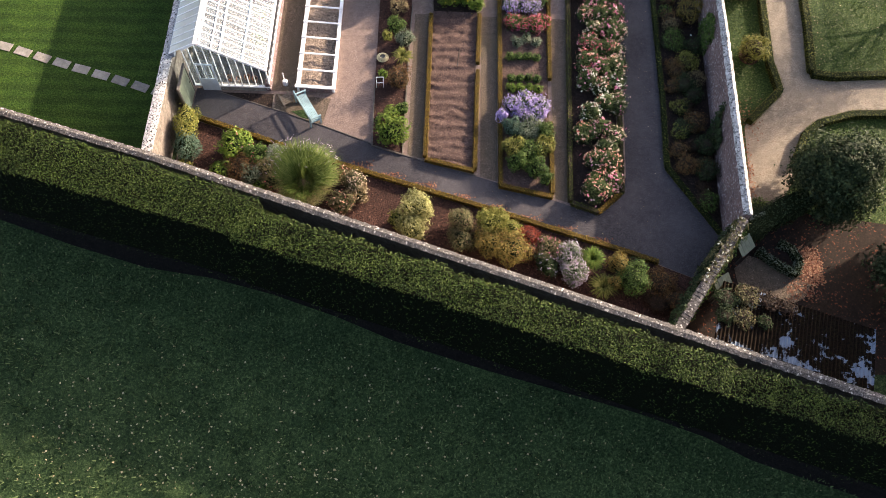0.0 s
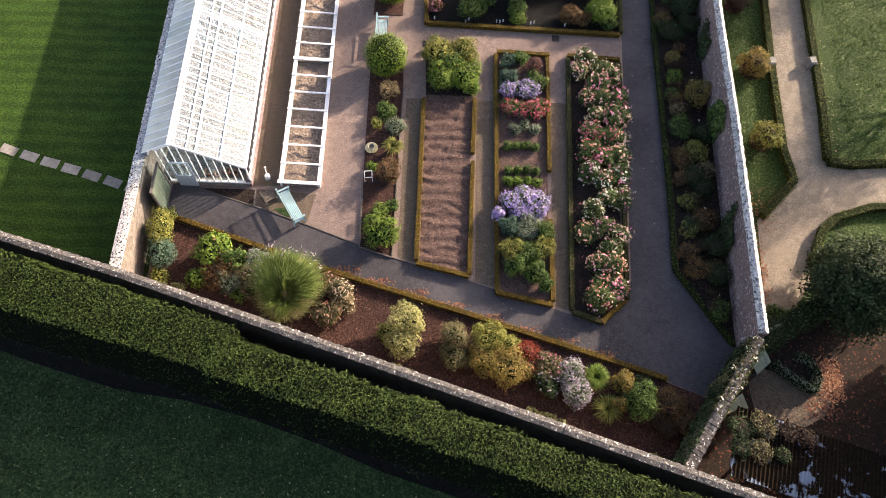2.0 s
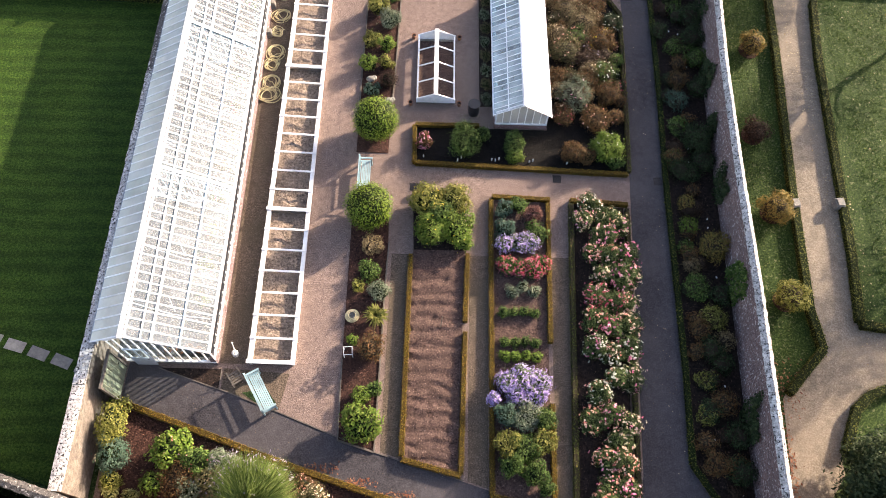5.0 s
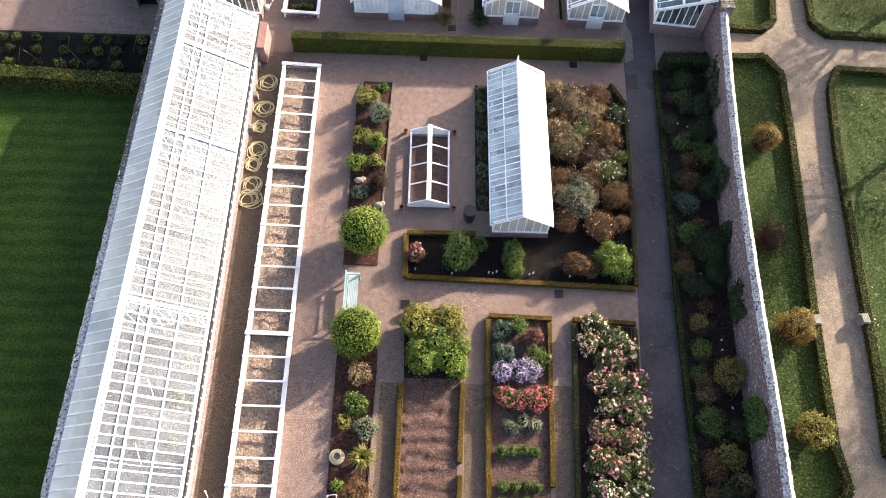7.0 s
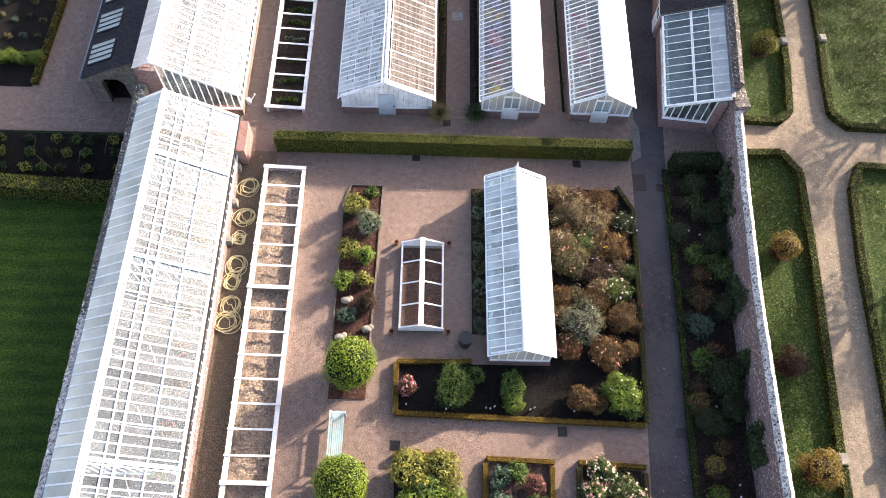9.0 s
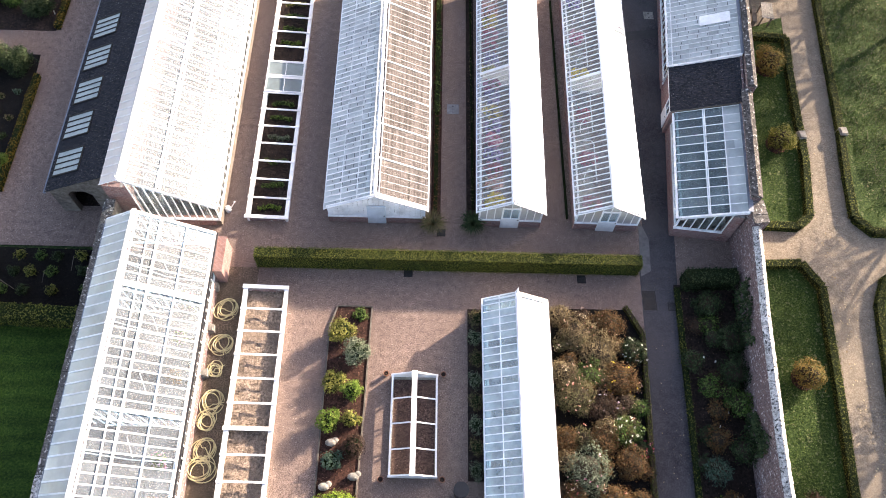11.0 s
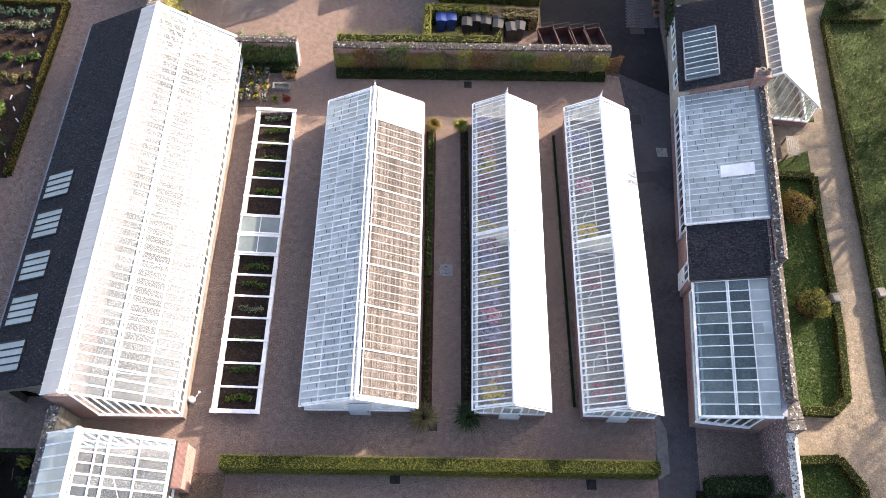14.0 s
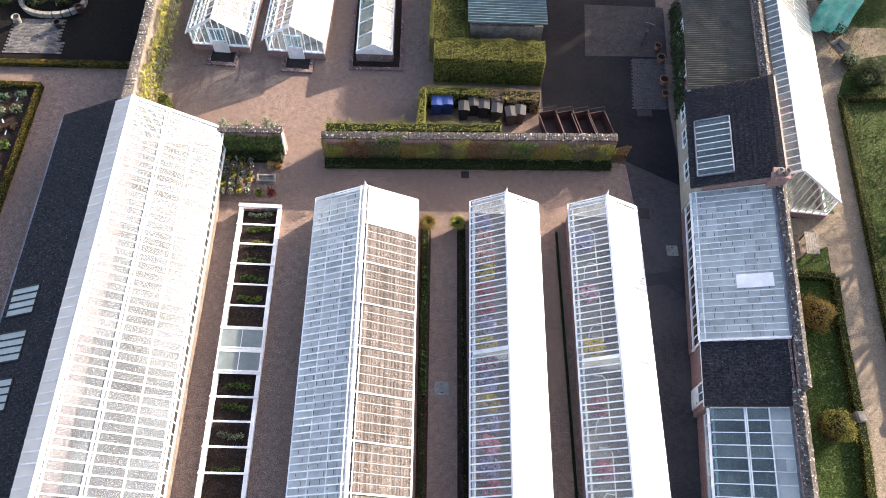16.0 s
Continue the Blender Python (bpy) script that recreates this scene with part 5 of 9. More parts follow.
    for yy in (23.6, 26.6):
        w = part("window", Mesh().box(0.12, yy, 1.0, 0.2, yy + 0.06, 2.0).box(0.12, yy + 0.84, 1.0, 0.2, yy + 0.9, 2.0).box(0.12, yy + 0.06, 1.0, 0.2, yy + 0.84, 1.06).box(0.12, yy + 0.06, 1.94, 0.2, yy + 0.84, 2.0).box(0.13, yy + 0.42, 1.06, 0.19, yy + 0.47, 1.94), WHITE, k)
        part("window_pane", Mesh().box(0.15, yy + 0.06, 1.06, 0.16, yy + 0.84, 1.94), BLUEGLASS, w)


def corrugated(x0, x1, z0, z1, y0, y1, pitch=0.15):
    """A ribbed roof sheet, its ribs running down the slope."""
    m = Mesh()
    n = int((y1 - y0) / pitch * 4)
    for s, t in ((0, 0.03), (1, 0.0)):
        for i in range(n + 1):
            y = y0 + (y1 - y0) * i / n
            r = 0.03 * math.sin(2 * math.pi * i / 4) + t
            m.v += [(x0, y, z0 + r), (x1, y, z1 + r)]
    k = 2 * (n + 1)
    for i in range(n):
        a = 2 * i
        m.f += [(a, a + 1, a + 3, a + 2), (k + a, k + a + 2, k + a + 3, k + a + 1)]
    return m


north_range()

# glasshouse outside the east wall
e = thing("lean_to_glasshouse", 14.4, 70.1, LOW, ER, "long white lean-to glasshouse on the outside of the wall", "glasshouse", "lean-to glasshouses")
part("brick_plinth", Mesh().box(0.5, 0, 0, 3.75, 0.24, 0.5), BRICK, e)
part("brick_plinth", Mesh().box(3.5, 0.24, 0, 3.75, 16, 0.5), BRICK, e)
part("earth_floor", Mesh().box(0.5, 0.24, 0.02, 3.5, 16, 0.04), STONE, e)
slope(e, 3.85, 1.7, 1.0, 4.0, -0.05, 16, 0.42, BRIGHT, bar=0.05, purlins=(0.5,))
slope(e, 0.42, 3.6, 0.95, 4.0, -0.05, 16, 0.42, MILKY, bar=0.05)
part("ridge_cap", Mesh().box(0.9, -0.1, 3.98, 1.06, 16, 4.06), WHITE, e)
glazed_side(e, (3.65, 0.06), (3.65, 15.9), 0.5, 1.72, 0.6, MILKY)
glazed_gable(e, [(0.45, 0.5), (3.75, 0.5), (3.75, 1.75), (0.98, 4.0), (0.45, 3.6)], 0.02, 0.36, GLASS)

# small houses and a brick frame at the back
span_house(-14.65, 79.55, 3.1, 9.0, 1.45, 2.5, "small white greenhouse with an open door", 0.5, GLASS, FILMED, 0.5, finials=(False, False), turn=-3, purlins=(0.33, 0.66), group="back greenhouses")
span_house(-10.55, 79.2, 3.1, 9.0, 1.45, 2.5, "small white greenhouse with an open blue door", 0.5, GLASS, FILMED, 0.5, finials=(False, False), turn=-3, purlins=(0.33, 0.66), group="back greenhouses")
for x, y in ((-14.25, 78.55), (-10.15, 78.2)):
    st = thing("door_pit", x + 1.2, y, 0, -3, "sunken brick-edged step before a greenhouse door", "step", "door pits")
    part("kerb", Mesh().box(-0.85, -0.12, 0, 0.85, 0.1, 0.12), GREYBRICK, st)
    part("kerb", Mesh().box(-0.85, 0.1, 0, -0.65, 0.9, 0.12), GREYBRICK, st)
    part("kerb", Mesh().box(0.65, 0.1, 0, 0.85, 0.9, 0.12), GREYBRICK, st)
    part("step", Mesh().box(-0.65, 0.1, 0, 0.65, 0.9, 0.025), IRON, st)

# ---- cold frames, benches and yard things ----
def cold_frame(x0, x1, y0, bays, bay, label, bed, heavy=(), lids=(), h_low=0.34, h_high=0.46):
    """A long brick and timber frame with white cross bars; the boards slope towards the higher x."""
    f = thing("cold_frame", x0, y0, 0, 0, label, "cold frame", "cold frames")
    w, l = x1 - x0, bays * bay
    part("side_wall", Mesh().box(0, 0, 0, 0.12, l, h_high - 0.06), OLDWHITE, f)
    part("side_wall", Mesh().box(w - 0.12, 0, 0, w, l, h_low - 0.06), OLDWHITE, f)
    part("end_wall", Mesh().box(0.12, 0, 0, w - 0.12, 0.11, h_low - 0.04), GREYBRICK, f)
    part("end_wall", Mesh().box(0.12, l - 0.11, 0, w - 0.12, l, h_low - 0.04), GREYBRICK, f)
    part("side_rail", Mesh().box(-0.03, -0.04, h_high - 0.058, 0.15, l + 0.04, h_high), WHITE, f)
    part("side_rail", Mesh().box(w - 0.14, -0.04, h_low - 0.058, w + 0.03, l + 0.04, h_low), WHITE, f)
    n, k = bays * 10, 14
    bedm = Mesh()
    rng = random.Random(round(y0))
    for j in range(n + 1):
        for i in range(k + 1):
            xx, yy = 0.12 + (w - 0.24) * i / k, 0.11 + (l - 0.22) * j / n
            z = 0.09 + 0.07 * noise.noise((xx * 3, yy * 3 + y0, 0.3)) + 0.03 * noise.noise((xx * 9, yy * 9, 1.7)) + (0.09 * math.exp(-((xx - 0.5) / 0.35) ** 2) if bed is SANDBED else 0)
            bedm.v.append((xx, yy, max(0.015, z)))
    bedm.f = [(j * (k + 1) + i, j * (k + 1) + i + 1, (j + 1) * (k + 1) + i + 1, (j + 1) * (k + 1) + i) for j in range(n) for i in range(k)]
    part("bed_of_soil", bedm, bed, f, smooth=True)
    bar = Mesh().beam((-0.05, 0, h_high + 0.022), (w + 0.04, 0, h_low + 0.022), 0.085, 0.05).data("cross_bar", WHITE)
    big = Mesh().beam((-0.07, 0, h_high + 0.03), (w + 0.06, 0, h_low + 0.03), 0.17, 0.07).data("cross_bar", WHITE)
    for i in range(bays + 1):
        ends = i in (0, bays)
        part("cross_bar", big if i in heavy or ends else bar, None, f, at=(0, i * bay, 0))
        if i in heavy:
            part("divider", Mesh().box(0.12, i * bay - 0.05, 0.01, w - 0.12, i * bay + 0.05, h_low - 0.03), WOOD, f)
    for i in lids:
        lid = part("glass_lid", Mesh().beam((0.0, i * bay + 0.08, h_high + 0.06), (w, i * bay + 0.08, h_low + 0.06), 0.07, 0.045).beam((0.0, (i + 1) * bay - 0.08, h_high + 0.06), (w, (i + 1) * bay - 0.08, h_low + 0.06), 0.07, 0.045)
                   .beam((0.03, i * bay + 0.06, h_high + 0.06), (0.03, (i + 1) * bay - 0.06, h_high + 0.06), 0.07, 0.04).beam((w - 0.03, i * bay + 0.06, h_low + 0.06), (w - 0.03, (i + 1) * bay - 0.06, h_low + 0.06), 0.07, 0.04)
                   .beam((w / 2, i * bay + 0.06, (h_high + h_low) / 2 + 0.06), (w / 2, (i + 1) * bay - 0.06, (h_high + h_low) / 2 + 0.06), 0.035, 0.04), WHITE, f)
        part("lid_pane", Mesh().beam((0.06, (i + 0.5) * bay, h_high + 0.055), (w - 0.06, (i + 0.5) * bay, h_low + 0.055), bay - 0.18, 0.008), WASHED2, lid)
    return f


WASHED2 = glazing("greenhouse_lid_glass", 0.45, (0.50, 0.58, 0.58), tint=(0.7, 0.8, 0.8), gloss=0.4)
cold_frame(-10.32, -8.42, 27.98, 21, 1.055, "long cold frame with white cross bars over heaped sand", SANDBED, heavy=(7, 15))
cold_frame(-10.72, -8.82, 53.72, 15, 1.045, "long cold frame with white cross bars over dark soil", DARKSOIL, lids=(7, 8))


def ridge_frame(x0, x1, y0, y1, eave, ridge, bays, label, base=STONE, bed=TILTH, wall=0.25, glass=None):
    f = thing("ridge_frame", x0, y0, 0, 0, label, "cold frame")
    w, l = x1 - x0, y1 - y0
    c = w / 2
    part("kerb", Mesh().box(0, 0, 0, 0.12, l, wall).box(w - 0.12, 0, 0, w, l, wall), base, f)
    part("kerb", Mesh().box(0.12, 0, 0, w - 0.12, 0.12, wall).box(0.12, l - 0.12, 0, w - 0.12, l, wall), base, f)
    part("bed_of_soil", Mesh().box(0.12, 0.12, 0.0, w - 0.12, l - 0.12, wall * 0.45), bed, f)
    for x in (0.06, w - 0.06):
        part("eave_rail", Mesh().beam((x, -0.02, eave), (x, l + 0.02, eave), 0.07, 0.09), WHITE, f)
    part("ridge_board", Mesh().box(c - 0.11, -0.06, ridge - 0.03, c + 0.11, l + 0.06, ridge + 0.05), WHITE, f)
    for i in range(bays + 1):
        y = l * i / bays
        part("rafter", Mesh().beam((0.04, y, eave + 0.02), (c, y, ridge), 0.055, 0.05).beam((w - 0.04, y, eave + 0.02), (c, y, ridge), 0.055, 0.05), WHITE, f)
        if i in (0, bays):
            part("gable_board", Mesh().gable([(0.0, wall), (w, wall), (w, eave + 0.05), (c, ridge + 0.04), (0.0, eave + 0.05)], y - 0.03, y + 0.03), WHITE, f)
        else:
            part("post", Mesh().box(0.04, y - 0.03, wall, 0.1, y + 0.03, eave).box(w - 0.1, y - 0.03, wall, w - 0.04, y + 0.03, eave), WHITE, f)
    if glass:
        for i in range(bays):
            y = l * (i + 0.5) / bays
            part("roof_pane", Mesh().beam((0.05, y, eave + 0.01), (c, y, ridge - 0.015), l / bays - 0.07, 0.008), glass, f)
            part("roof_pane", Mesh().beam((w - 0.05, y, eave + 0.01), (c, y, ridge - 0.015), l / bays - 0.07, 0.008), glass, f)
    return f


ridge_frame(-3.62, -1.62, 42.0, 46.2, 0.34, 0.78, 4, "open white ridge-shaped garden frame over bare brown soil", bed=TILTH, wall=0.12)
p3 = ridge_frame(-5.75, -3.75, 79.0, 88.0, 0.75, 1.35, 9, "brick-sided ridge frame with white glazing", base=GREYBRICK, bed=DARKSOIL, wall=0.6, glass=BLUEGLASS)
single("brick_edging", Mesh().box(-6.15, 78.35, 0, -3.2, 78.55, 0.10).box(-6.15, 78.55, 0, -5.95, 88, 0.10).box(-3.4, 78.55, 0, -3.2, 88, 0.10), GREYBRICK, "low brick edging round a sunken frame", "edging")
slab("paving_frame", [(-5.95, 78.56), (-3.4, 78.56), (-3.4, 88), (-5.95, 88)], 0.014, DARKSOIL, "dark slatted floor round the frame", "paving", 0.03)


def bench(x, y, turn, label):
    """A slatted garden bench; local x along the seat, its back at low y."""
    b = thing("bench", x, y, 0, turn, label, "bench", "garden benches")
    l = 1.78
    for i in range(6):
        part("seat_slat", Mesh().box(0.06, 0.06 + i * 0.075, 0.40, l - 0.06, 0.12 + i * 0.075, 0.43), TEAL, b)
    part("back_rail", Mesh().box(0.06, -0.06, 0.84, l - 0.06, -0.02, 0.91), TEAL, b)
    part("back_rail", Mesh().box(0.06, -0.01, 0.48, l - 0.06, 0.03, 0.53), TEAL, b)
    slat = Mesh().beam((0, -0.035, 0.83), (0, 0.005, 0.53), 0.045, 0.018, (1, 0, 0)).data("back_slat", TEAL)
    for i in range(18):
        part("back_slat", slat, None, b, at=(0.12 + i * (l - 0.24) / 17, 0, 0))
    for x0 in (0.0, l - 0.06):
        part("leg", Mesh().box(x0, -0.07, 0, x0 + 0.06, 0.0, 0.93), TEAL, b)
        part("leg", Mesh().box(x0, 0.48, 0, x0 + 0.06, 0.55, 0.62), TEAL, b)
        part("armrest", Mesh().box(x0 - 0.01, -0.01, 0.62, x0 + 0.07, 0.58, 0.66), TEAL, b)
        part("side_rail", Mesh().box(x0, 0.0, 0.33, x0 + 0.06, 0.48, 0.40), TEAL, b)
    return b


bench(-6.18, 38.2, -90, "faded teal slatted garden bench between clipped bushes")
bench(-10.3, 27.35, -59, "faded teal slatted garden bench on the corner of the grass")
chair = thing("garden_chair", -10.9, 27.0, 0, 35, "old grey wooden folding chair lying beside a bench", "chair")
for i in range(5):
    part("slat", Mesh().box(0, 0.1 * i, 0.12 + 0.03 * i, 0.55, 0.1 * i + 0.07, 0.145 + 0.03 * i), WOOD, chair)
part("side_bar", Mesh().beam((0.03, -0.1, 0.05), (0.03, 0.6, 0.25), 0.04, 0.05), WOOD, chair)
part("side_bar", Mesh().beam((0.52, -0.1, 0.05), (0.52, 0.6, 0.25), 0.04, 0.05), WOOD, chair)
part("leg", Mesh().beam((0.03, 0.1, 0.0), (0.03, 0.5, 0.5), 0.035, 0.035).beam((0.52, 0.1, 0.0), (0.52, 0.5, 0.5), 0.035, 0.035), WOOD, chair)
part("leg", Mesh().beam((0.03, 0.5, 0.0), (0.03, 0.2, 0.3), 0.035, 0.035).beam((0.52, 0.5, 0.0), (0.52, 0.2, 0.3), 0.035, 0.035), WOOD, chair)


def hose(x, y, r, seed, turns=5):
    rng = random.Random(seed)
    pts = []
    for i in range(turns * 28):
        a = 2 * math.pi * i / 28
        k = i // 28
        rr = r * (1 + 0.10 * math.sin(a + k * 1.9)) * (0.82 + 0.06 * ((k * 3) % 4))
        pts.append((rr * math.cos(a) * 0.85 + 0.07 * math.sin(k * 2.1), rr * math.sin(a) + 0.07 * math.cos(k * 1.7), 0.022 + 0.016 * k + 0.012 * math.sin(3 * a)))
    for i in range(10):
        pts.append((pts[-1][0] - 0.07, pts[-1][1] + rng.uniform(-0.07, 0.05), max(0.022, pts[-1][2] - 0.01)))
    single("hose", Mesh().tube(pts, 0.021, 5), HOSE, "coiled pale yellow garden hose lying on gravel", "hose", "coiled hoses", at=(x, y, 0.001), turn=rng.uniform(0, 360), smooth=True)


for i, (hx, hy, r) in enumerate(((-11.15, 49.2, 0.42), (-11.12, 47.55, 0.40), (-11.22, 46.4, 0.26), (-11.18, 45.0, 0.42), (-11.25, 44.2, 0.34), (-11.22, 43.0, 0.42), (-11.2, 42.2, 0.46))):
    hose(hx + 0.06, hy, r * 1.18, i)


def pot(x, y, r, h, label="terracotta pot", mat=TERRA, z=0.0, category="plant pot"):
    o = thing("plant_pot", x, y, z, 0, label, category, "pots")
    part("body", Mesh().turned(((r * 0.68, 0), (r * 0.95, h * 0.85), (r * 1.05, h * 0.86), (r * 1.05, h), (r * 0.9, h), (r * 0.85, h * 0.88)), 0, 0, 14), mat, o, smooth=False)
    part("soil", Mesh().turned(((r * 0.8, h * 0.84), (r * 0.8, h * 0.885)), 0, 0, 12), DARKSOIL, o)
    return o


for px, py in ((-3.85, 46.3), (-1.4, 46.3), (-3.9, 41.9), (-1.42, 41.92)):
    pot(px, py, 0.12, 0.24, "small terracotta pot at the corner of the garden frame")
b = thing("barrel", -0.68, 41.45, 0, 0, "dark plastic water barrel standing by a greenhouse", "barrel")
part("body", Mesh().turned(((0.24, 0), (0.28, 0.15), (0.30, 0.45), (0.28, 0.75), (0.27, 0.8), (0.245, 0.8), (0.24, 0.55), (0.0, 0.55)), 0, 0, 18), BLACKPL, b, smooth=True)
part("rim", Mesh().turned(((0.29, 0.76), (0.31, 0.78), (0.31, 0.82), (0.25, 0.82)), 0, 0, 18), BLACKPL, b)


def cover(x, y, w, l, label, mat=PLATE, turn=0.0, bars=0, name="manhole_cover"):
    c = thing(name, x, y, 0, turn, label, "manhole cover" if name[0] == "m" else "drain", "covers and drains")
    part("frame", Mesh().box(-w / 2, -l / 2, 0.003, w / 2, -l / 2 + 0.05, 0.022).box(-w / 2, l / 2 - 0.05, 0.003, w / 2, l / 2, 0.022).box(-w / 2, -l / 2 + 0.05, 0.003, -w / 2 + 0.05, l / 2 - 0.05, 0.022).box(w / 2 - 0.05, -l / 2 + 0.05, 0.003, w / 2, l / 2 - 0.05, 0.022), IRON if bars else mat, c)
    if bars:
        for i in range(bars):
            x0 = -w / 2 + 0.06 + (w - 0.12) * (i + 0.5) / bars
            part("bar", Mesh().box(x0 - 0.012, -l / 2 + 0.05, 0.004, x0 + 0.012, l / 2 - 0.05, 0.02), IRON, c)
        part("pit", Mesh().box(-w / 2 + 0.05, -l / 2 + 0.05, 0.001, w / 2 - 0.05, l / 2 - 0.05, 0.004), BLACKPL, c)
    else:
        part("lid", Mesh().box(-w / 2 + 0.055, -l / 2 + 0.055, 0.003, w / 2 - 0.055, l / 2 - 0.055, 0.019), mat, c)
        part("lifting_eye", Mesh().box(-0.05, -l / 2 + 0.1, 0.019, 0.05, -l / 2 + 0.14, 0.023).box(-0.05, l / 2 - 0.14, 0.019, 0.05, l / 2 - 0.1, 0.023), IRON, c)


for dx, dy in ((-3.57, 37.0), (3.39, 37.67), (8.37, 37.7), (9.01, 49.72), (4.95, 51.0), (-3.05, 51.15), (-1.55, 53.3), (0.12, 71.68)):
    cover(dx, dy, 0.4, 0.4, "square cast-iron drain grate in the gravel", bars=6, name="drain_grate")
cover(8.0, 50.0, 0.62, 0.95, "dark steel manhole cover in the asphalt", IRON)
cover(-1.0, 60.6, 0.62, 0.62, "grey steel manhole cover in the gravel", PLATE)
cover(10.05, 67.55, 0.55, 0.55, "pale steel manhole cover in the asphalt", STONE)
cover(8.95, 69.6, 0.5, 0.6, "dark steel manhole cover in the asphalt", IRON)
cover(9.75, 75.9, 0.8, 0.55, "dark steel manhole cover beside cobbles", IRON)
slab("tar_patch", [(8.35, 65.6), (10.4, 65.9), (10.4, 66.5), (8.4, 66.25)], 0.016, surf("fresh_tar", (0.018, 0.018, 0.019), (0.03, 0.03, 0.031), 9, 1, (0.022, 0.022, 0.023), 0.5, 0.7, 0.3, 80, 0.01), "strip of fresh black tar across the path", "road", 0.02)
slab("worn_patch", [(7.75, 51.2), (8.25, 51.5), (8.35, 53.2), (7.95, 54.3), (7.85, 52.7)], 0.016, surf("worn_concrete", (0.09, 0.085, 0.085), (0.17, 0.16, 0.155), 7, 1, (0.2, 0.19, 0.18), 0.5, 0.9, 0.4, 50, 0.01), "worn pale concrete patch in the asphalt", "road", 0.02)
slab("concrete_pad", [(6.9, 79.75), (9.3, 79.8), (11.5, 79.75), (11.8, 83.6), (7.2, 83.7)], 0.02, surf("pad_concrete", (0.028, 0.024, 0.024), (0.080, 0.071, 0.070), 7, 1, (0.055, 0.048, 0.047), 0.5, 0.9, 0.4, 50, 0.01), "old concrete pad in the yard", "paving", 0.03)

single("brick_pier", Mesh().box(0, 0, 0, 0.38, 1.7, 1.15).box(-0.02, -0.02, 1.15, 0.4, 1.72, 1.22), BRICK, "low red brick pier at the glasshouse corner", "pier", at=(-11.62, 50.5, 0))
for px, py in [(-11.69, 50.17), (-11.58, 48.19), (-11.56, 46.17)]:
    single("stone_post", Mesh().box(-0.14, -0.16, 0, 0.14, 0.16, 0.34).box(-0.11, -0.13, 0.34, 0.11, 0.13, 0.4), STONE, "short worn stone post beside the glasshouse", "post", "stone posts", at=(px, py, 0), turn=6)
for k, (px, py) in enumerate([(-11.7, 54.26), (-10.97, 28.41)]):
    can = thing("watering_can", px, py, 0, 40 + 70 * k, "pale metal watering can standing on gravel", "watering can", "watering cans")
    part("body", Mesh().turned(((0.13, 0.0), (0.14, 0.02), (0.135, 0.26), (0.10, 0.31), (0.06, 0.31)), 0, 0, 14), OLDWHITE, can, smooth=True)
    part("spout", Mesh().tube([(0.12, 0, 0.08), (0.28, 0, 0.22), (0.38, 0, 0.34)], [0.03, 0.02, 0.016], 8).tube([(0.37, 0, 0.33), (0.42, 0, 0.39)], [0.02, 0.05], 8), OLDWHITE, can)
    part("handle", Mesh().tube([(-0.13, 0, 0.06), (-0.24, 0, 0.2), (-0.16, 0, 0.36), (0.02, 0, 0.38), (0.06, 0, 0.31)], 0.012, 6), PLATE, can)

# stepping stones across the west lawn
stones = new("stepping_stones")
tagged(stones, "row of flat stepping stones across the lawn", "stepping stones", kind="structure")
flag = Mesh().box(-0.42, -0.24, 0, 0.42, 0.24, 0.05).data("stone_slab", surf("flagstone", (0.22, 0.20, 0.17), (0.40, 0.36, 0.31), 6, 1, (0.27, 0.25, 0.21), 0.5, 0.9, 0.5, 30, 0.01, vary=0.2))
for i in range(9):
    o = part("stone_slab", flag, None, stones)
    o.matrix_basis = pose(-17.2 - 1.06 * i, 27.62 + 0.325 * i, -0.03, 0, 0, -17 + 3 * math.sin(i * 5))

# kerb boards of the strips and beds
def edging(name, pts, label, w=0.06, h=0.1, mat=WOOD):
    m = Mesh()
    for (xa, ya), (xb, yb) in zip(pts, pts[1:]):
        m.beam((xa, ya, h / 2 - 0.01), (xb, yb, h / 2 - 0.01), w, h)
    return single(name, m, mat, label, "edging", kind="structure")


edging("edging_front", [(-11.5, 26.9), (-8.9, 25.97), (-4.9, 24.42), (-1.2, 23.34)], "thin mossy kerb along the asphalt path", 0.05, 0.05, WOOD)
edging("edging_border", [(-6.42, 28.3), (-6.36, 24.85), (-4.84, 24.38), (-4.72, 32.0), (-4.64, 34.0)], "wooden edging of a narrow plant border")
edging("edging_border_north", [(-6.5, 41.3), (-6.45, 48.4), (-6.15, 49.45), (-4.62, 49.43), (-4.72, 45), (-4.85, 41.3)], "wooden edging of a narrow plant border")
edging("edging_small", [(-14.15, 27.75), (-11.5, 26.88), (-11.48, 27.75)], "timber edge of a small bed", 0.05, 0.045)
slab("bed_border", [(-6.4, 24.9), (-4.86, 24.45), (-4.68, 34.0), (-4.75, 36.3), (-6.45, 36.3)], 0.04, SOIL, "narrow border of mixed plants", "flower bed", 0.06)
slab("bed_border_north", [(-6.47, 38.9), (-6.42, 48.35), (-6.13, 49.4), (-4.66, 49.38), (-4.85, 41.0), (-4.9, 38.9)], 0.04, SOIL, "narrow border of mixed plants and rocks", "flower bed", 0.06)
slab("bed_mixed", [(0.05, 22.7), (2.35, 22.25), (2.75, 36.3), (0.3, 36.4)], 0.05, TILTH, "flower bed of bare brown soil between plants", "flower bed", 0.08)
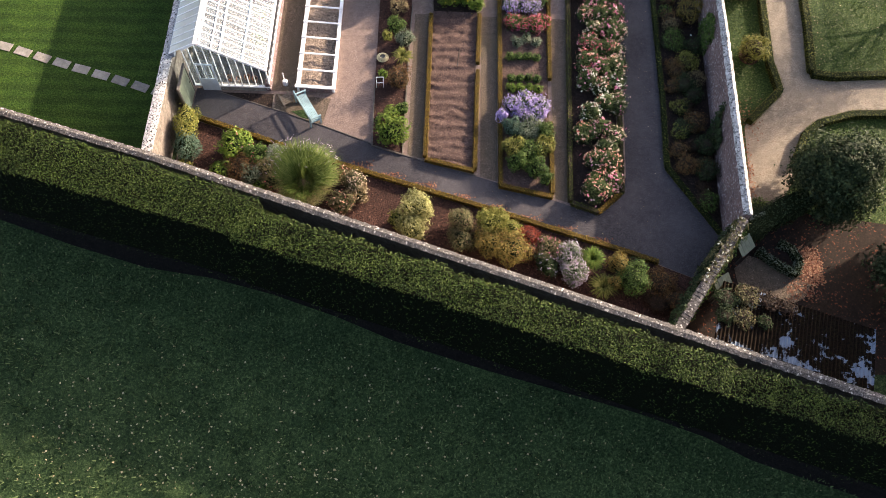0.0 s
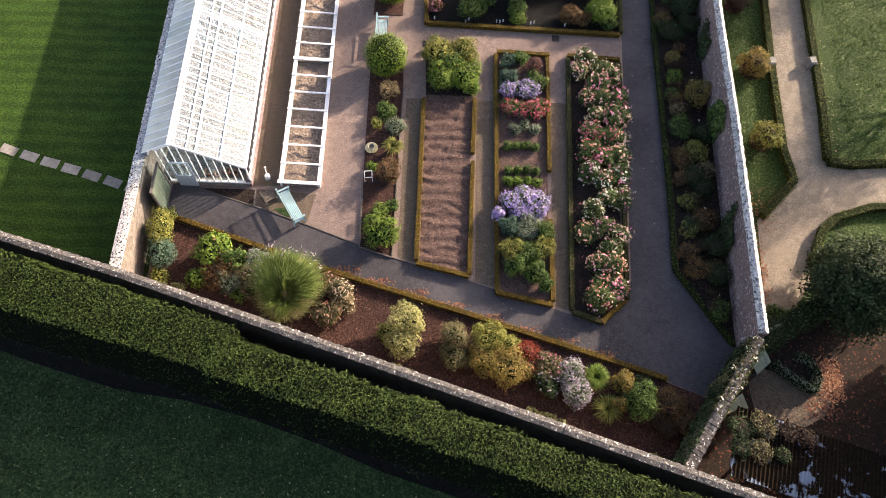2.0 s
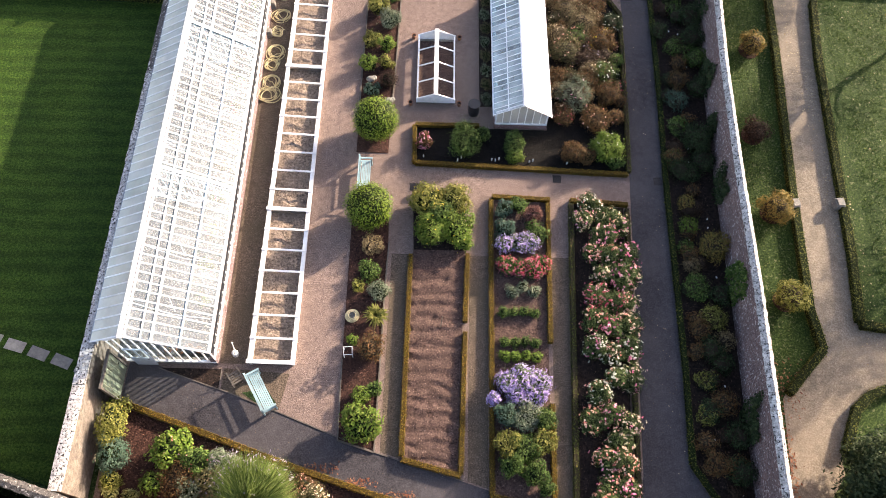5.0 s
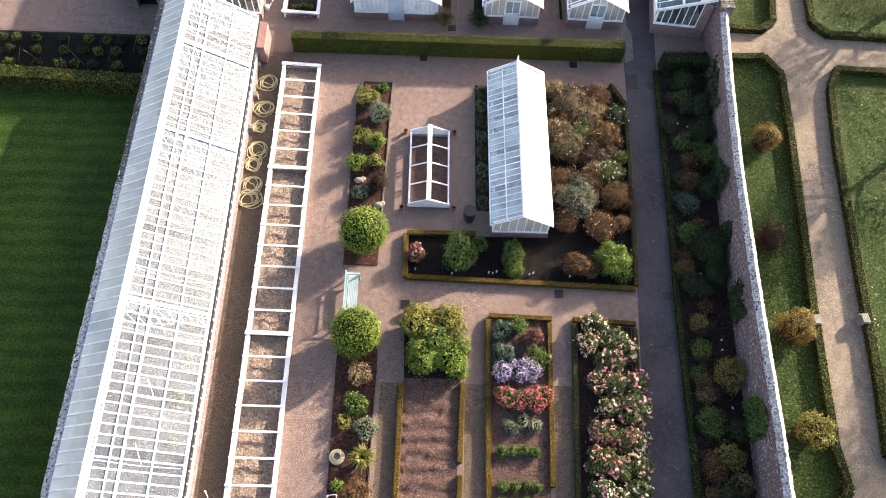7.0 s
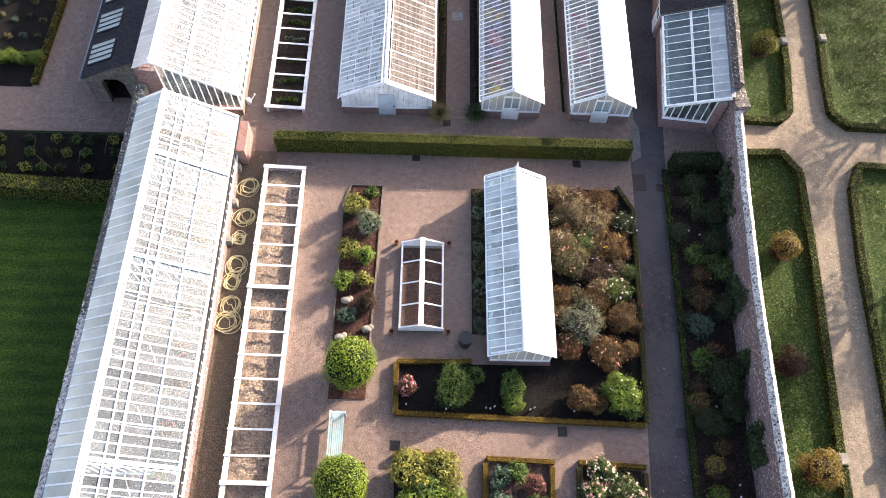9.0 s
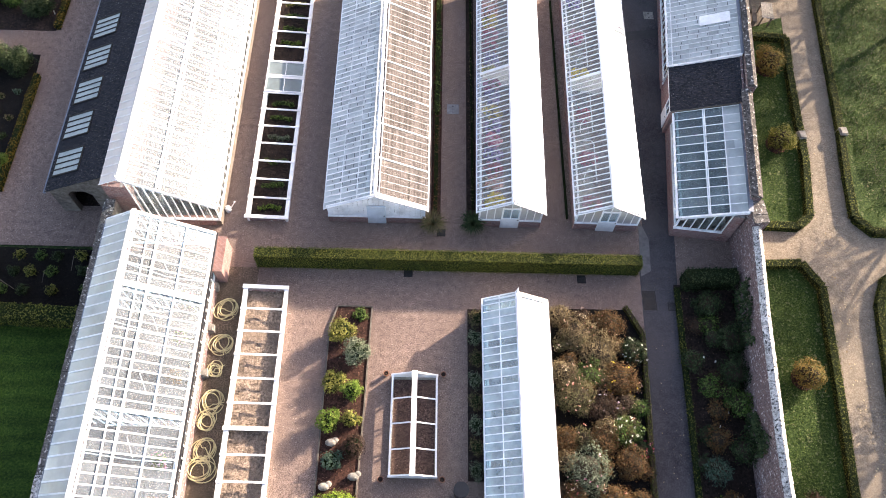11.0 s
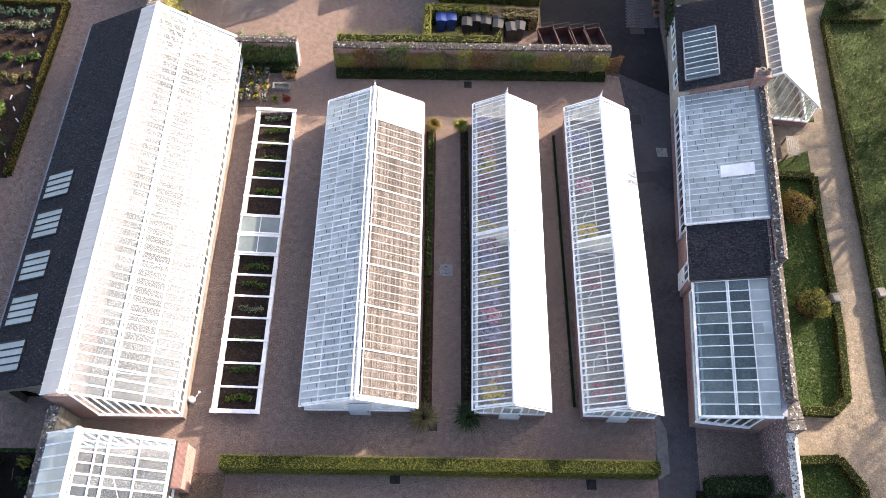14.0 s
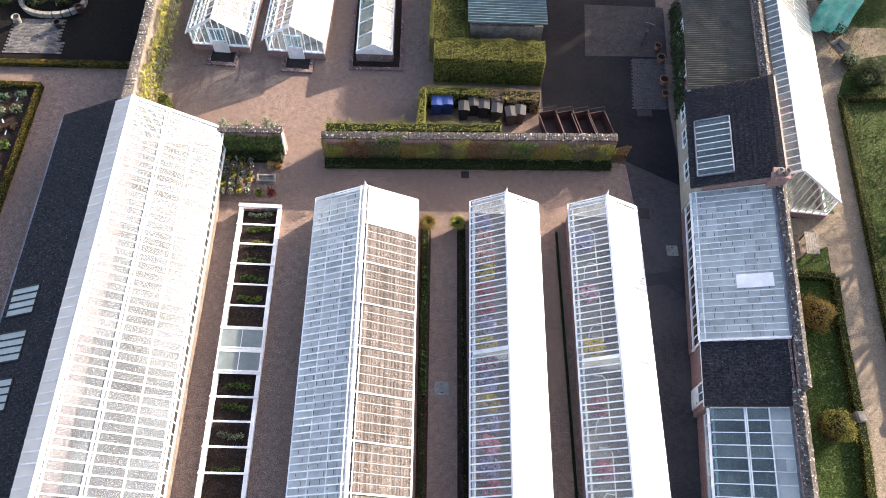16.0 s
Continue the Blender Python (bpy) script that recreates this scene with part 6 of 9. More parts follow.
slab("bed_roses", [(3.35, 22.0), (4.55, 21.55), (5.65, 22.6), (6.5, 36.1), (4.15, 36.3)], 0.05, DARKSOIL, "dark soil of the rose bed", "flower bed", 0.08)
slab("bed_greenhouse", [(-3.5, 38.35), (6.85, 38.0), (7.0, 40.8), (7.35, 48.3), (6.75, 49.5), (3.05, 49.5), (3.05, 40.5), (-3.5, 40.5)], 0.05, SHADESOIL, "dark soil bed round the small greenhouse", "flower bed", 0.08)
slab("bed_strip", [(-0.36, 41.9), (0.34, 41.9), (0.34, 49.4), (-0.34, 49.4)], 0.04, DARKSOIL, "planted strip beside the small greenhouse", "flower bed", 0.06)
slab("bed_plot", [(-12.0, 69.9), (-9.0, 69.85), (-9.15, 72.7), (-11.7, 72.7)], 0.03, GRAVEL, "small gravel plot of pot plants", "flower bed", 0.05)
slab("bed_house_strip", [(-2.05, 53.6), (-1.6, 53.6), (-1.55, 69), (-2.05, 69)], 0.03, SOIL, "narrow soil strip at the foot of a glasshouse", "flower bed", 0.05)
slab("bed_house_strip_east", [(-0.35, 53.6), (0.1, 53.6), (0.1, 69), (-0.3, 69)], 0.03, DARKSOIL, "narrow soil strip at the foot of a greenhouse", "flower bed", 0.05)


def furrows():
    """The tilled bed with its cross rows."""
    m = Mesh()
    n, k = 190, 24
    for j in range(n + 1):
        for i in range(k + 1):
            u, v = i / k, j / n
            x0, x1 = -3.62 + 0.1 * v, -1.42 + 0.3 * v
            y = 24.2 + 9.4 * v - 0.55 * u * (1 - v)
            z = 0.07 + 0.026 * math.sin(2 * math.pi * y / 0.62 + 2 * noise.noise((u * 3, y, 5))) + 0.045 * noise.noise((x0 * 4 + u * 9, y * 4, 0)) + 0.03 * noise.noise((u * 30, y * 11, 2))
            m.v.append((x0 + (x1 - x0) * u, y, max(0.012, z)))
    m.f = [(j * (k + 1) + i, j * (k + 1) + i + 1, (j + 1) * (k + 1) + i + 1, (j + 1) * (k + 1) + i) for j in range(n) for i in range(k)]
    single("bed_tilled", m, TILTH, "freshly tilled bed of brown soil in rows", "flower bed", kind="structure", smooth=True)


furrows()
slab("bed_tilled_north", [(-3.5, 33.6), (-1.15, 33.55), (-1.1, 36.5), (-3.6, 36.5)], 0.05, DARKSOIL, "dark soil under two large shrubs", "flower bed", 0.08)

# wheeled bins, skips and clutter at the back
def bin_(x, y, mat, label, turn=0):
    o = thing("wheeled_bin", x, y, 0, turn, label, "bin", "wheeled bins")
    part("body", Mesh().add([(-0.2, -0.22, 0.05), (0.2, -0.22, 0.05), (0.2, 0.22, 0.05), (-0.2, 0.22, 0.05), (-0.28, -0.3, 0.95), (0.28, -0.3, 0.95), (0.28, 0.3, 0.95), (-0.28, 0.3, 0.95)], ((3, 2, 1, 0), (4, 5, 6, 7), (0, 1, 5, 4), (1, 2, 6, 5), (2, 3, 7, 6), (3, 0, 4, 7))), mat, o)
    part("lid", Mesh().gable([(-0.3, 0.955), (0.3, 0.955), (0.28, 1.0), (0.0, 1.05), (-0.28, 1.0)], -0.33, 0.31), mat, o)
    part("handle", Mesh().tube([(-0.22, 0.36, 0.96), (0.22, 0.36, 0.96)], 0.018, 6).tube([(-0.22, 0.30, 0.96), (-0.22, 0.36, 0.96)], 0.015, 6).tube([(0.22, 0.30, 0.96), (0.22, 0.36, 0.96)], 0.015, 6), mat, o)
    for s in (-0.24, 0.2):
        part("wheel", Mesh().tube([(s, 0.2, 0.1), (s + 0.05, 0.2, 0.1)], 0.1, 12), BLACKPL, o)


for i, (bx, by) in enumerate(((-1.35, 75.6), (-0.8, 75.65), (0.05, 75.3), (0.55, 75.6), (1.1, 75.45), (1.75, 75.9), (1.75, 75.2), (2.45, 75.0), (2.95, 75.1))):
    bin_(bx, by, BLUEPL if i < 2 else BLACKPL, "blue plastic wheeled bin" if i < 2 else "black plastic wheeled bin", 8 * math.sin(i * 3))


def skip(x, y, turn):
    o = thing("tipping_skip", x, y, 0, turn, "dark red rusty open tipping skip", "skip", "tipping skips")
    w, l = 0.95, 1.6
    part("floor", Mesh().box(-w / 2 + 0.1, -l / 2 + 0.1, 0.25, w / 2 - 0.1, l / 2 - 0.1, 0.29), RUST, o)
    for s in (-1, 1):
        part("side", Mesh().add([(s * (w / 2 - 0.1), -l / 2 + 0.1, 0.25), (s * (w / 2 - 0.1), l / 2 - 0.1, 0.25), (s * w / 2, l / 2, 0.85), (s * w / 2, -l / 2, 0.85), (s * (w / 2 - 0.14), -l / 2 + 0.14, 0.29), (s * (w / 2 - 0.14), l / 2 - 0.14, 0.29), (s * (w / 2 - 0.04), l / 2 - 0.04, 0.85), (s * (w / 2 - 0.04), -l / 2 + 0.04, 0.85)],
                                ((0, 1, 2, 3), (7, 6, 5, 4), (3, 2, 6, 7), (0, 4, 5, 1))), RUST, o)
        part("end", Mesh().add([(-w / 2 + 0.1, s * (l / 2 - 0.1), 0.25), (w / 2 - 0.1, s * (l / 2 - 0.1), 0.25), (w / 2, s * l / 2, 0.85), (-w / 2, s * l / 2, 0.85), (-w / 2 + 0.14, s * (l / 2 - 0.14), 0.29), (w / 2 - 0.14, s * (l / 2 - 0.14), 0.29), (w / 2 - 0.04, s * (l / 2 - 0.04), 0.85), (-w / 2 + 0.04, s * (l / 2 - 0.04), 0.85)],
                               ((0, 1, 2, 3), (7, 6, 5, 4), (3, 2, 6, 7), (0, 4, 5, 1))), RUST, o)
        part("skid", Mesh().box(s * 0.3 - 0.05, -l / 2 + 0.1, 0, s * 0.3 + 0.05, l / 2 - 0.1, 0.25), IRON, o)
    part("push_bar", Mesh().tube([(-w / 2, l / 2, 0.85), (-w / 2, l / 2 + 0.12, 1.0), (w / 2, l / 2 + 0.12, 1.0), (w / 2, l / 2, 0.85)], 0.02, 6), IRON, o)


for sx in (4.55, 5.45, 6.25, 7.1):
    skip(sx, 74.4, 14)

# shed behind the clipped hedge
sh = thing("shed", 0.25, 79.6, 0, 0, "low shed with a blue-green corrugated roof", "shed")
part("wall", Mesh().box(0.1, 0.1, 0, 4.0, 0.25, 2.15), RUBBLE, sh)
part("wall", Mesh().box(0.1, 0.25, 0, 0.25, 5, 2.15).box(3.85, 0.25, 0, 4.0, 5, 2.15), RUBBLE, sh)
part("roof_sheet", corrugated(-0.02, 4.2, 2.48, 2.42, 0.0, 5.2, 0.19), GREENCORRUG, sh)

# cobbled strip with pots and a bicycle by the cottage
cob = new("cobbles")
tagged(cob, "strip of grey stone setts in the yard", "paving", kind="structure")
sett = Mesh().box(-0.085, -0.055, 0, 0.085, 0.055, 0.03).data("sett", surf("sett_stone", (0.045, 0.042, 0.042), (0.12, 0.11, 0.11), 9, 2, (0.075, 0.07, 0.07), 0.5, 0.85, 0.4, 40, 0.01, vary=0.3))
m = Mesh()
for i in range(30):
    for j in range(10):
        x, y = 9.2 + 0.185 * j + 0.011 * i + 0.09 * (i % 2), 76.15 + 0.118 * i
        m.box(x - 0.082, y - 0.053, 0.008, x + 0.082, y + 0.053, 0.032 + 0.005 * math.sin(i * 3 + j * 7))
part("setts", m, sett.materials[0], cob)
bpy.data.meshes.remove(sett)
for px, py, r in ((11.05, 79.5, 0.24), (11.0, 77.9, 0.26), (10.95, 77.0, 0.2), (11.0, 80.4, 0.2)):
    pot(px, py, r, r * 1.7, "large terracotta pot beside the cottage wall")
bk = thing("bicycle", 10.35, 81.0, 0, 65, "dark bicycle leaning in the yard", "bicycle")
for s in (-0.52, 0.52):
    part("wheel", Mesh().tube([(s + 0.33 * math.cos(a * math.pi / 10), 0, 0.34 + 0.33 * math.sin(a * math.pi / 10)) for a in range(21)], 0.018, 6), BLACKPL, bk)
part("frame", Mesh().tube([(-0.52, 0, 0.34), (-0.15, 0, 0.8), (0.4, 0, 0.8), (-0.05, 0, 0.34), (-0.15, 0, 0.8)], 0.018, 6).tube([(-0.52, 0, 0.34), (-0.05, 0, 0.34)], 0.015, 6).tube([(0.52, 0, 0.34), (0.4, 0, 0.95)], 0.018, 6), IRON, bk)
part("handlebar", Mesh().tube([(0.38, -0.28, 0.97), (0.4, 0, 0.97), (0.38, 0.28, 0.97)], 0.015, 6), PLATE, bk)
part("saddle", Mesh().box(-0.28, -0.07, 0.9, -0.04, 0.07, 0.95).box(-0.19, -0.015, 0.78, -0.15, 0.015, 0.9), BLACKPL, bk)

# scaffold with green netting, wheelbarrow and table to the north-east
sc = thing("scaffold", 19.9, 82.2, LOW, -4, "scaffold wrapped in bright green netting", "scaffold")
for x in (0, 1.0, 2.0):
    for y in (0, 1.4):
        part("pole", Mesh().tube([(x, y, 0), (x, y, 3.2)], 0.03, 8), PLATE, sc)
for z in (1.3, 2.4):
    part("ledger", Mesh().tube([(-0.1, 0, z), (2.1, 0, z)], 0.028, 8).tube([(-0.1, 1.4, z), (2.1, 1.4, z)], 0.028, 8), PLATE, sc)
    part("board", Mesh().box(0, 0.1, z + 0.03, 2.0, 0.6, z + 0.07).box(0, 0.7, z + 0.03, 2.0, 1.2, z + 0.07), WOOD, sc)
net = Mesh()
for j in range(9):
    for i in range(15):
        a, z = i / 14, j / 8
        net.v.append((-0.06 + 2.15 * a, -0.08 + 0.08 * math.sin(a * 17 + z * 3) - 0.05 * math.sin(z * 9), 0.5 + 2.6 * z))
net.f = [(j * 15 + i, j * 15 + i + 1, j * 15 + i + 16, j * 15 + i + 15) for j in range(8) for i in range(14)]
part("netting", net, NETTING, sc, "draped bright green netting", smooth=True)
part("netting_top", Mesh().box(-0.05, -0.02, 3.15, 2.1, 1.45, 3.19), NETTING, sc)
tb = thing("table", 16.85, 68.0, LOW, ER, "grey wooden garden table with a bench beside it", "table")
for i in range(6):
    part("board", Mesh().box(-0.32 + 0.11 * i, -0.6, 0.70, -0.22 + 0.11 * i, 0.6, 0.73), STONE, tb)
for x in (-0.25, 0.25):
    for y in (-0.5, 0.5):
        part("leg", Mesh().box(x - 0.03, y - 0.03, 0, x + 0.03, y + 0.03, 0.70), WOOD, tb)
for sx in (-0.62,):
    st = thing("stool", 16.85 + sx, 68.0, LOW, ER, "grey wooden bench beside the table", "bench")
    part("seat", Mesh().box(-0.13, -0.6, 0.40, 0.13, 0.6, 0.44), WOOD, st)
    part("leg", Mesh().box(-0.1, -0.5, 0, 0.1, -0.44, 0.40), WOOD, st)
    part("leg", Mesh().box(-0.1, 0.44, 0, 0.1, 0.5, 0.40), WOOD, st)
wb = thing("wheelbarrow", 21.6, 80.9, LOW, 30, "grey wheelbarrow standing on the path", "wheelbarrow")
part("tray", Mesh().add([(-0.25, -0.3, 0.3), (0.25, -0.3, 0.3), (0.25, 0.3, 0.3), (-0.25, 0.3, 0.3), (-0.36, -0.5, 0.6), (0.36, -0.5, 0.6), (0.36, 0.45, 0.6), (-0.36, 0.45, 0.6)], ((0, 1, 2, 3), (0, 1, 5, 4), (1, 2, 6, 5), (2, 3, 7, 6), (3, 0, 4, 7))), PLATE, wb)
part("wheel", Mesh().tube([(-0.05, -0.62, 0.2), (0.05, -0.62, 0.2)], 0.2, 14), BLACKPL, wb)
part("handle", Mesh().tube([(-0.2, -0.62, 0.2), (-0.25, 0.3, 0.35), (-0.28, 1.0, 0.55)], 0.018, 6).tube([(0.2, -0.62, 0.2), (0.25, 0.3, 0.35), (0.28, 1.0, 0.55)], 0.018, 6), IRON, wb)
part("leg", Mesh().tube([(-0.22, 0.3, 0.35), (-0.24, 0.35, 0.0)], 0.018, 6).tube([(0.22, 0.3, 0.35), (0.24, 0.35, 0.0)], 0.018, 6), IRON, wb)

# stone gate blocks beside the east path, and the corner of the west wall
for gx, gy in ((15.12, 36.75), (17.35, 36.85), (17.2, 59.6), (19.45, 59.9)):
    single("stone_block", Mesh().box(-0.2, -0.24, 0, 0.2, 0.24, 0.42).box(-0.16, -0.2, 0.42, 0.16, 0.2, 0.5), STONE, "weathered grey stone block beside the path", "stone", "stone blocks", at=(gx, gy, LOW), turn=5)
gd = thing("garden_door", -15.5, 26.35, 0, 0, "weathered green boarded door in the wall", "door")
for i in range(7):
    part("board", Mesh().box(-0.04, 0.2 * i, 0.02, 0.02, 0.2 * i + 0.19, 2.0), GREENDOOR, gd)
part("frame", Mesh().box(-0.06, -0.1, 0, 0.04, -0.01, 2.1).box(-0.06, 1.41, 0, 0.04, 1.5, 2.1).box(-0.06, -0.01, 2.0, 0.04, 1.41, 2.1), WOOD, gd)
part("handle", Mesh().tube([(0.05, 1.2, 1.0), (0.05, 1.32, 1.0)], 0.015, 6).tube([(0.02, 1.26, 1.0), (0.05, 1.26, 1.0)], 0.012, 6), IRON, gd)


# leaf-strewn ribbed roof in the shaded corner yard
def ribbed_gloss():
    m, nt, b, ln = nodes_of("leafy_ribbed_plastic")
    pos = nt.nodes.new("ShaderNodeNewGeometry").outputs["Position"]
    mask = ramp(nt, noise_node(nt, 0.9, 5, 0.7, pos).outputs["Fac"], ((0.56, (0, 0, 0)), (0.60, (1, 1, 1)))).outputs["Color"]
    # leaf litter, its colours also lowered for shade from trees above
    litter = ramp(nt, noise_node(nt, 11, 4, 0.7, pos).outputs["Fac"], ((0.35, (0.004, 0.004, 0.003)), (0.55, (0.016, 0.010, 0.007)), (0.7, (0.018, 0.020, 0.008)))).outputs["Color"]
    ln.new(mix_col(nt, mask, litter, (0.16, 0.20, 0.26)), b.inputs["Base Color"])
    rg = ramp(nt, mask, ((0.0, (0.95,) * 3), (1.0, (0.12,) * 3))).outputs["Color"]
    ln.new(rg, b.inputs["Roughness"])
    ln.new(ramp(nt, mask, ((0.0, (0.02,) * 3), (1.0, (0.6,) * 3))).outputs["Color"], b.inputs["Specular IOR Level"])
    return m


lt = thing("lean_to", 8.6, 14.75, LOW, -18.4, "lean-to with a ribbed plastic roof under fallen leaves", "shed")
part("roof_sheet", Mesh().add(*(lambda m: ([(p[1], p[0], p[2]) for p in m.v], [f[::-1] for f in m.f]))(corrugated(0.0, 2.9, 2.3, 2.0, 0.0, 6.6, 0.16))), ribbed_gloss(), lt)
for x in (0.1, 2.2, 4.4, 6.5):
    part("post", Mesh().box(x - 0.05, 2.7, 0, x + 0.05, 2.8, 1.98), WOOD, lt)
part("beam", Mesh().box(0, 2.68, 1.9, 6.6, 2.8, 1.98), WOOD, lt)

# stone basin and buckets beside the setts
ba = thing("stone_basin", -23.05, 82.75, 0.03, 0, "oval stone-edged basin of dark water plants", "basin")
for i in range(22):
    a = 2 * math.pi * i / 22
    part("edge_stone", Mesh().beam((1.75 * math.cos(a), 1.05 * math.sin(a), 0.15), (1.75 * math.cos(a + 0.25), 1.05 * math.sin(a + 0.25), 0.15), 0.22, 0.3), STONE, ba)
part("bottom", Mesh().prism([(1.65 * math.cos(2 * math.pi * i / 22), 0.95 * math.sin(2 * math.pi * i / 22)) for i in range(22)], 0.0, 0.05), SHADESOIL, ba)
for i, (x, y, m_) in enumerate(((-24.6, 81.2, STONE), (-22.3, 80.9, BLACKPL), (-21.4, 82.1, RUST))):
    single("bucket", Mesh().turned(((0.16, 0), (0.22, 0.42), (0.235, 0.42), (0.235, 0.45), (0.19, 0.45), (0.14, 0.05)), 0, 0, 14), m_, "garden bucket standing beside the basin", "bucket", "buckets", at=(x, y, 0.066))

# ---- plants ----
L_MID = leaf("leaf_mid_green", ((0.0197, 0.0451, 0.0098), (0.0558, 0.1, 0.0213), (0.1312, 0.1845, 0.0525)))
L_ROSE = leaf("leaf_rose", ((0.0213, 0.0426, 0.0115), (0.0615, 0.0968, 0.0295), (0.1394, 0.1763, 0.0738)))
L_BRIGHT = leaf("leaf_bright_green", ((0.0615, 0.1148, 0.0148), (0.1025, 0.164, 0.0246), (0.164, 0.2132, 0.0451)))
L_LAUREL = leaf("leaf_glossy_bay", ((0.0369, 0.0738, 0.0066), (0.1025, 0.1681, 0.0164), (0.2214, 0.287, 0.0451)), rough=0.35)
L_YELLOW = leaf("leaf_yellow_green", ((0.082, 0.0943, 0.0164), (0.164, 0.1681, 0.0369), (0.2706, 0.2542, 0.0779)))
L_DARK = leaf("leaf_dark_green", ((0.0115, 0.023, 0.009), (0.0279, 0.0451, 0.018), (0.0615, 0.0861, 0.0394)))
L_YEW = leaf("leaf_yew", ((0.012, 0.025, 0.005), (0.036, 0.060, 0.012), (0.078, 0.108, 0.026)), big=0.9, through=0.15)
L_GREY = leaf("leaf_grey_green", ((0.0656, 0.0943, 0.0574), (0.1312, 0.1599, 0.1066), (0.2378, 0.2624, 0.1968)))
L_BLUE = leaf("leaf_blue_green", ((0.0328, 0.0697, 0.0492), (0.0615, 0.1066, 0.0779), (0.1025, 0.1476, 0.1148)))
L_AUTUMN = leaf("leaf_autumn_gold", ((0.0984, 0.0861, 0.0246), (0.1886, 0.1353, 0.0369), (0.287, 0.1886, 0.0533), (0.164, 0.1558, 0.0492)))
L_RUSSET = leaf("leaf_russet", ((0.0615, 0.0369, 0.018), (0.123, 0.0615, 0.0246), (0.1722, 0.0943, 0.041), (0.0902, 0.0779, 0.0369)))
L_STRAW = leaf("leaf_dry_straw", ((0.123, 0.0902, 0.0492), (0.1968, 0.1476, 0.082), (0.2706, 0.2132, 0.123)))
L_RED = leaf("leaf_red", ((0.0984, 0.0148, 0.0115), (0.2132, 0.0328, 0.023), (0.2706, 0.0697, 0.0328)))
L_BOX = leaf("leaf_bronzed_box", ((0.098, 0.058, 0.008), (0.200, 0.122, 0.016), (0.300, 0.200, 0.036), (0.086, 0.088, 0.016)))
L_BOXGREEN = leaf("leaf_green_box", ((0.026, 0.038, 0.008), (0.078, 0.092, 0.016), (0.165, 0.168, 0.036)), through=0.12)
L_PAMPAS = leaf("blade_pampas", ((0.0492, 0.0861, 0.0148), (0.1025, 0.1517, 0.0287), (0.1886, 0.2296, 0.0697)))
L_PALEYELLOW = leaf("leaf_pale_yellow", ((0.123, 0.1271, 0.041), (0.2542, 0.246, 0.0902), (0.3936, 0.3731, 0.1804)))
L_OLIVE = leaf("leaf_olive", ((0.0492, 0.0508, 0.023), (0.0984, 0.0968, 0.0426), (0.164, 0.1517, 0.0738), (0.1312, 0.0902, 0.0574)))
L_DUSKY = leaf("leaf_dusky_red", ((0.0697, 0.0262, 0.023), (0.1558, 0.0656, 0.0541), (0.246, 0.123, 0.1025)))
L_PURPLELEAF = leaf("leaf_purple_brown", ((0.0246, 0.0164, 0.0131), (0.0492, 0.0295, 0.0213), (0.0779, 0.0492, 0.0328)))
F_WHITE = leaf("petal_white", ((0.66, 0.66, 0.56), (0.80, 0.79, 0.70)), through=0.35)
F_PINK = leaf("petal_pink", ((0.55, 0.08, 0.22), (0.76, 0.28, 0.42), (0.84, 0.55, 0.62)), through=0.35)
F_PEACH = leaf("petal_peach", ((0.62, 0.18, 0.16), (0.74, 0.38, 0.32), (0.80, 0.62, 0.52)), through=0.35)
F_CREAM = leaf("petal_cream", ((0.62, 0.48, 0.30), (0.78, 0.72, 0.54), (0.74, 0.42, 0.40)), through=0.35)
F_RED = leaf("petal_red", ((0.30, 0.025, 0.06), (0.48, 0.07, 0.12), (0.56, 0.24, 0.28)), through=0.3)
F_PURPLE = leaf("petal_purple", ((0.20, 0.13, 0.42), (0.38, 0.29, 0.58), (0.60, 0.52, 0.74)), through=0.35)
F_LILAC = leaf("petal_lilac", ((0.22, 0.16, 0.25), (0.40, 0.33, 0.43), (0.58, 0.51, 0.58)), through=0.35)
F_YELLOW = leaf("petal_yellow", ((0.55, 0.36, 0.02), (0.74, 0.60, 0.08)), through=0.3)
F_LEAFRED = leaf("fallen_leaf", ((0.13, 0.05, 0.03), (0.24, 0.095, 0.055), (0.30, 0.17, 0.10)), through=0.1)
F_LEAFPALE = leaf("fallen_pale_leaf", ((0.30, 0.22, 0.12), (0.50, 0.42, 0.28)), through=0.1)
# near-black insides: the shade between the leaves is put into their colour
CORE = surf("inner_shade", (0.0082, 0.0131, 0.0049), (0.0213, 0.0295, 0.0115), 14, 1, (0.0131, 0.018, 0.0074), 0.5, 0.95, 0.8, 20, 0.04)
YEWCORE = surf("yew_inner_shade", (0.0016, 0.0025, 0.0012), (0.0049, 0.0074, 0.0033), 14, 1, (0.0025, 0.0033, 0.0016), 0.5, 0.95, 0.8, 20, 0.04)
CORE_GOLD = surf("box_inside", (0.036, 0.022, 0.006), (0.100, 0.062, 0.012), 16, 1, (0.055, 0.036, 0.008), 0.5, 0.95, 0.8, 20, 0.04)
CORE_BROWN = surf("inner_twigs", (0.0246, 0.018, 0.0115), (0.0508, 0.0377, 0.0246), 14, 1, (0.0328, 0.0246, 0.0164), 0.5, 0.95, 0.8, 20, 0.04)
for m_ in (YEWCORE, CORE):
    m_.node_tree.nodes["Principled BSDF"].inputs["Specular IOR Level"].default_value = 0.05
SEED = [100]


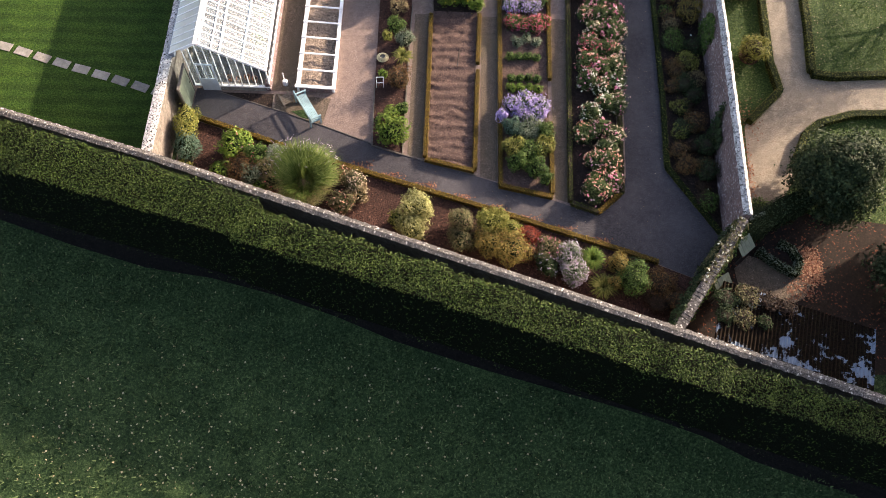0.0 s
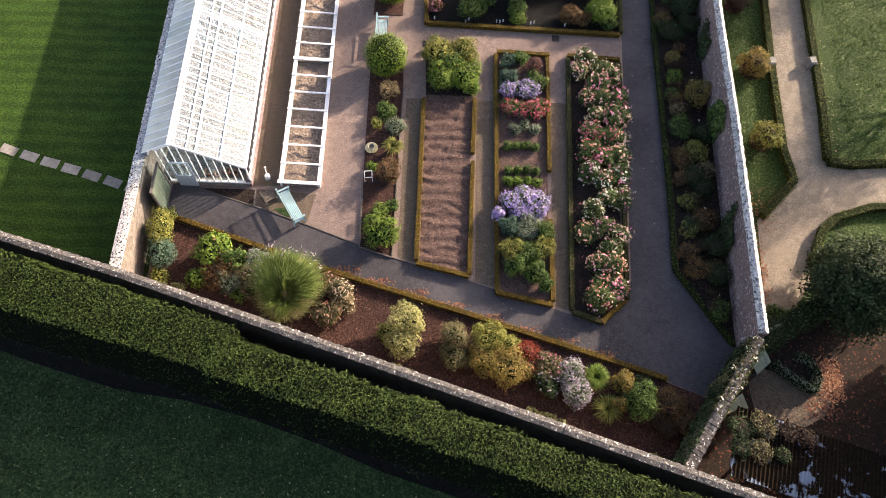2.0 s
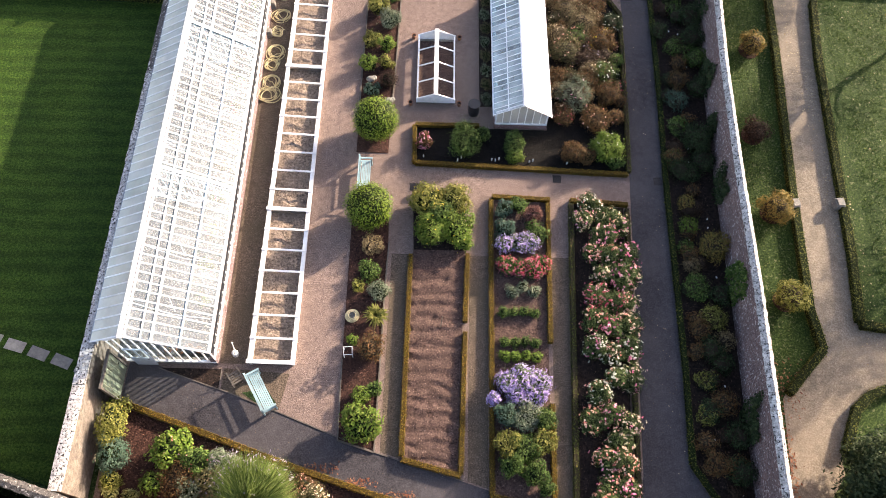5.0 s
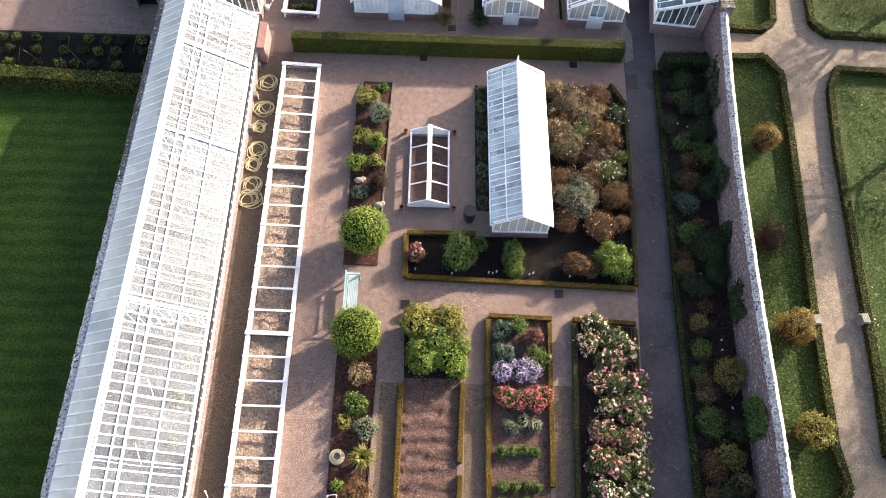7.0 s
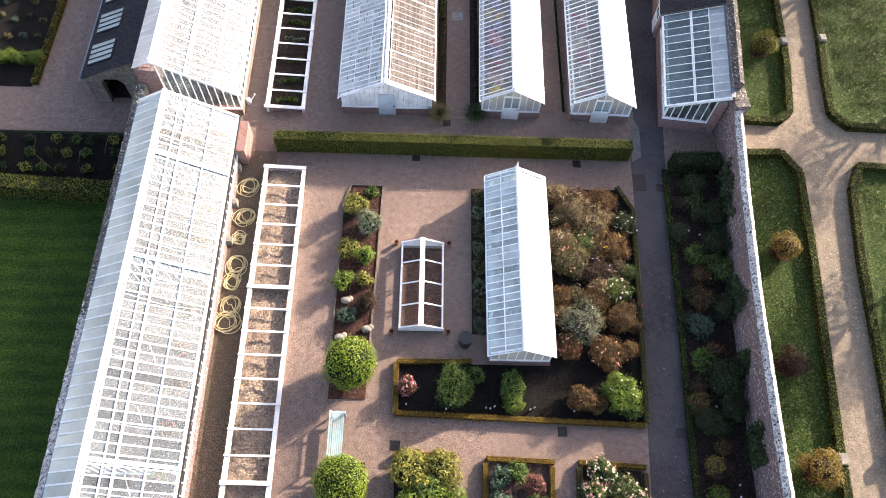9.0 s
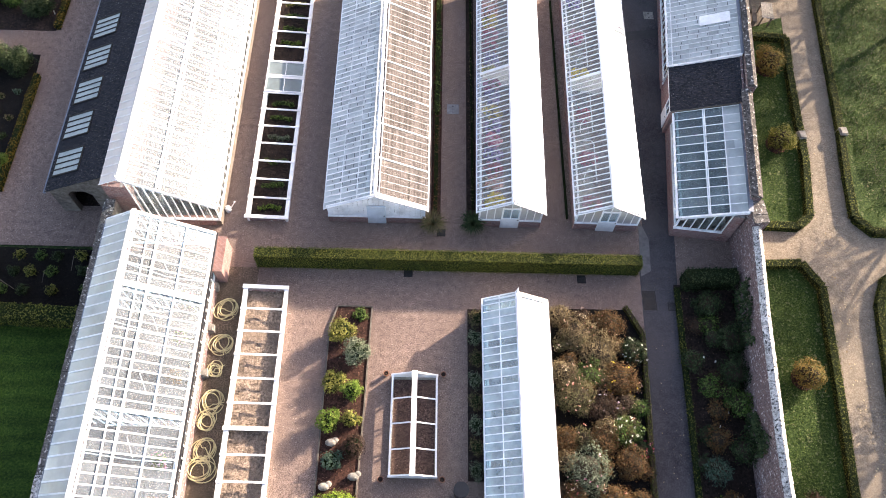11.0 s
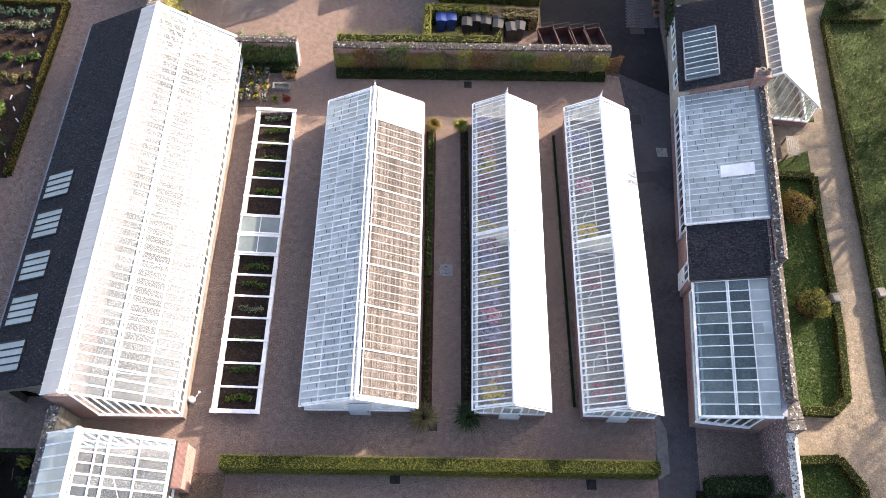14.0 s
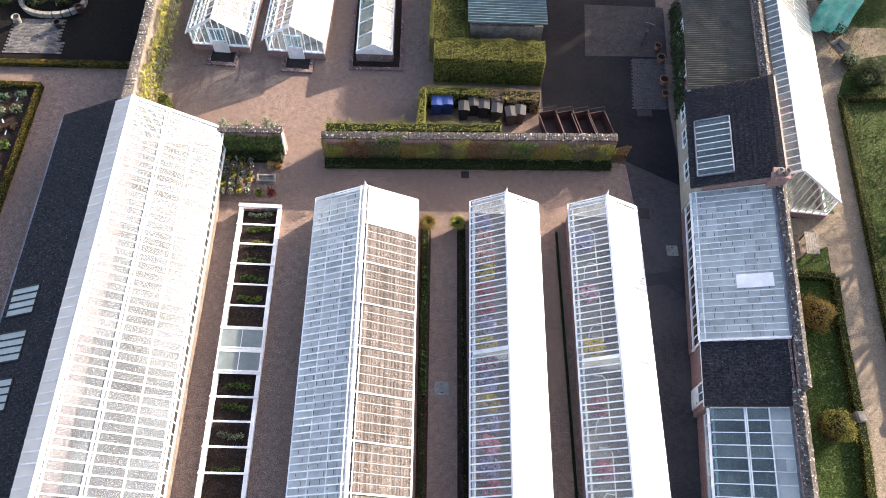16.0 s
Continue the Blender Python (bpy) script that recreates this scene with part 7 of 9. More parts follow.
def heap(rng, r, h, n, flat=1.0):
    """Lobes of an uneven plant of radius r and height h."""
    out = [(0, 0, h * 0.48, r * 0.72, r * 0.72, h * 0.50)]
    if n == 0:
        return [(0, 0, h * 0.5, r, r, h * 0.5)]
    m = int(n * 1.7)
    for i in range(m):
        a = 2.4 * i + rng.uniform(-0.4, 0.4)
        d = r * rng.uniform(0.30, 0.72)
        s = r * rng.uniform(0.22, 0.44)
        hz = h * rng.uniform(0.35, 0.86) * flat * (1.12 - 0.35 * d / r)
        out.append((d * math.cos(a), d * math.sin(a), hz, s, s, min(hz, s * rng.uniform(0.75, 1.15))))
    return out


def plant(name, x, y, r, h, mat, label, category="shrub", lobes=5, size=0.11, cover_=1.0, flower=None, fsize=0.09, fcount=0, group="", z=0.0, core=None, aspect=0.55, droop=0.0, ry=1.0, lump=0.18, spread=0.8, topflower=False):
    """A bush: stems, a dense inside, and leaves of its own; flowers where it has them."""
    SEED[0] += 1
    rng = np.random.default_rng(SEED[0])
    pr = random.Random(SEED[0])
    t = thing(name, x, y, z, 0, label, category, group)
    lb = heap(pr, r, h, lobes)
    size, fsize, fcount = size * 0.86, fsize * 0.8, int(fcount * 1.25)
    if ry != 1.0:
        lb = [(a, b * ry, c, d, e * ry, f) for a, b, c, d, e, f in lb]
    area = sum(4 * (a * b + b * c + a * c) / 3 * math.pi for *_, a, b, c in lb)
    n = int(min(8000, cover_ * 0.58 * area / (size * size * aspect * 0.5)))
    p, nr = lobes_points(rng, lb, n, lump, wild=0.38 if lobes else 0.08)
    part("foliage", quads("foliage", leaf_quads(rng, p, nr, size, aspect, spread, droop), mat), None, t)
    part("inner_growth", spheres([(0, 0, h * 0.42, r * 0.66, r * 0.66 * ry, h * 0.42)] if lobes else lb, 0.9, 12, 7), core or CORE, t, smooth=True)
    st = Mesh()
    for i in range(4):
        a = pr.uniform(0, 6.28)
        st.tube([(0.05 * math.cos(a), 0.05 * math.sin(a), -0.02), (0.25 * r * math.cos(a), 0.25 * r * math.sin(a) * ry, h * 0.35), (0.4 * r * math.cos(a), 0.4 * r * math.sin(a) * ry, h * 0.6)], [0.03, 0.022, 0.01], 5)
    part("stems", st, BARK, t)
    if flower:
        for k, (fm, share) in enumerate(flower if isinstance(flower, (list, tuple)) else ((flower, 1.0),)):
            q, qn = lobes_points(rng, lb, int(fcount * share * 2), lump, 0.97)
            if topflower:
                up = qn[:, 2] > 0.5
                q, qn = q[up], qn[up]
            q, qn = q[:int(fcount * share)], qn[:int(fcount * share)]
            q = q + qn * 0.03
            cl = [leaf_quads(rng, q + rng.normal(0, fsize * 0.22, q.shape), qn, fsize, 0.95, 0.5) for _ in range(3)]
            tagged(part("blossom", quads("blossom", np.concatenate(cl), fm), None, t), kind="stuff")
    return t


def blades(name, x, y, r, h, n, mat, label, z=0.0, category="grass clump", group="", width=0.03, spread=1.0, upright=0.35, tips=None):
    """A fountain of long arching blades."""
    SEED[0] += 1
    rng = np.random.default_rng(SEED[0])
    t = thing(name, x, y, z, 0, label, category, group)
    a = rng.uniform(0, 2 * np.pi, n)
    reach = r * spread * rng.uniform(0.15, 1.0, n) ** 0.7
    top = h * rng.uniform(0.75, 1.1, n)
    d = np.stack([np.cos(a), np.sin(a), 0 * a], 1)
    s = np.stack([-np.sin(a), np.cos(a), 0 * a], 1)
    base = d * (0.16 * r * rng.uniform(0, 1, n))[:, None]
    up = np.array([0, 0, 1.0])
    def at(f):
        return base + d * (reach * f ** 1.6)[:, None] + up * (top * (1 - (1 - f) ** 2) * (1 - 0.45 * (reach / (r + 1e-6)) * f ** 3 * (1 - upright)))[:, None]
    fs = (0.0, 0.3, 0.55, 0.78, 1.0)
    ws = (1.0, 1.0, 0.8, 0.55, 0.12)
    qs = []
    for (f0, w0), (f1, w1) in zip(zip(fs, ws), zip(fs[1:], ws[1:])):
        p, q = at(np.full(n, f0)), at(np.full(n, f1))
        qs.append(np.stack([p - s * width * w0, p + s * width * w0, q + s * width * w1, q - s * width * w1], 1))
    part("leaf_mass", quads("leaf_mass", np.concatenate(qs), mat), None, t)
    if tips is not None:
        k = rng.choice(n, min(n, 70), replace=False)
        p = at(np.full(n, 1.0))[k]
        part("plumes", quads("plumes", np.concatenate([leaf_quads(rng, p + rng.normal(0, 0.03, p.shape), np.tile(up, (len(k), 1)), 0.14, 0.35, 0.8) for _ in range(3)]), tips), None, t)
    return t


def pampas(x, y, r, h):
    """A great clump: green blades that arch out all round, a straw heart open to the south, a pinkish fringe of plumes."""
    rng = np.random.default_rng(77)
    t = thing("pampas_grass", x, y, 0.03, 0, "great arching clump of green pampas grass with a straw heart", "grass clump")
    up = np.array([0, 0, 1.0])

    def sheaf(n, r0, r1, h0, h1, width, mat, name, south=0.0, lean=1.0, near=0.25):
        a = rng.uniform(0, 2 * np.pi, n)
        a = a[rng.uniform(0, 1, n) > south * np.clip(-np.sin(a) * 2.4 - 0.5, 0, 1)]
        n = len(a)
        d = np.stack([np.cos(a), np.sin(a), 0 * a], 1)
        sw = np.stack([-np.sin(a), np.cos(a), 0 * a], 1)
        base = d * (r0 * rng.uniform(0.1, 1, n))[:, None]
        reach = (r1 - r0) * rng.uniform(near, 1.0, n) * (1 + 0.12 * np.sin(a * 3 + 1))
        top = h * rng.uniform(h0, h1, n) * (1 + 0.22 * np.sin(a))
        twist = rng.normal(0.12, 0.16, n)
        qs = []

        def at(f):
            return base + np.array([0.02, 0.5, 0]) * f ** 1.6 * lean + d * (reach * f ** 1.5)[:, None] + sw * (twist * reach * f ** 2)[:, None] + up * (top * (f * 2.1 - f ** 2 * 1.35))[:, None]
        fs, ws = (0.0, 0.28, 0.52, 0.76, 1.0), (1.0, 1.0, 0.85, 0.6, 0.12)
        for (f0, w0), (f1, w1) in zip(zip(fs, ws), zip(fs[1:], ws[1:])):
            p, q = at(f0), at(f1)
            qs.append(np.stack([p - sw * width * w0, p + sw * width * w0, q + sw * width * w1, q - sw * width * w1], 1))
        part(name, quads(name, np.concatenate(qs), mat), None, t)
        return at(1.0), a
    tip, a = sheaf(8500, r * 0.22, r, 0.8, 1.1, 0.011, L_PAMPAS, "leaf_mass", 0.8, near=-0.22)
    sheaf(2600, r * 0.42, r * 0.98, 0.42, 0.66, 0.010, L_PALEYELLOW, "lower_leaf_mass", near=0.4)
    sheaf(3200, r * 0.4, r * 0.75, 0.4, 0.75, 0.012, L_STRAW, "dry_heart", near=-0.9, lean=0.1)
    part("root_mound", spheres([(0, 0, 0.05, r * 0.5, r * 0.5, 0.5)], 1.0, 14, 8), CORE_BROWN, t, smooth=True)
    far = tip[np.sin(a) > 0.25]
    k = rng.choice(len(far), 260, replace=False)
    part("plumes", quads("plumes", np.concatenate([leaf_quads(rng, far[k] + rng.normal(0, 0.05, (260, 3)), np.tile(up, (260, 1)), 0.15, 0.25, 0.8) for _ in range(2)]), F_LILAC), None, t)


def hedge(name, pts, w, h, mat, label, size=0.07, dens=260, lumps=0.05, z=0.0, category="hedge", kind="", group="", core=None, batter=0.0, rough_top=0.0, w_end=None):
    """A clipped hedge along a line: a dense inside and a skin of leaves on its faces."""
    SEED[0] += 1
    rng = np.random.default_rng(SEED[0])
    t = thing(name, pts[0][0], pts[0][1], z, 0, label, category, group, kind)
    ox, oy = pts[0]
    P = [np.array((px - ox, py - oy)) for px, py in pts]
    seg = [np.linalg.norm(b - a) for a, b in zip(P, P[1:])]
    total = sum(seg)
    inner = Mesh()
    out, nor = [], []
    run = 0.0
    we = w_end or w
    for a, b, l in zip(P, P[1:], seg):
        d = (b - a) / l
        s = np.array((d[1], -d[0]))
        w0, w1 = w + (we - w) * run / total, w + (we - w) * (run + l) / total
        run += l
        k = 0.42
        c = [a + s * w0 * k, b + s * w1 * k, b - s * w1 * k, a - s * w0 * k]
        wide = [q + s * sg * batter for q, sg in zip(c, (1, 1, -1, -1))]
        inner.add([(*q, 0) for q in wide] + [(*q, h * 0.93) for q in c], ((0, 1, 5, 4), (1, 2, 6, 5), (2, 3, 7, 6), (3, 0, 4, 7), (4, 5, 6, 7)))
        for face in ("top", "left", "right"):
            area = l * ((w0 + w1) / 2 if face == "top" else h)
            # tall hedges: sparse side leaves let the shade-black inside show
            n = int(area * dens * (1.0 if h < 3.5 else 2.8 if face == "top" else 0.14))
            u = rng.uniform(0, 1, n)
            ww = w0 + (w1 - w0) * u
            v = rng.uniform(-0.5, 0.5, n) if face == "top" else rng.uniform(0, 1, n)
            along = a + np.outer(u * l, d)
            g = along[:, 0] + along[:, 1] * 0.7
            wob = lumps * (np.sin(g * 2.3) + 0.7 * np.sin(g * 5.1 + 1) + 0.5 * np.sin(g * 9.7 + 2))
            if face == "top":
                xy = along + s * (v * ww)[:, None]
                zz = h + wob * 0.7 + lumps * 0.6 * np.sin(v * 9 + g * 3) + rng.normal(0, 0.015 + rough_top, n) - np.maximum(0, np.abs(v) - 0.4) * 0.6 * min(1, w)
                nn = np.tile((0, 0, 1.0), (n, 1))
            else:
                sg = 1 if face == "right" else -1
                zz = v * h
                off = ww * 0.5 + wob * 0.6 + batter * (1 - v) - np.maximum(0, v - 0.92) * 0.8 * min(1, w) + rng.normal(0, 0.015, n)
                xy = along + sg * s * off[:, None]
                nn = np.tile((sg * s[0], sg * s[1], 0.25), (n, 1))
            out.append(np.column_stack([xy, np.maximum(zz, 0.01)])), nor.append(nn)
    for q, sgn, d, ww in ((P[0], -1, (P[1] - P[0]) / seg[0], w), (P[-1], 1, (P[-1] - P[-2]) / seg[-1], we)):
        n = int(ww * h * dens)
        s = np.array((d[1], -d[0]))
        xy = q + np.outer(rng.uniform(-0.5, 0.5, n) * ww, s) + sgn * d * 0.03
        out.append(np.column_stack([xy, rng.uniform(0, h, n)])), nor.append(np.tile((sgn * d[0], sgn * d[1], 0.2), (n, 1)))
    p, nn = np.concatenate(out), np.concatenate(nor)
    part("foliage", quads("foliage", leaf_quads(rng, p, nn, size, 0.36 if h > 3.5 else 0.6, 1.0 if h > 3.5 else 0.6), mat), None, t)
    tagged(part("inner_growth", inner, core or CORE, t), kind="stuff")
    return t


def climber(name, a, b, z0, z1, mat, label, n=900, size=0.11, out=0.10, z=0.0, seed=1, ragged=0.5, side=1, flower=None):
    """Leaves over a wall's face from a to b; they stand off it by up to out."""
    rng = np.random.default_rng(SEED[0] * 7 + seed)
    SEED[0] += 1
    t = thing(name, a[0], a[1], z, 0, label, "climbing plant")
    d = np.array((b[0] - a[0], b[1] - a[1]))
    l = np.linalg.norm(d)
    d = d / l
    s = np.array((d[1], -d[0])) * side
    u = rng.uniform(0, 1, n)
    top = z1 - (z1 - z0) * ragged * (0.5 + 0.5 * np.sin(u * l * 2.1 + seed) * np.cos(u * l * 0.9 + 2 * seed))
    v = rng.uniform(0, 1, n) ** 0.8
    thick = out * (0.3 + 0.7 * np.abs(np.sin(u * l * 3.3 + seed) * np.sin(v * 4 + seed)))
    p = np.column_stack([np.outer(u * l, d) + s * (thick * rng.uniform(0.3, 1.1, n))[:, None], z0 + (top - z0) * v])
    nn = np.tile((s[0], s[1], 0.5), (n, 1))
    part("foliage", quads("foliage", leaf_quads(rng, p, nn, size, 0.7, 0.9), mat), None, t)
    st = Mesh()
    for i in range(max(2, int(l / 0.8))):
        q = d * (l * (i + 0.5) / max(2, int(l / 0.8)))
        st.tube([(q[0] + s[0] * 0.03, q[1] + s[1] * 0.03, 0), (q[0] + s[0] * 0.03 + d[0] * 0.1, q[1] + s[1] * 0.03 + d[1] * 0.1, (z0 + z1) / 2), (q[0] + s[0] * 0.03 - d[0] * 0.1, q[1] + s[1] * 0.03 - d[1] * 0.1, z1 * 0.85)], [0.02, 0.014, 0.006], 5)
    part("stems", st, BARK, t)
    return t


def row(name, x0, x1, y, z, n, r, h, mat, label, size=0.06, group="vegetable rows", sx=1.0):
    """A row of small plants."""
    for i in range(n):
        xx = x0 + (x1 - x0) * (i + 0.5) / n
        plant(name, xx, y + 0.06 * math.sin(i * 5.1 + y), r * (0.85 + 0.3 * ((i * 7) % 5) / 5), h, mat, label, "plant", 3, size, 0.9, group=group, z=z)


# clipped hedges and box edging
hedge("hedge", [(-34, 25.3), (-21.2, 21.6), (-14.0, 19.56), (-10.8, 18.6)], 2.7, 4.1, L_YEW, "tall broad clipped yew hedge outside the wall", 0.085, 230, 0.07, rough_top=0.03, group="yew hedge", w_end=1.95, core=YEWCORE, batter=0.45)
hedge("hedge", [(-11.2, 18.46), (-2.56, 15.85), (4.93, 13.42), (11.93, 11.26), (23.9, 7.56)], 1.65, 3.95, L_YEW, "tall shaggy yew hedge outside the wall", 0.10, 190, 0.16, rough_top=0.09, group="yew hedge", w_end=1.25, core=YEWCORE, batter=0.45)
hedge("hedge", [(-9.95, 51.55), (7.55, 51.5)], 0.55, 1.15, L_BOXGREEN, "straight clipped box hedge across the yard", 0.045, 800, 0.015, group="box hedges")
hedge("hedge", [(9.55, 50.85), (11.9, 50.95)], 0.75, 1.05, L_DARK, "dark clipped hedge at the end of the shaded border", 0.08, 260, 0.03)
hedge("hedge", [(-34, 49.25), (-17.2, 48.45)], 0.75, 0.95, L_BOXGREEN, "olive clipped hedge along the vegetable border", 0.07, 300, 0.03)
hedge("hedge", [(-1.5, 78.3), (4.25, 78.2)], 1.5, 2.0, L_YELLOW, "high thick clipped hedge in the yard", 0.065, 460, 0.08)
hedge("hedge", [(-0.75, 79.0), (-0.6, 86)], 2.0, 2.0, L_YELLOW, "high thick hedge beside the shed", 0.065, 420, 0.08)
hedge("hedge", [(-2.15, 73.7), (-2.1, 76.2)], 0.35, 1.3, L_YELLOW, "narrow yellow-green hedge screening the bins", 0.08, 300, 0.03)
hedge("hedge", [(-1.9, 76.15), (1.2, 76.1)], 0.5, 1.2, L_YELLOW, "yellow-green hedge screening the bins", 0.08, 300, 0.04)
hedge("hedge", [(1.2, 76.1), (4.0, 75.95)], 0.7, 1.1, L_STRAW, "straw-coloured hedge screening the bins", 0.09, 260, 0.08)
BOXES = (
    ((-3.72, 24.25), (-3.62, 33.3)), ((-3.7, 24.1), (-1.32, 23.5)), ((-1.3, 23.6), (-1.12, 29.6)), ((-1.12, 30.1), (-1.0, 33.4)),
    ((0.2, 36.5), (2.95, 36.4)), ((0.12, 36.3), (-0.05, 22.8)), ((2.85, 36.2), (2.62, 29.2)), ((2.55, 26.5), (2.45, 22.4)), ((-0.1, 22.75), (2.45, 22.2)),
    ((3.95, 36.4), (6.7, 36.25)), ((3.95, 36.2), (3.3, 22.0)), ((6.65, 36.0), (5.85, 22.6)), ((3.35, 21.9), (4.6, 21.45)), ((4.6, 21.45), (5.75, 22.5)),
    ((-3.6, 40.55), (-0.4, 40.6)), ((-3.65, 40.5), (-3.6, 38.3)), ((-3.55, 38.3), (6.85, 37.95)), ((6.95, 38.1), (7.12, 41.0)), ((7.12, 41.0), (7.45, 48.3)), ((7.45, 48.3), (6.8, 49.6)),
    ((-3.6, 36.6), (-1.15, 36.6)),
)
for i, (a, b) in enumerate(BOXES):
    green = i in (10, 11, 12, 17, 18, 19)
    hedge("box_edging", [a, b], 0.21, 0.26, L_BOXGREEN if green else L_BOX, "low olive-green box edging round a bed" if green else "low bronzed golden box edging round a bed", 0.045, 640, 0.012, group="box edging", core=CORE_BROWN if green else CORE_GOLD)
hedge("box_edging", [(-15.3, 26.2), (-7.9, 23.68), (-1.2, 21.63), (5.2, 19.6), (7.2, 18.93)], 0.24, 0.26, L_BOX, "low bronzed box edging along the front path", 0.045, 600, 0.015, group="box edging", core=CORE_GOLD)
hedge("box_edging", [(9.3, 50.6), (9.0, 42.5), (8.73, 37.7), (8.43, 27.9), (8.2, 24.1), (10.35, 20.55)], 0.24, 0.24, L_BOXGREEN, "low dark box edging along the shaded border", 0.05, 300, 0.015, group="box edging")
for pts in ([(13.0, 27.3), (14.95, 29.3), (14.75, 31.2), (15.15, 37.2), (15.98, 46), (16.35, 51.0), (15.6, 52.2), (13.3, 52.1)], [(16.95, 30.7), (17.35, 34), (17.9, 41), (18.3, 46), (18.85, 50.1), (19.5, 51.5), (30, 51.0)],
            [(16.95, 30.55), (18.0, 30.4), (30, 31.4)], [(13.4, 54.3), (15.9, 54.2), (16.6, 54.8), (17.1, 58), (17.5, 64), (17.8, 66.4), (15.0, 66.6)], [(30, 53.6), (19.6, 54.0), (18.85, 54.8), (19.05, 57.2), (19.4, 60), (20.3, 70), (20.7, 74.5), (20.98, 77.4), (24.5, 77.6)],
            [(26, 28.3), (18.5, 27.95), (16.6, 27.3), (15.8, 26.6), (14.95, 24.8)], [(10.95, 20.5), (11.6, 27.0)], [(-22.7, 55), (-22.6, 62)], [(-22.4, 65.3), (-22.2, 76.7), (-34, 76.9)], [(-34, 78.2), (-17.2, 78.2)]):
    east = pts[0][0] > 9
    hedge("box_edging", pts, 0.40 if east else 0.30, 0.38 if east else 0.32, L_BOXGREEN if east else L_BOX, "low clipped box edging beside a path", 0.06, 300, 0.02, z=LOW if east else 0.0, group="box edging")

# front border, west to east
plant("shrub", -15.2, 25.2, 0.58, 1.9, L_YELLOW, "tall yellow-green wall shrub with pale leaves", lobes=9, size=0.12, ry=2.0)
plant("shrub", -15.1, 24.0, 0.62, 1.58, L_BLUE, "grey-green wall shrub at the wall's foot", lobes=6, size=0.11, ry=1.5)
plant("shrub", -15.1, 23.1, 0.50, 0.63, L_YELLOW, "low yellow-green shrub at the wall's foot", lobes=5)
plant("shrub", -15.0, 22.6, 0.35, 0.47, L_PALEYELLOW, "small pale yellow plant at the wall's foot", lobes=4)
plant("shrub", -12.9, 24.3, 0.84, 1.31, L_BRIGHT, "fresh green broad-leaved shrub with orange buds", lobes=6, size=0.16, flower=F_PEACH, fcount=10, fsize=0.08)
plant("shrub", -12.55, 24.75, 0.52, 1.05, L_BRIGHT, "fresh green broad-leaved shrub in the mulch", lobes=4, size=0.16)
plant("shrub", -13.5, 23.0, 0.58, 0.73, L_BRIGHT, "low fresh green leafy shrub", lobes=4, size=0.15)
plant("shrub", -12.45, 23.25, 0.93, 0.79, L_RUSSET, "thin russet shrub with bare red stems", lobes=7, size=0.09, cover_=0.55, core=CORE_BROWN)
plant("shrub", -11.75, 23.85, 0.70, 1.05, L_MID, "green shrub among reddish seed heads", lobes=6, flower=F_RED, fcount=14, fsize=0.05)
plant("shrub", -11.95, 22.75, 0.64, 0.79, L_GREY, "grey-green shrub with reddish stems", lobes=6, flower=F_RED, fcount=16, fsize=0.05)
plant("shrub", -11.2, 23.1, 0.75, 1.00, L_OLIVE, "olive-brown shrub with dry flower heads", lobes=7, flower=F_LILAC, fcount=40, fsize=0.05)
plant("shrub", -10.75, 23.7, 0.72, 1.05, L_GREY, "pale grey-green shrub with dry flower heads", lobes=7, size=0.08, flower=F_LILAC, fcount=60, fsize=0.05)
plant("shrub", -10.95, 22.4, 0.58, 0.84, L_OLIVE, "dull olive shrub with crimson flowers", lobes=6, flower=F_RED, fcount=18, fsize=0.06)
plant("shrub", -11.5, 22.3, 0.46, 0.53, L_BRIGHT, "low fresh green plant in the mulch", lobes=4)
pampas(-9.3, 22.0, 1.85, 1.85)
plant("shrub", -7.5, 23.0, 0.49, 0.58, L_RUSSET, "low russet plant with pink flowers", lobes=5, flower=F_PEACH, fcount=40, fsize=0.06)
plant("shrub", -7.05, 22.45, 0.70, 1.16, L_OLIVE, "pinkish shrub with pale dry flower heads", lobes=7, flower=F_CREAM, fcount=150, fsize=0.06)
plant("shrub", -6.75, 21.9, 0.52, 0.95, L_STRAW, "straw-coloured shrub with seed heads", lobes=6, flower=F_CREAM, fcount=60, fsize=0.05)
plant("shrub", -7.5, 21.35, 0.64, 1.00, L_OLIVE, "pale shrub with pinkish flower heads", lobes=6, flower=F_PEACH, fcount=90, fsize=0.06)
plant("shrub", -4.05, 21.1, 0.84, 1.68, L_PALEYELLOW, "tall pale yellow variegated shrub", lobes=8, size=0.10)
plant("shrub", -4.25, 20.1, 0.79, 1.26, L_PALEYELLOW, "pale yellow variegated shrub in the mulch", lobes=8, size=0.10)
plant("shrub", -4.95, 20.6, 0.58, 0.89, L_YELLOW, "loose yellow-green shrub in the mulch", lobes=5, cover_=0.6)
plant("shrub", -1.95, 20.4, 0.77, 1.47, L_OLIVE, "upright olive-green shrub with reddish tips", lobes=7, size=0.09)
plant("shrub", -1.95, 19.6, 0.70, 1.16, L_OLIVE, "upright olive-green shrub with reddish tips", lobes=7, size=0.09)
plant("shrub", -0.45, 20.35, 0.90, 1.47, L_YELLOW, "olive and gold dense shrub", lobes=8, size=0.09)
plant("shrub", -0.55, 19.4, 0.87, 1.26, L_AUTUMN, "gold-leaved dense shrub in the mulch", lobes=8, size=0.09)
plant("shrub", 0.35, 19.2, 0.99, 1.37, L_AUTUMN, "autumn gold and orange shrub", lobes=9, size=0.09, flower=F_LEAFRED, fcount=60, fsize=0.08)
plant("shrub", 0.3, 20.1, 0.64, 1.26, L_YELLOW, "yellow-green dense shrub in the mulch", lobes=6, size=0.09)
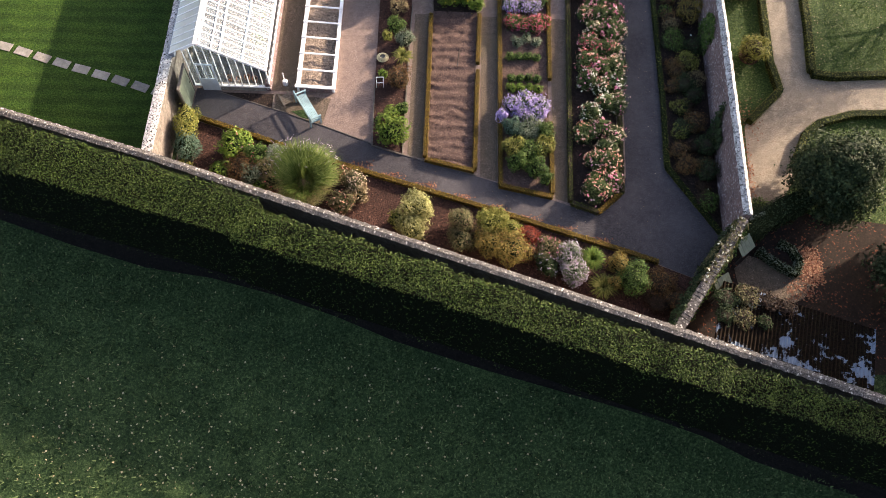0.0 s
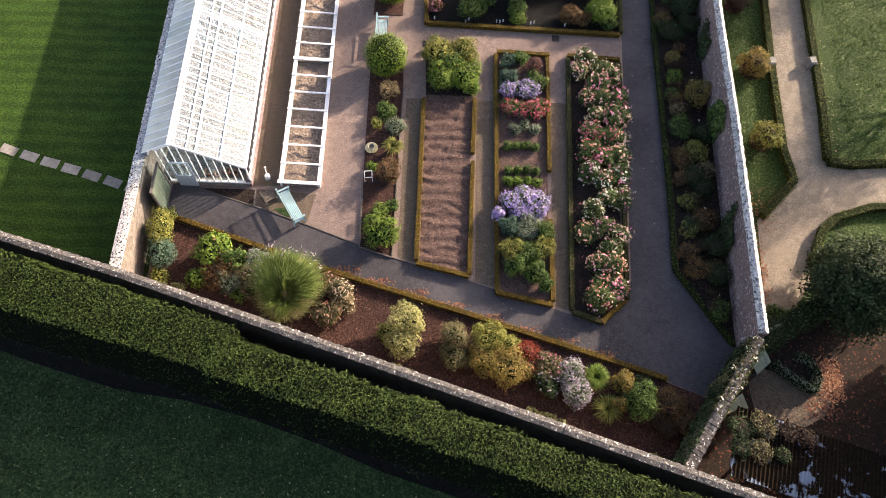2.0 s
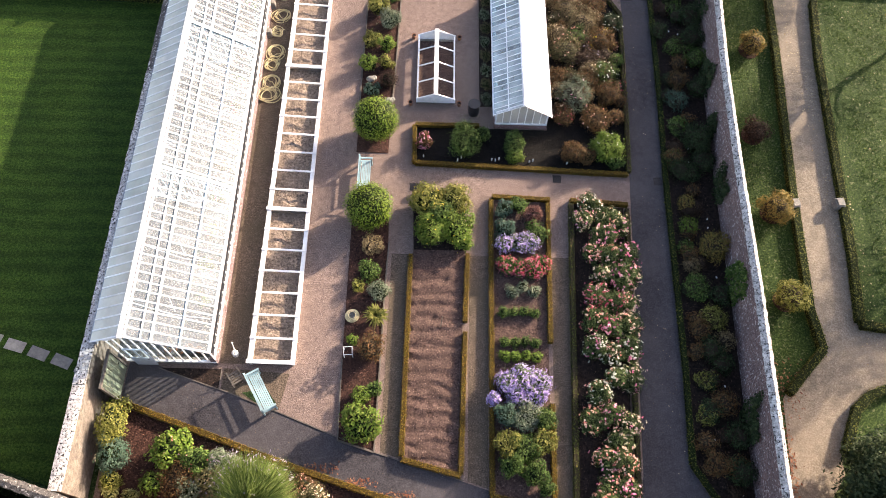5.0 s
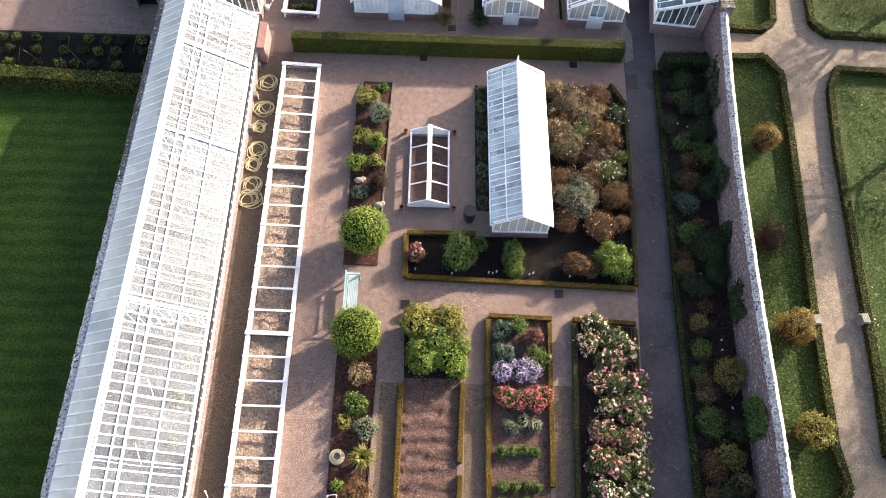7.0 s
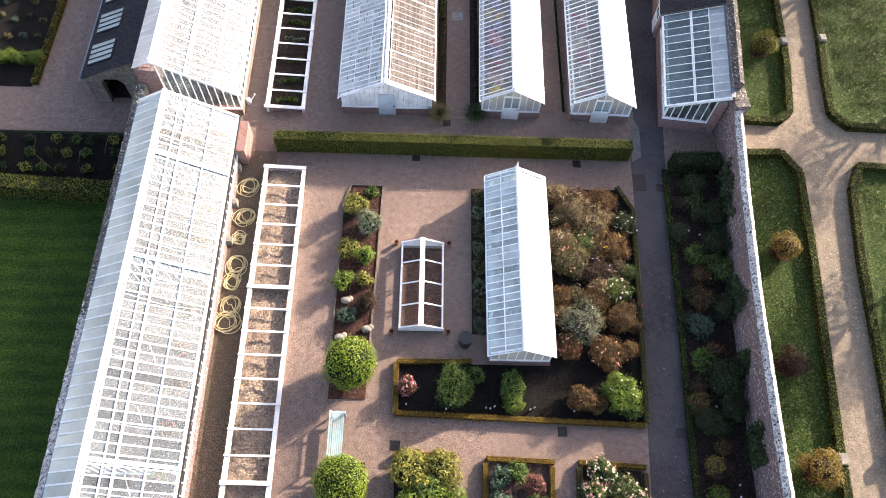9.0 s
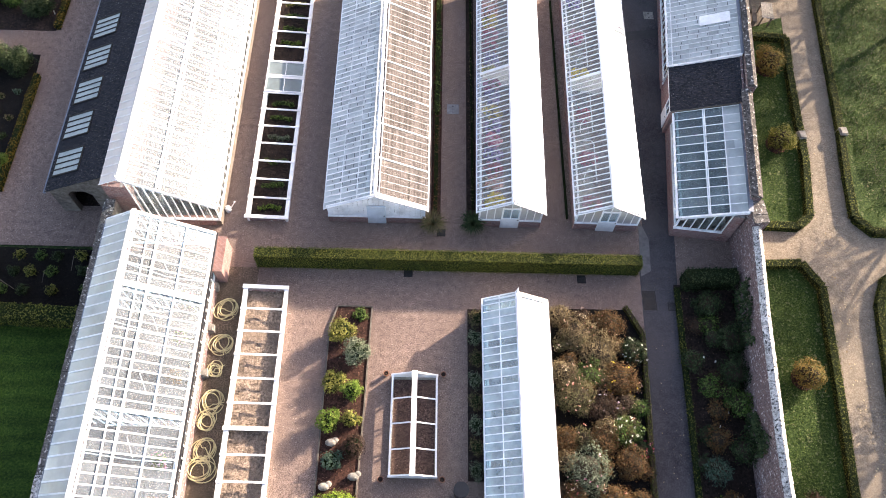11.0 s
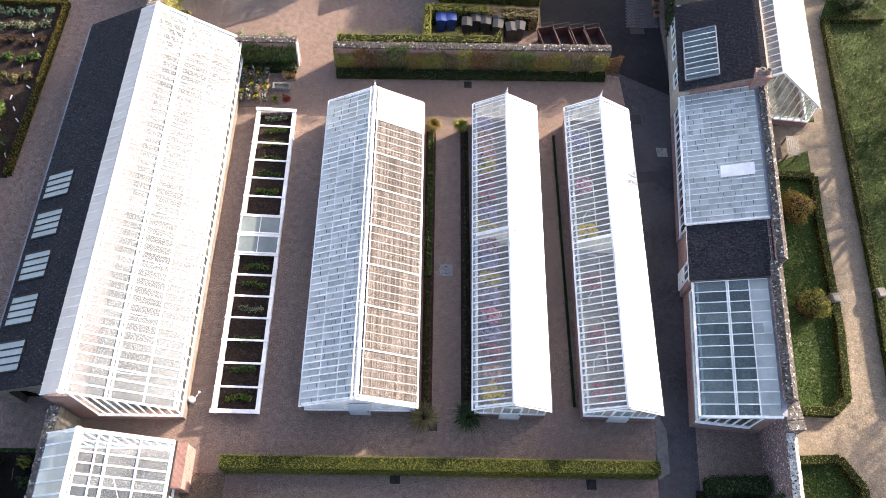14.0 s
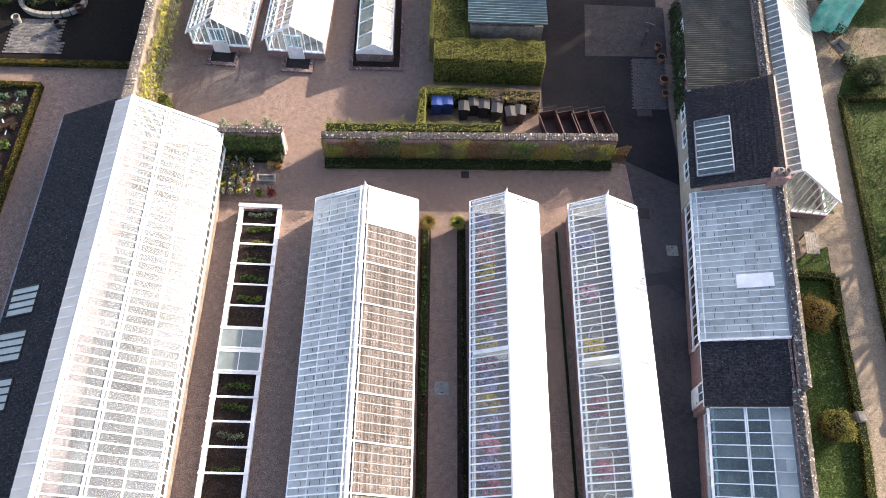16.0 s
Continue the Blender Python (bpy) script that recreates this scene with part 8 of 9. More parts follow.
plant("shrub", 1.15, 19.85, 0.58, 1.10, L_RED, "red-leaved autumn shrub in the border", lobes=6, size=0.09, cover_=0.7, core=CORE_BROWN)
plant("shrub", 1.2, 19.1, 0.49, 0.84, L_RUSSET, "russet-leaved shrub in the border", lobes=5, size=0.09, cover_=0.7, core=CORE_BROWN)
plant("shrub", 2.05, 19.3, 0.72, 1.00, L_OLIVE, "olive shrub with pink and crimson flowers", lobes=7, flower=((F_PINK, 0.7), (F_RED, 0.3)), fcount=70, fsize=0.06)
plant("shrub", 2.0, 18.5, 0.64, 0.89, L_DARK, "dark green shrub with lilac flowers", lobes=6, flower=F_LILAC, fcount=40, fsize=0.06)
plant("flowering_plant", 3.0, 18.95, 0.72, 1.05, L_GREY, "mass of pale lilac daisies", "flowers", 8, 0.08, flower=F_LILAC, fcount=330, fsize=0.065)
plant("flowering_plant", 3.15, 18.15, 0.72, 1.00, L_GREY, "mass of silvery lilac daisies", "flowers", 8, 0.08, flower=F_LILAC, fcount=330, fsize=0.065)
blades("strap_leaved_plant", 4.05, 18.85, 0.62, 0.75, 420, L_BRIGHT, "bright yellow-green clump of strap leaves", width=0.022)
blades("strap_leaved_plant", 4.5, 17.55, 0.7, 0.6, 380, L_YELLOW, "olive clump of arching strap leaves", width=0.02)
plant("shrub", 5.2, 18.6, 0.58, 1.05, L_AUTUMN, "orange-gold ferny shrub in the border", lobes=7, size=0.09)
plant("shrub", 5.05, 17.7, 0.41, 0.84, L_AUTUMN, "thin orange-gold shrub in the border", lobes=5, size=0.09)
plant("shrub", 5.85, 17.9, 0.87, 1.21, L_MID, "green open-branched shrub in the border", lobes=12, size=0.085, cover_=0.65, lump=0.32)
plant("shrub", 6.0, 18.45, 0.52, 0.84, L_DARK, "dark green shrub in the border", lobes=6)
plant("shrub", 7.1, 17.8, 0.87, 0.89, L_RUSSET, "dark russet shrub with bare twigs", lobes=8, size=0.08, cover_=0.5, core=CORE_BROWN)
plant("shrub", 6.9, 16.9, 0.70, 0.63, L_PURPLELEAF, "dark brown twiggy shrub", lobes=7, size=0.08, cover_=0.6, core=CORE_BROWN)
plant("shrub", 7.6, 17.0, 0.70, 0.73, L_RUSSET, "dark russet twiggy shrub", lobes=7, size=0.08, cover_=0.5, core=CORE_BROWN)
for i, (gx, gy) in enumerate(((-10.6, 21.15), (-9.8, 20.85), (-4.6, 19.15), (-4.0, 18.95), (1.3, 17.35), (1.9, 17.2), (2.4, 16.95), (-14.3, 22.6), (6.3, 15.6))):
    plant("groundcover", gx, gy, 0.42, 0.32, L_PALEYELLOW, "pale yellow-green low plant along the wall", "plant", 5, 0.09, ry=0.6, group="wall plants")

# narrow border with round bay bushes
plant("bay_bush", -5.6, 35.3, 1.12, 2.15, L_LAUREL, "round clipped bright green bay bush", "bush", 0, 0.095, 2.2, group="clipped bushes", lump=0.06)
plant("bay_bush", -5.55, 40.15, 1.12, 2.2, L_LAUREL, "round clipped bright green bay bush", "bush", 0, 0.095, 2.2, group="clipped bushes", lump=0.06)
plant("shrub", -5.4, 25.4, 0.95, 1.1, L_BRIGHT, "bright green rounded shrub", lobes=6, size=0.15)
plant("shrub", -5.5, 26.7, 0.5, 0.55, L_BRIGHT, "low bright green plant", lobes=4)
plant("shrub", -4.95, 27.0, 0.42, 0.5, L_MID, "low green plant in the border", lobes=4)
plant("shrub", -5.2, 28.7, 0.72, 1.0, L_RUSSET, "loose twiggy olive-brown shrub", lobes=7, cover_=0.7, core=CORE_BROWN)
plant("shrub", -6.0, 29.1, 0.32, 0.5, L_BRIGHT, "small round green shrub", lobes=3)
plant("shrub", -4.95, 31.35, 0.62, 0.85, L_GREY, "silvery grey-green rounded shrub", lobes=4, size=0.09)
blades("spiky_plant", -5.05, 30.2, 0.6, 0.6, 130, L_YELLOW, "yellow-green sword-leaved plant in dark soil", width=0.05)
plant("shrub", -5.9, 31.7, 0.36, 0.45, L_YELLOW, "small yellow-green shrub in the border", lobes=4)
plant("shrub", -5.5, 32.4, 0.6, 0.55, L_MID, "low dull green shrub", lobes=5)
plant("shrub", -5.4, 33.7, 0.65, 0.6, L_STRAW, "dry straw-coloured perennial in the border", lobes=5, cover_=0.7, core=CORE_BROWN)
plant("shrub", -5.85, 48.1, 0.68, 1.0, L_YELLOW, "yellow and green leafy shrub in dark soil", lobes=6)
plant("shrub", -5.15, 47.2, 0.72, 0.95, L_GREY, "grey-green dense shrub in the border", lobes=5, size=0.10)
plant("shrub", -6.05, 45.85, 0.62, 0.55, L_YELLOW, "low yellow-green shrub in the border", lobes=5)
plant("shrub", -5.25, 45.5, 0.52, 0.85, L_BRIGHT, "bright green rounded shrub", lobes=4)
plant("shrub", -6.1, 44.2, 0.58, 0.8, L_BRIGHT, "green rounded shrub in the border", lobes=4)
plant("shrub", -5.25, 44.3, 0.45, 0.7, L_YELLOW, "pale yellow shrub in the border", lobes=4)
plant("shrub", -5.05, 43.15, 0.62, 0.8, L_PURPLELEAF, "dark purple-brown rounded shrub", lobes=4, size=0.09)
plant("shrub", -5.95, 42.6, 0.5, 0.5, L_BLUE, "blue-green low shrub in the border", lobes=4)
plant("shrub", -5.1, 49.0, 0.4, 0.3, L_MID, "low green plant in the border", lobes=4)
for i, (rx, ry_) in enumerate(((-6.0, 43.35), (-5.0, 42.0), (-6.15, 41.6))):
    single("rock", spheres([(0, 0, 0.1, 0.24, 0.17, 0.16), (0.18, 0.1, 0.08, 0.14, 0.14, 0.12)], 1.0, 9, 6), STONE, "pale grey rock in the border", "rock", "rocks", at=(rx, ry_, 0.035))
tor = Mesh()
for k in range(5):
    tor.tube([((0.30 - 0.035 * k) * math.cos(a * math.pi / 10), (0.30 - 0.035 * k) * math.sin(a * math.pi / 10), 0.10 + 0.025 * k) for a in range(21)], 0.02, 6)
hp = thing("hose_reel", -6.1, 30.25, 0.04, 0, "pale hose coiled round a stone pot", "hose")
part("coil", tor, HOSE, hp, smooth=True)
part("pot", Mesh().turned(((0.14, 0), (0.2, 0.2), (0.18, 0.2), (0.13, 0.08)), 0, 0, 14), STONE, hp)
cr = thing("crate", -6.15, 28.55, 0.035, 5, "white wire crate over a plant", "crate")
for a in (-0.18, 0.18):
    for b_ in (-0.18, 0.18):
        part("post", Mesh().box(a - 0.012, b_ - 0.012, 0, a + 0.012, b_ + 0.012, 0.4), WHITE, cr)
part("rail", Mesh().box(-0.19, -0.19, 0.39, 0.19, -0.165, 0.415).box(-0.19, 0.165, 0.39, 0.19, 0.19, 0.415).box(-0.19, -0.165, 0.39, -0.165, 0.165, 0.415).box(0.165, -0.165, 0.39, 0.19, 0.165, 0.415), WHITE, cr)

# tilled bed's shrubs
for x, y, r, h, m_, lab in ((-2.9, 35.9, 0.95, 1.35, L_YELLOW, "yellow-green tall shrub"), (-1.7, 36.0, 0.85, 1.4, L_YELLOW, "yellow-green tall shrub"), (-2.7, 34.4, 0.95, 1.2, L_BRIGHT, "bright green spreading shrub"), (-1.5, 34.5, 0.9, 1.2, L_BRIGHT, "bright green spreading shrub"), (-2.2, 35.2, 0.8, 1.3, L_MID, "green leafy shrub"), (-1.2, 33.9, 0.5, 0.9, L_BRIGHT, "bright green leafy shrub")):
    plant("shrub", x, y, r, h, m_, lab + " over dark soil", lobes=8, size=0.13, flower=F_YELLOW, fcount=12, fsize=0.06)
single("cane", Mesh().tube([(-2.2, 29.85, 0.05), (-2.15, 29.87, 1.35)], 0.018, 6), WOOD, "wooden cane upright in the soil", "cane")

# mixed flower bed
plant("flowering_plant", 0.75, 35.75, 0.55, 0.6, L_BLUE, "low blue-green perennial in brown soil", "flowers", 5)
plant("flowering_plant", 1.45, 36.0, 0.5, 0.7, L_MID, "leafy green perennial in brown soil", "flowers", 5)
plant("flowering_plant", 2.1, 35.45, 0.52, 0.85, L_DUSKY, "dusky red shrub in the flower bed", "shrub", 5, 0.09, core=CORE_BROWN)
plant("flowering_plant", 0.75, 34.7, 0.6, 0.6, L_BLUE, "leafy blue-green perennial in brown soil", "flowers", 5)
plant("flowering_plant", 2.2, 34.5, 0.65, 0.6, L_MID, "leafy green perennial in brown soil", "flowers", 5)
for x in (0.7, 1.35, 1.9):
    plant("flowering_plant", x, 33.95 + 0.1 * math.sin(x * 7), 0.52, 0.65, L_GREY, "clump of lilac-blue michaelmas daisies", "flowers", 5, 0.10, flower=F_PURPLE, fcount=150, fsize=0.08, group="daisies")
for x in (0.75, 1.35, 1.95, 2.3):
    plant("flowering_plant", x, 32.75 + 0.12 * math.sin(x * 9), 0.55, 0.62, L_MID, "clump of crimson daisies", "flowers", 5, 0.10, flower=F_RED, fcount=130, fsize=0.08, group="daisies")
for x in (1.0, 1.5, 2.0):
    plant("flowering_plant", x, 31.7 + 0.15 * math.sin(x * 5), 0.36, 0.4, L_GREY, "low grey-green perennial in brown soil", "flowers", 4, group="perennials")
for y, m_ in ((30.6, L_MID), (29.2, L_MID), (28.55, L_BRIGHT)):
    for x in (0.6, 1.05, 1.5, 1.95):
        plant("flowering_plant", x, y + 0.05 * math.sin(x * 9), 0.3, 0.4, m_, "low green perennial in a row", "flowers", 4, 0.08, group="perennials")
for x, y, r in ((0.65, 27.3, 0.6), (1.35, 27.5, 0.68), (2.0, 27.3, 0.6), (1.0, 26.75, 0.5), (1.75, 26.7, 0.55), (0.05, 26.6, 0.3)):
    plant("flowering_plant", x, y, r, 0.85, L_GREY, "billowing clump of pale purple daisies", "flowers", 6, 0.10, flower=F_PURPLE, fcount=260, fsize=0.085, group="daisies")
for x, y, r, m_, lab in ((0.6, 25.9, 0.6, L_BLUE, "blue-green shrub"), (1.4, 25.8, 0.72, L_GREY, "grey-green shrub"), (2.15, 25.8, 0.55, L_MID, "green shrub"), (0.6, 24.8, 0.62, L_YELLOW, "olive-green shrub"), (1.35, 24.6, 0.75, L_MID, "olive-green shrub"), (2.0, 24.8, 0.6, L_YELLOW, "olive-green shrub"), (0.7, 23.9, 0.55, L_MID, "dark green shrub"), (1.7, 23.6, 0.6, L_MID, "green shrub"), (2.1, 23.0, 0.35, L_MID, "small green plant")):
    plant("shrub", x, y, r, 0.95, m_, lab + " at the end of the flower bed", lobes=6, size=0.10)

# roses
ROSES = ((4.75, 36.0, F_WHITE), (4.4, 35.2, F_CREAM), (5.6, 35.4, F_CREAM), (6.15, 34.9, F_CREAM), (5.3, 34.3, F_PINK), (4.75, 33.5, F_PEACH), (5.5, 33.3, F_PEACH), (6.3, 33.4, F_PINK), (5.1, 32.4, F_CREAM), (5.9, 32.3, F_PINK), (6.4, 32.3, F_CREAM), (4.7, 31.3, F_RED), (5.5, 31.1, F_RED), (6.15, 31.1, F_CREAM),
         (4.6, 30.2, F_RED), (5.3, 29.9, F_PINK), (6.05, 30.0, F_CREAM), (4.45, 28.9, F_WHITE), (5.2, 28.6, F_WHITE), (5.95, 28.9, F_WHITE), (5.3, 27.6, F_WHITE), (5.9, 27.6, F_CREAM), (4.5, 27.0, F_WHITE), (5.0, 26.0, F_PINK), (4.2, 25.7, F_PEACH), (5.7, 25.6, F_CREAM), (5.2, 24.9, F_CREAM), (4.6, 24.2, F_PEACH), (5.3, 24.0, F_PEACH), (4.8, 23.1, F_PEACH), (5.4, 23.0, F_PINK), (4.5, 22.4, F_PEACH))
for i, (x, y, fm) in enumerate(ROSES):
    plant("rose_bush", x, y, 0.60 + 0.08 * math.sin(i * 3.7), 0.9 + 0.15 * math.sin(i * 2.3), L_ROSE, {F_WHITE: "white", F_CREAM: "cream", F_PINK: "pink", F_PEACH: "peach", F_RED: "crimson"}[fm] + " rose bush in dark soil", "rose", 9, 0.09, 0.85, flower=((fm, 0.7), (F_PINK if i % 2 else F_PEACH, 0.3)), fcount=56, fsize=0.108, group="rose bushes", lump=0.3)

# bed round the small greenhouse
plant("shrub", -3.15, 39.4, 0.45, 0.8, L_RUSSET, "reddish shrub with pink flowers", lobes=5, flower=F_PINK, fcount=60, fsize=0.08)
plant("shrub", -1.15, 39.35, 0.8, 1.2, L_MID, "broad feathery green shrub in the border", lobes=13, size=0.08, ry=1.35, lump=0.3)
plant("shrub", -0.2, 39.9, 0.45, 0.8, L_MID, "green shrub in the border", lobes=5)
plant("shrub", 1.35, 39.45, 0.55, 0.85, L_MID, "feathery green shrub in the border", lobes=8, size=0.08, ry=1.5)
plant("shrub", 1.35, 38.75, 0.5, 0.6, L_BRIGHT, "feathery bright green shrub", lobes=5, size=0.08)
plant("shrub", 4.2, 38.95, 0.75, 0.8, L_RUSSET, "russet and brown shrub", lobes=9, ry=0.8, size=0.08, cover_=0.8, core=CORE_BROWN)
plant("shrub", 4.9, 38.8, 0.5, 0.7, L_RUSSET, "brown shrub in the border", lobes=5)
plant("shrub", 5.85, 39.3, 0.85, 1.1, L_BRIGHT, "bright green leafy shrub with pale flowers", lobes=11, size=0.09, flower=F_WHITE, fcount=16, fsize=0.06, lump=0.3)
plant("shrub", 6.3, 38.6, 0.5, 0.7, L_MID, "green shrub in the border", lobes=5)
for i in range(9):
    single("plant_label", Mesh().box(-0.03, -0.01, 0, 0.03, 0.01, 0.22), WHITE, "small white plant label in the soil", "label", "plant labels", at=(0.2 + 0.62 * i - 2.3 * (i % 3), 38.6 + 0.1 * math.sin(i * 4), 0.048), turn=20 * math.sin(i))
MIX = ((4.4, 42.3, 1.0, 1.3, L_GREY, F_PINK, "grey-green shrub with pink flowers"), (6.3, 42.6, 0.75, 0.9, L_RUSSET, None, "rusty fern-like shrub"), (3.9, 41.2, 0.55, 0.7, L_RUSSET, F_RED, "russet shrub"), (5.5, 41.0, 0.85, 0.8, L_RUSSET, F_PEACH, "rusty brown shrub"), (6.5, 41.2, 0.5, 0.8, L_RUSSET, None, "russet seed heads"), (4.2, 45.3, 0.9, 1.2, L_OLIVE, F_PEACH, "olive and gold shrub"),
       (3.7, 46.4, 0.65, 1.0, L_STRAW, F_CREAM, "golden brown shrub"), (6.1, 46.1, 0.8, 1.0, L_RUSSET, F_YELLOW, "brown shrub with orange flowers"), (6.2, 43.9, 0.7, 0.9, L_MID, F_WHITE, "green shrub with pale flowers"), (5.3, 47.3, 0.95, 1.0, L_STRAW, None, "dry brown shrub"), (4.4, 48.2, 0.9, 1.0, L_STRAW, None, "straw-coloured seed heads"), (6.8, 47.4, 0.6, 0.9, L_DARK, F_WHITE, "dark green shrub"), (3.7, 49.0, 0.6, 0.8, L_STRAW, None, "dry pale grass"),
       (5.3, 44.9, 0.8, 0.9, L_PURPLELEAF, F_LILAC, "purple-brown shrub"), (5.2, 43.6, 0.7, 0.8, L_RUSSET, None, "brown perennial"), (6.9, 44.9, 0.45, 0.7, L_MID, None, "green shrub"), (3.6, 43.6, 0.55, 0.9, L_RUSSET, None, "brown shrub"), (5.9, 48.7, 0.7, 0.8, L_RUSSET, None, "brown seed heads"), (4.8, 46.3, 0.7, 0.9, L_MID, F_PEACH, "green shrub"), (6.8, 43.2, 0.4, 0.6, L_DARK, F_RED, "dark shrub"))
for x, y, r, h, m_, fm, lab in MIX:
    plant("shrub", x, y, r, h, m_, lab + " in the mixed bed", lobes=13, size=0.075, cover_=0.6, flower=fm, fcount=30, fsize=0.07, core=CORE_BROWN, lump=0.35)
rngm = random.Random(21)
for i in range(46):
    x, y = rngm.uniform(3.5, 6.9), rngm.uniform(40.9, 49.2)
    m_, lab = rngm.choice(((L_RUSSET, "rusty brown feathery perennial"), (L_OLIVE, "olive-brown feathery perennial"), (L_STRAW, "dry straw-coloured perennial"), (L_RUSSET, "brown seed heads"), (L_PURPLELEAF, "purple-brown perennial")))
    plant("perennial", x, y, rngm.uniform(0.32, 0.52), rngm.uniform(0.5, 0.95), m_, lab + " in the mixed bed", "flowers", 9, 0.075, 0.6, core=CORE_BROWN, lump=0.4, group="mixed bed perennials", flower=rngm.choice((None, None, F_PEACH, F_CREAM)), fcount=16, fsize=0.06)
for i in range(8):
    plant("groundcover", 0.0 + 0.05 * math.sin(i * 3), 42.3 + 0.95 * i, 0.36, 0.22, L_OLIVE if i % 2 else L_GREY, "low grey-green plants along the greenhouse", "plant", 7, 0.07, 0.5, ry=1.35, group="groundcover")

# shaded border under the east wall
SHADE = ((9.8, 42.4, L_BLUE, 0.6), (9.6, 40.7, L_MID, 0.55), (10.5, 40.1, L_DARK, 0.8), (9.5, 36.3, L_AUTUMN, 0.5), (9.4, 35.1, L_BRIGHT, 0.55), (10.4, 33.9, L_AUTUMN, 0.85), (9.2, 34.0, L_MID, 0.45), (9.3, 31.9, L_MID, 0.7), (9.9, 30.4, L_YELLOW, 0.7), (9.0, 28.9, L_RUSSET, 0.5), (9.1, 27.6, L_YELLOW, 0.5), (9.8, 26.6, L_RUSSET, 0.7), (9.1, 24.1, L_RUSSET, 0.65), (9.0, 26.1, L_YELLOW, 0.5), (10.1, 23.8, L_DARK, 0.7), (9.9, 22.1, L_MID, 0.6),
         (10.5, 49.7, L_DARK, 0.7), (10.4, 48.7, L_MID, 0.55), (11.2, 48.0, L_DARK, 0.8), (11.1, 46.5, L_DARK, 0.8), (10.0, 45.9, L_MID, 0.6), (11.1, 45.2, L_MID, 0.7), (10.0, 43.7, L_RUSSET, 0.6), (9.7, 41.0, L_BRIGHT, 0.4), (10.4, 39.7, L_DARK, 0.7), (10.6, 38.7, L_DARK, 0.8), (11.0, 43.2, L_DARK, 0.7), (9.9, 38.0, L_DARK, 0.55), (10.4, 31.6, L_DARK, 0.6), (10.0, 28.4, L_DARK, 0.6), (10.2, 25.2, L_DARK, 0.7), (9.3, 33.0, L_STRAW, 0.5), (9.2, 38.9, L_MID, 0.5), (10.3, 29.4, L_STRAW, 0.55))
for i, (x, y, m_, r) in enumerate(SHADE):
    plant("shrub", x, y, r, r * 1.3, m_, {L_BLUE: "blue-green", L_MID: "green", L_DARK: "dark evergreen", L_AUTUMN: "golden brown", L_BRIGHT: "bright green", L_YELLOW: "yellow-green", L_RUSSET: "russet", L_STRAW: "straw-coloured"}[m_] + " shrub in the shaded border", lobes=8, size=0.095, cover_=0.6, lump=0.32, core=CORE_BROWN)
rngs = random.Random(12)
for i in range(34):
    y = 21.8 + 28.4 * (i + rngs.random()) / 34
    x = 8.75 + (y - 24) * 0.028 + rngs.random() * (east_x(y) - 1.0 - (8.75 + (y - 24) * 0.028))
    if y < 24:
        x = east_x(y) - 0.5 - 0.6 * rngs.random()
    m_, lab = rngs.choice(((L_DARK, "dark evergreen shrub"), (L_PURPLELEAF, "purple-brown twiggy shrub"), (L_RUSSET, "russet twiggy shrub"), (L_DARK, "dark leafy shrub"), (L_PURPLELEAF, "purple-brown shrub")))
    rr = rngs.uniform(0.35, 0.62)
    plant("shrub", x, y, rr, rr * rngs.uniform(0.9, 1.6), m_, lab + " in the shaded border", lobes=8, size=0.09, cover_=0.5, core=CORE_BROWN, lump=0.35)
for i in range(26):
    y = 22.5 + 27.5 * rngs.random()
    x = 8.9 + (y - 24) * 0.028 + 1.6 * rngs.random() if y > 24 else east_x(y) - 0.5
    single("plant_label", Mesh().box(-0.03, -0.05, 0, 0.03, 0.05, 0.02).box(-0.012, 0.04, -0.02, 0.012, 0.06, 0.0), WHITE, "small white plant label in the soil", "label", "plant labels", at=(x, y, 0.052), turn=rngs.uniform(-60, 60))
for i, (y, l, top) in enumerate(((49.0, 3.0, 2.5), (43.7, 1.8, 2.2), (37.0, 1.6, 2.0), (31.9, 1.7, 2.3), (25.8, 1.8, 2.1), (40.5, 1.0, 1.8))):
    climber("wall_climber", (east_x(y - l / 2) - 0.01, y - l / 2), (east_x(y + l / 2) - 0.01, y + l / 2), 0.1, top, L_DARK if i != 3 else L_MID, "dark green climber on the brick wall", 800, 0.13, 0.30, side=-1, seed=i)
hedge("ivy", [(10.35, 19.95), (9.55, 18.8), (8.9, 17.85), (8.35, 17.0)], 0.55, 3.05, L_OLIVE, "ivy mound over the diagonal wall's top", 0.10, 130, 0.14, z=LOW, rough_top=0.12, category="climbing plant", core=CORE)
scatter_flowers = [(10.3 - 1.9 * f, 19.9 - 2.8 * f) for f in (0.02, 0.1, 0.15, 0.22, 0.3, 0.37, 0.45, 0.5, 0.6, 0.68, 0.75, 0.85, 0.95)]
for i, (fx, fy) in enumerate(scatter_flowers):
    plant("climbing_flower", fx + 0.3 * math.sin(i * 5), fy + 0.2 * math.cos(i * 3), 0.10, 0.08, L_OLIVE, "white flower head on the ivy", "flower", 3, 0.05, flower=F_WHITE, fcount=3, fsize=0.08, z=2.55, group="ivy flowers")
climber("ivy", (10.4, 20.2), (6.75, 14.95), 0.2, 2.75, L_DARK, "ivy over the diagonal wall", 2200, 0.12, 0.35, side=1, seed=9, ragged=0.2)
climber("ivy", (6.9, 14.9), (10.75, 20.1), 0.0, 2.8, L_MID, "ivy hanging over the diagonal wall", 2600, 0.12, 0.45, side=1, seed=12, ragged=0.2, z=LOW)

climber("wall_climber", (11.4, 75.3), (12.15, 83.1), 0.05, 2.2, L_DARK, "dark ivy over the wall of the store", 2600, 0.13, 0.28, side=-1, seed=31, ragged=0.35)

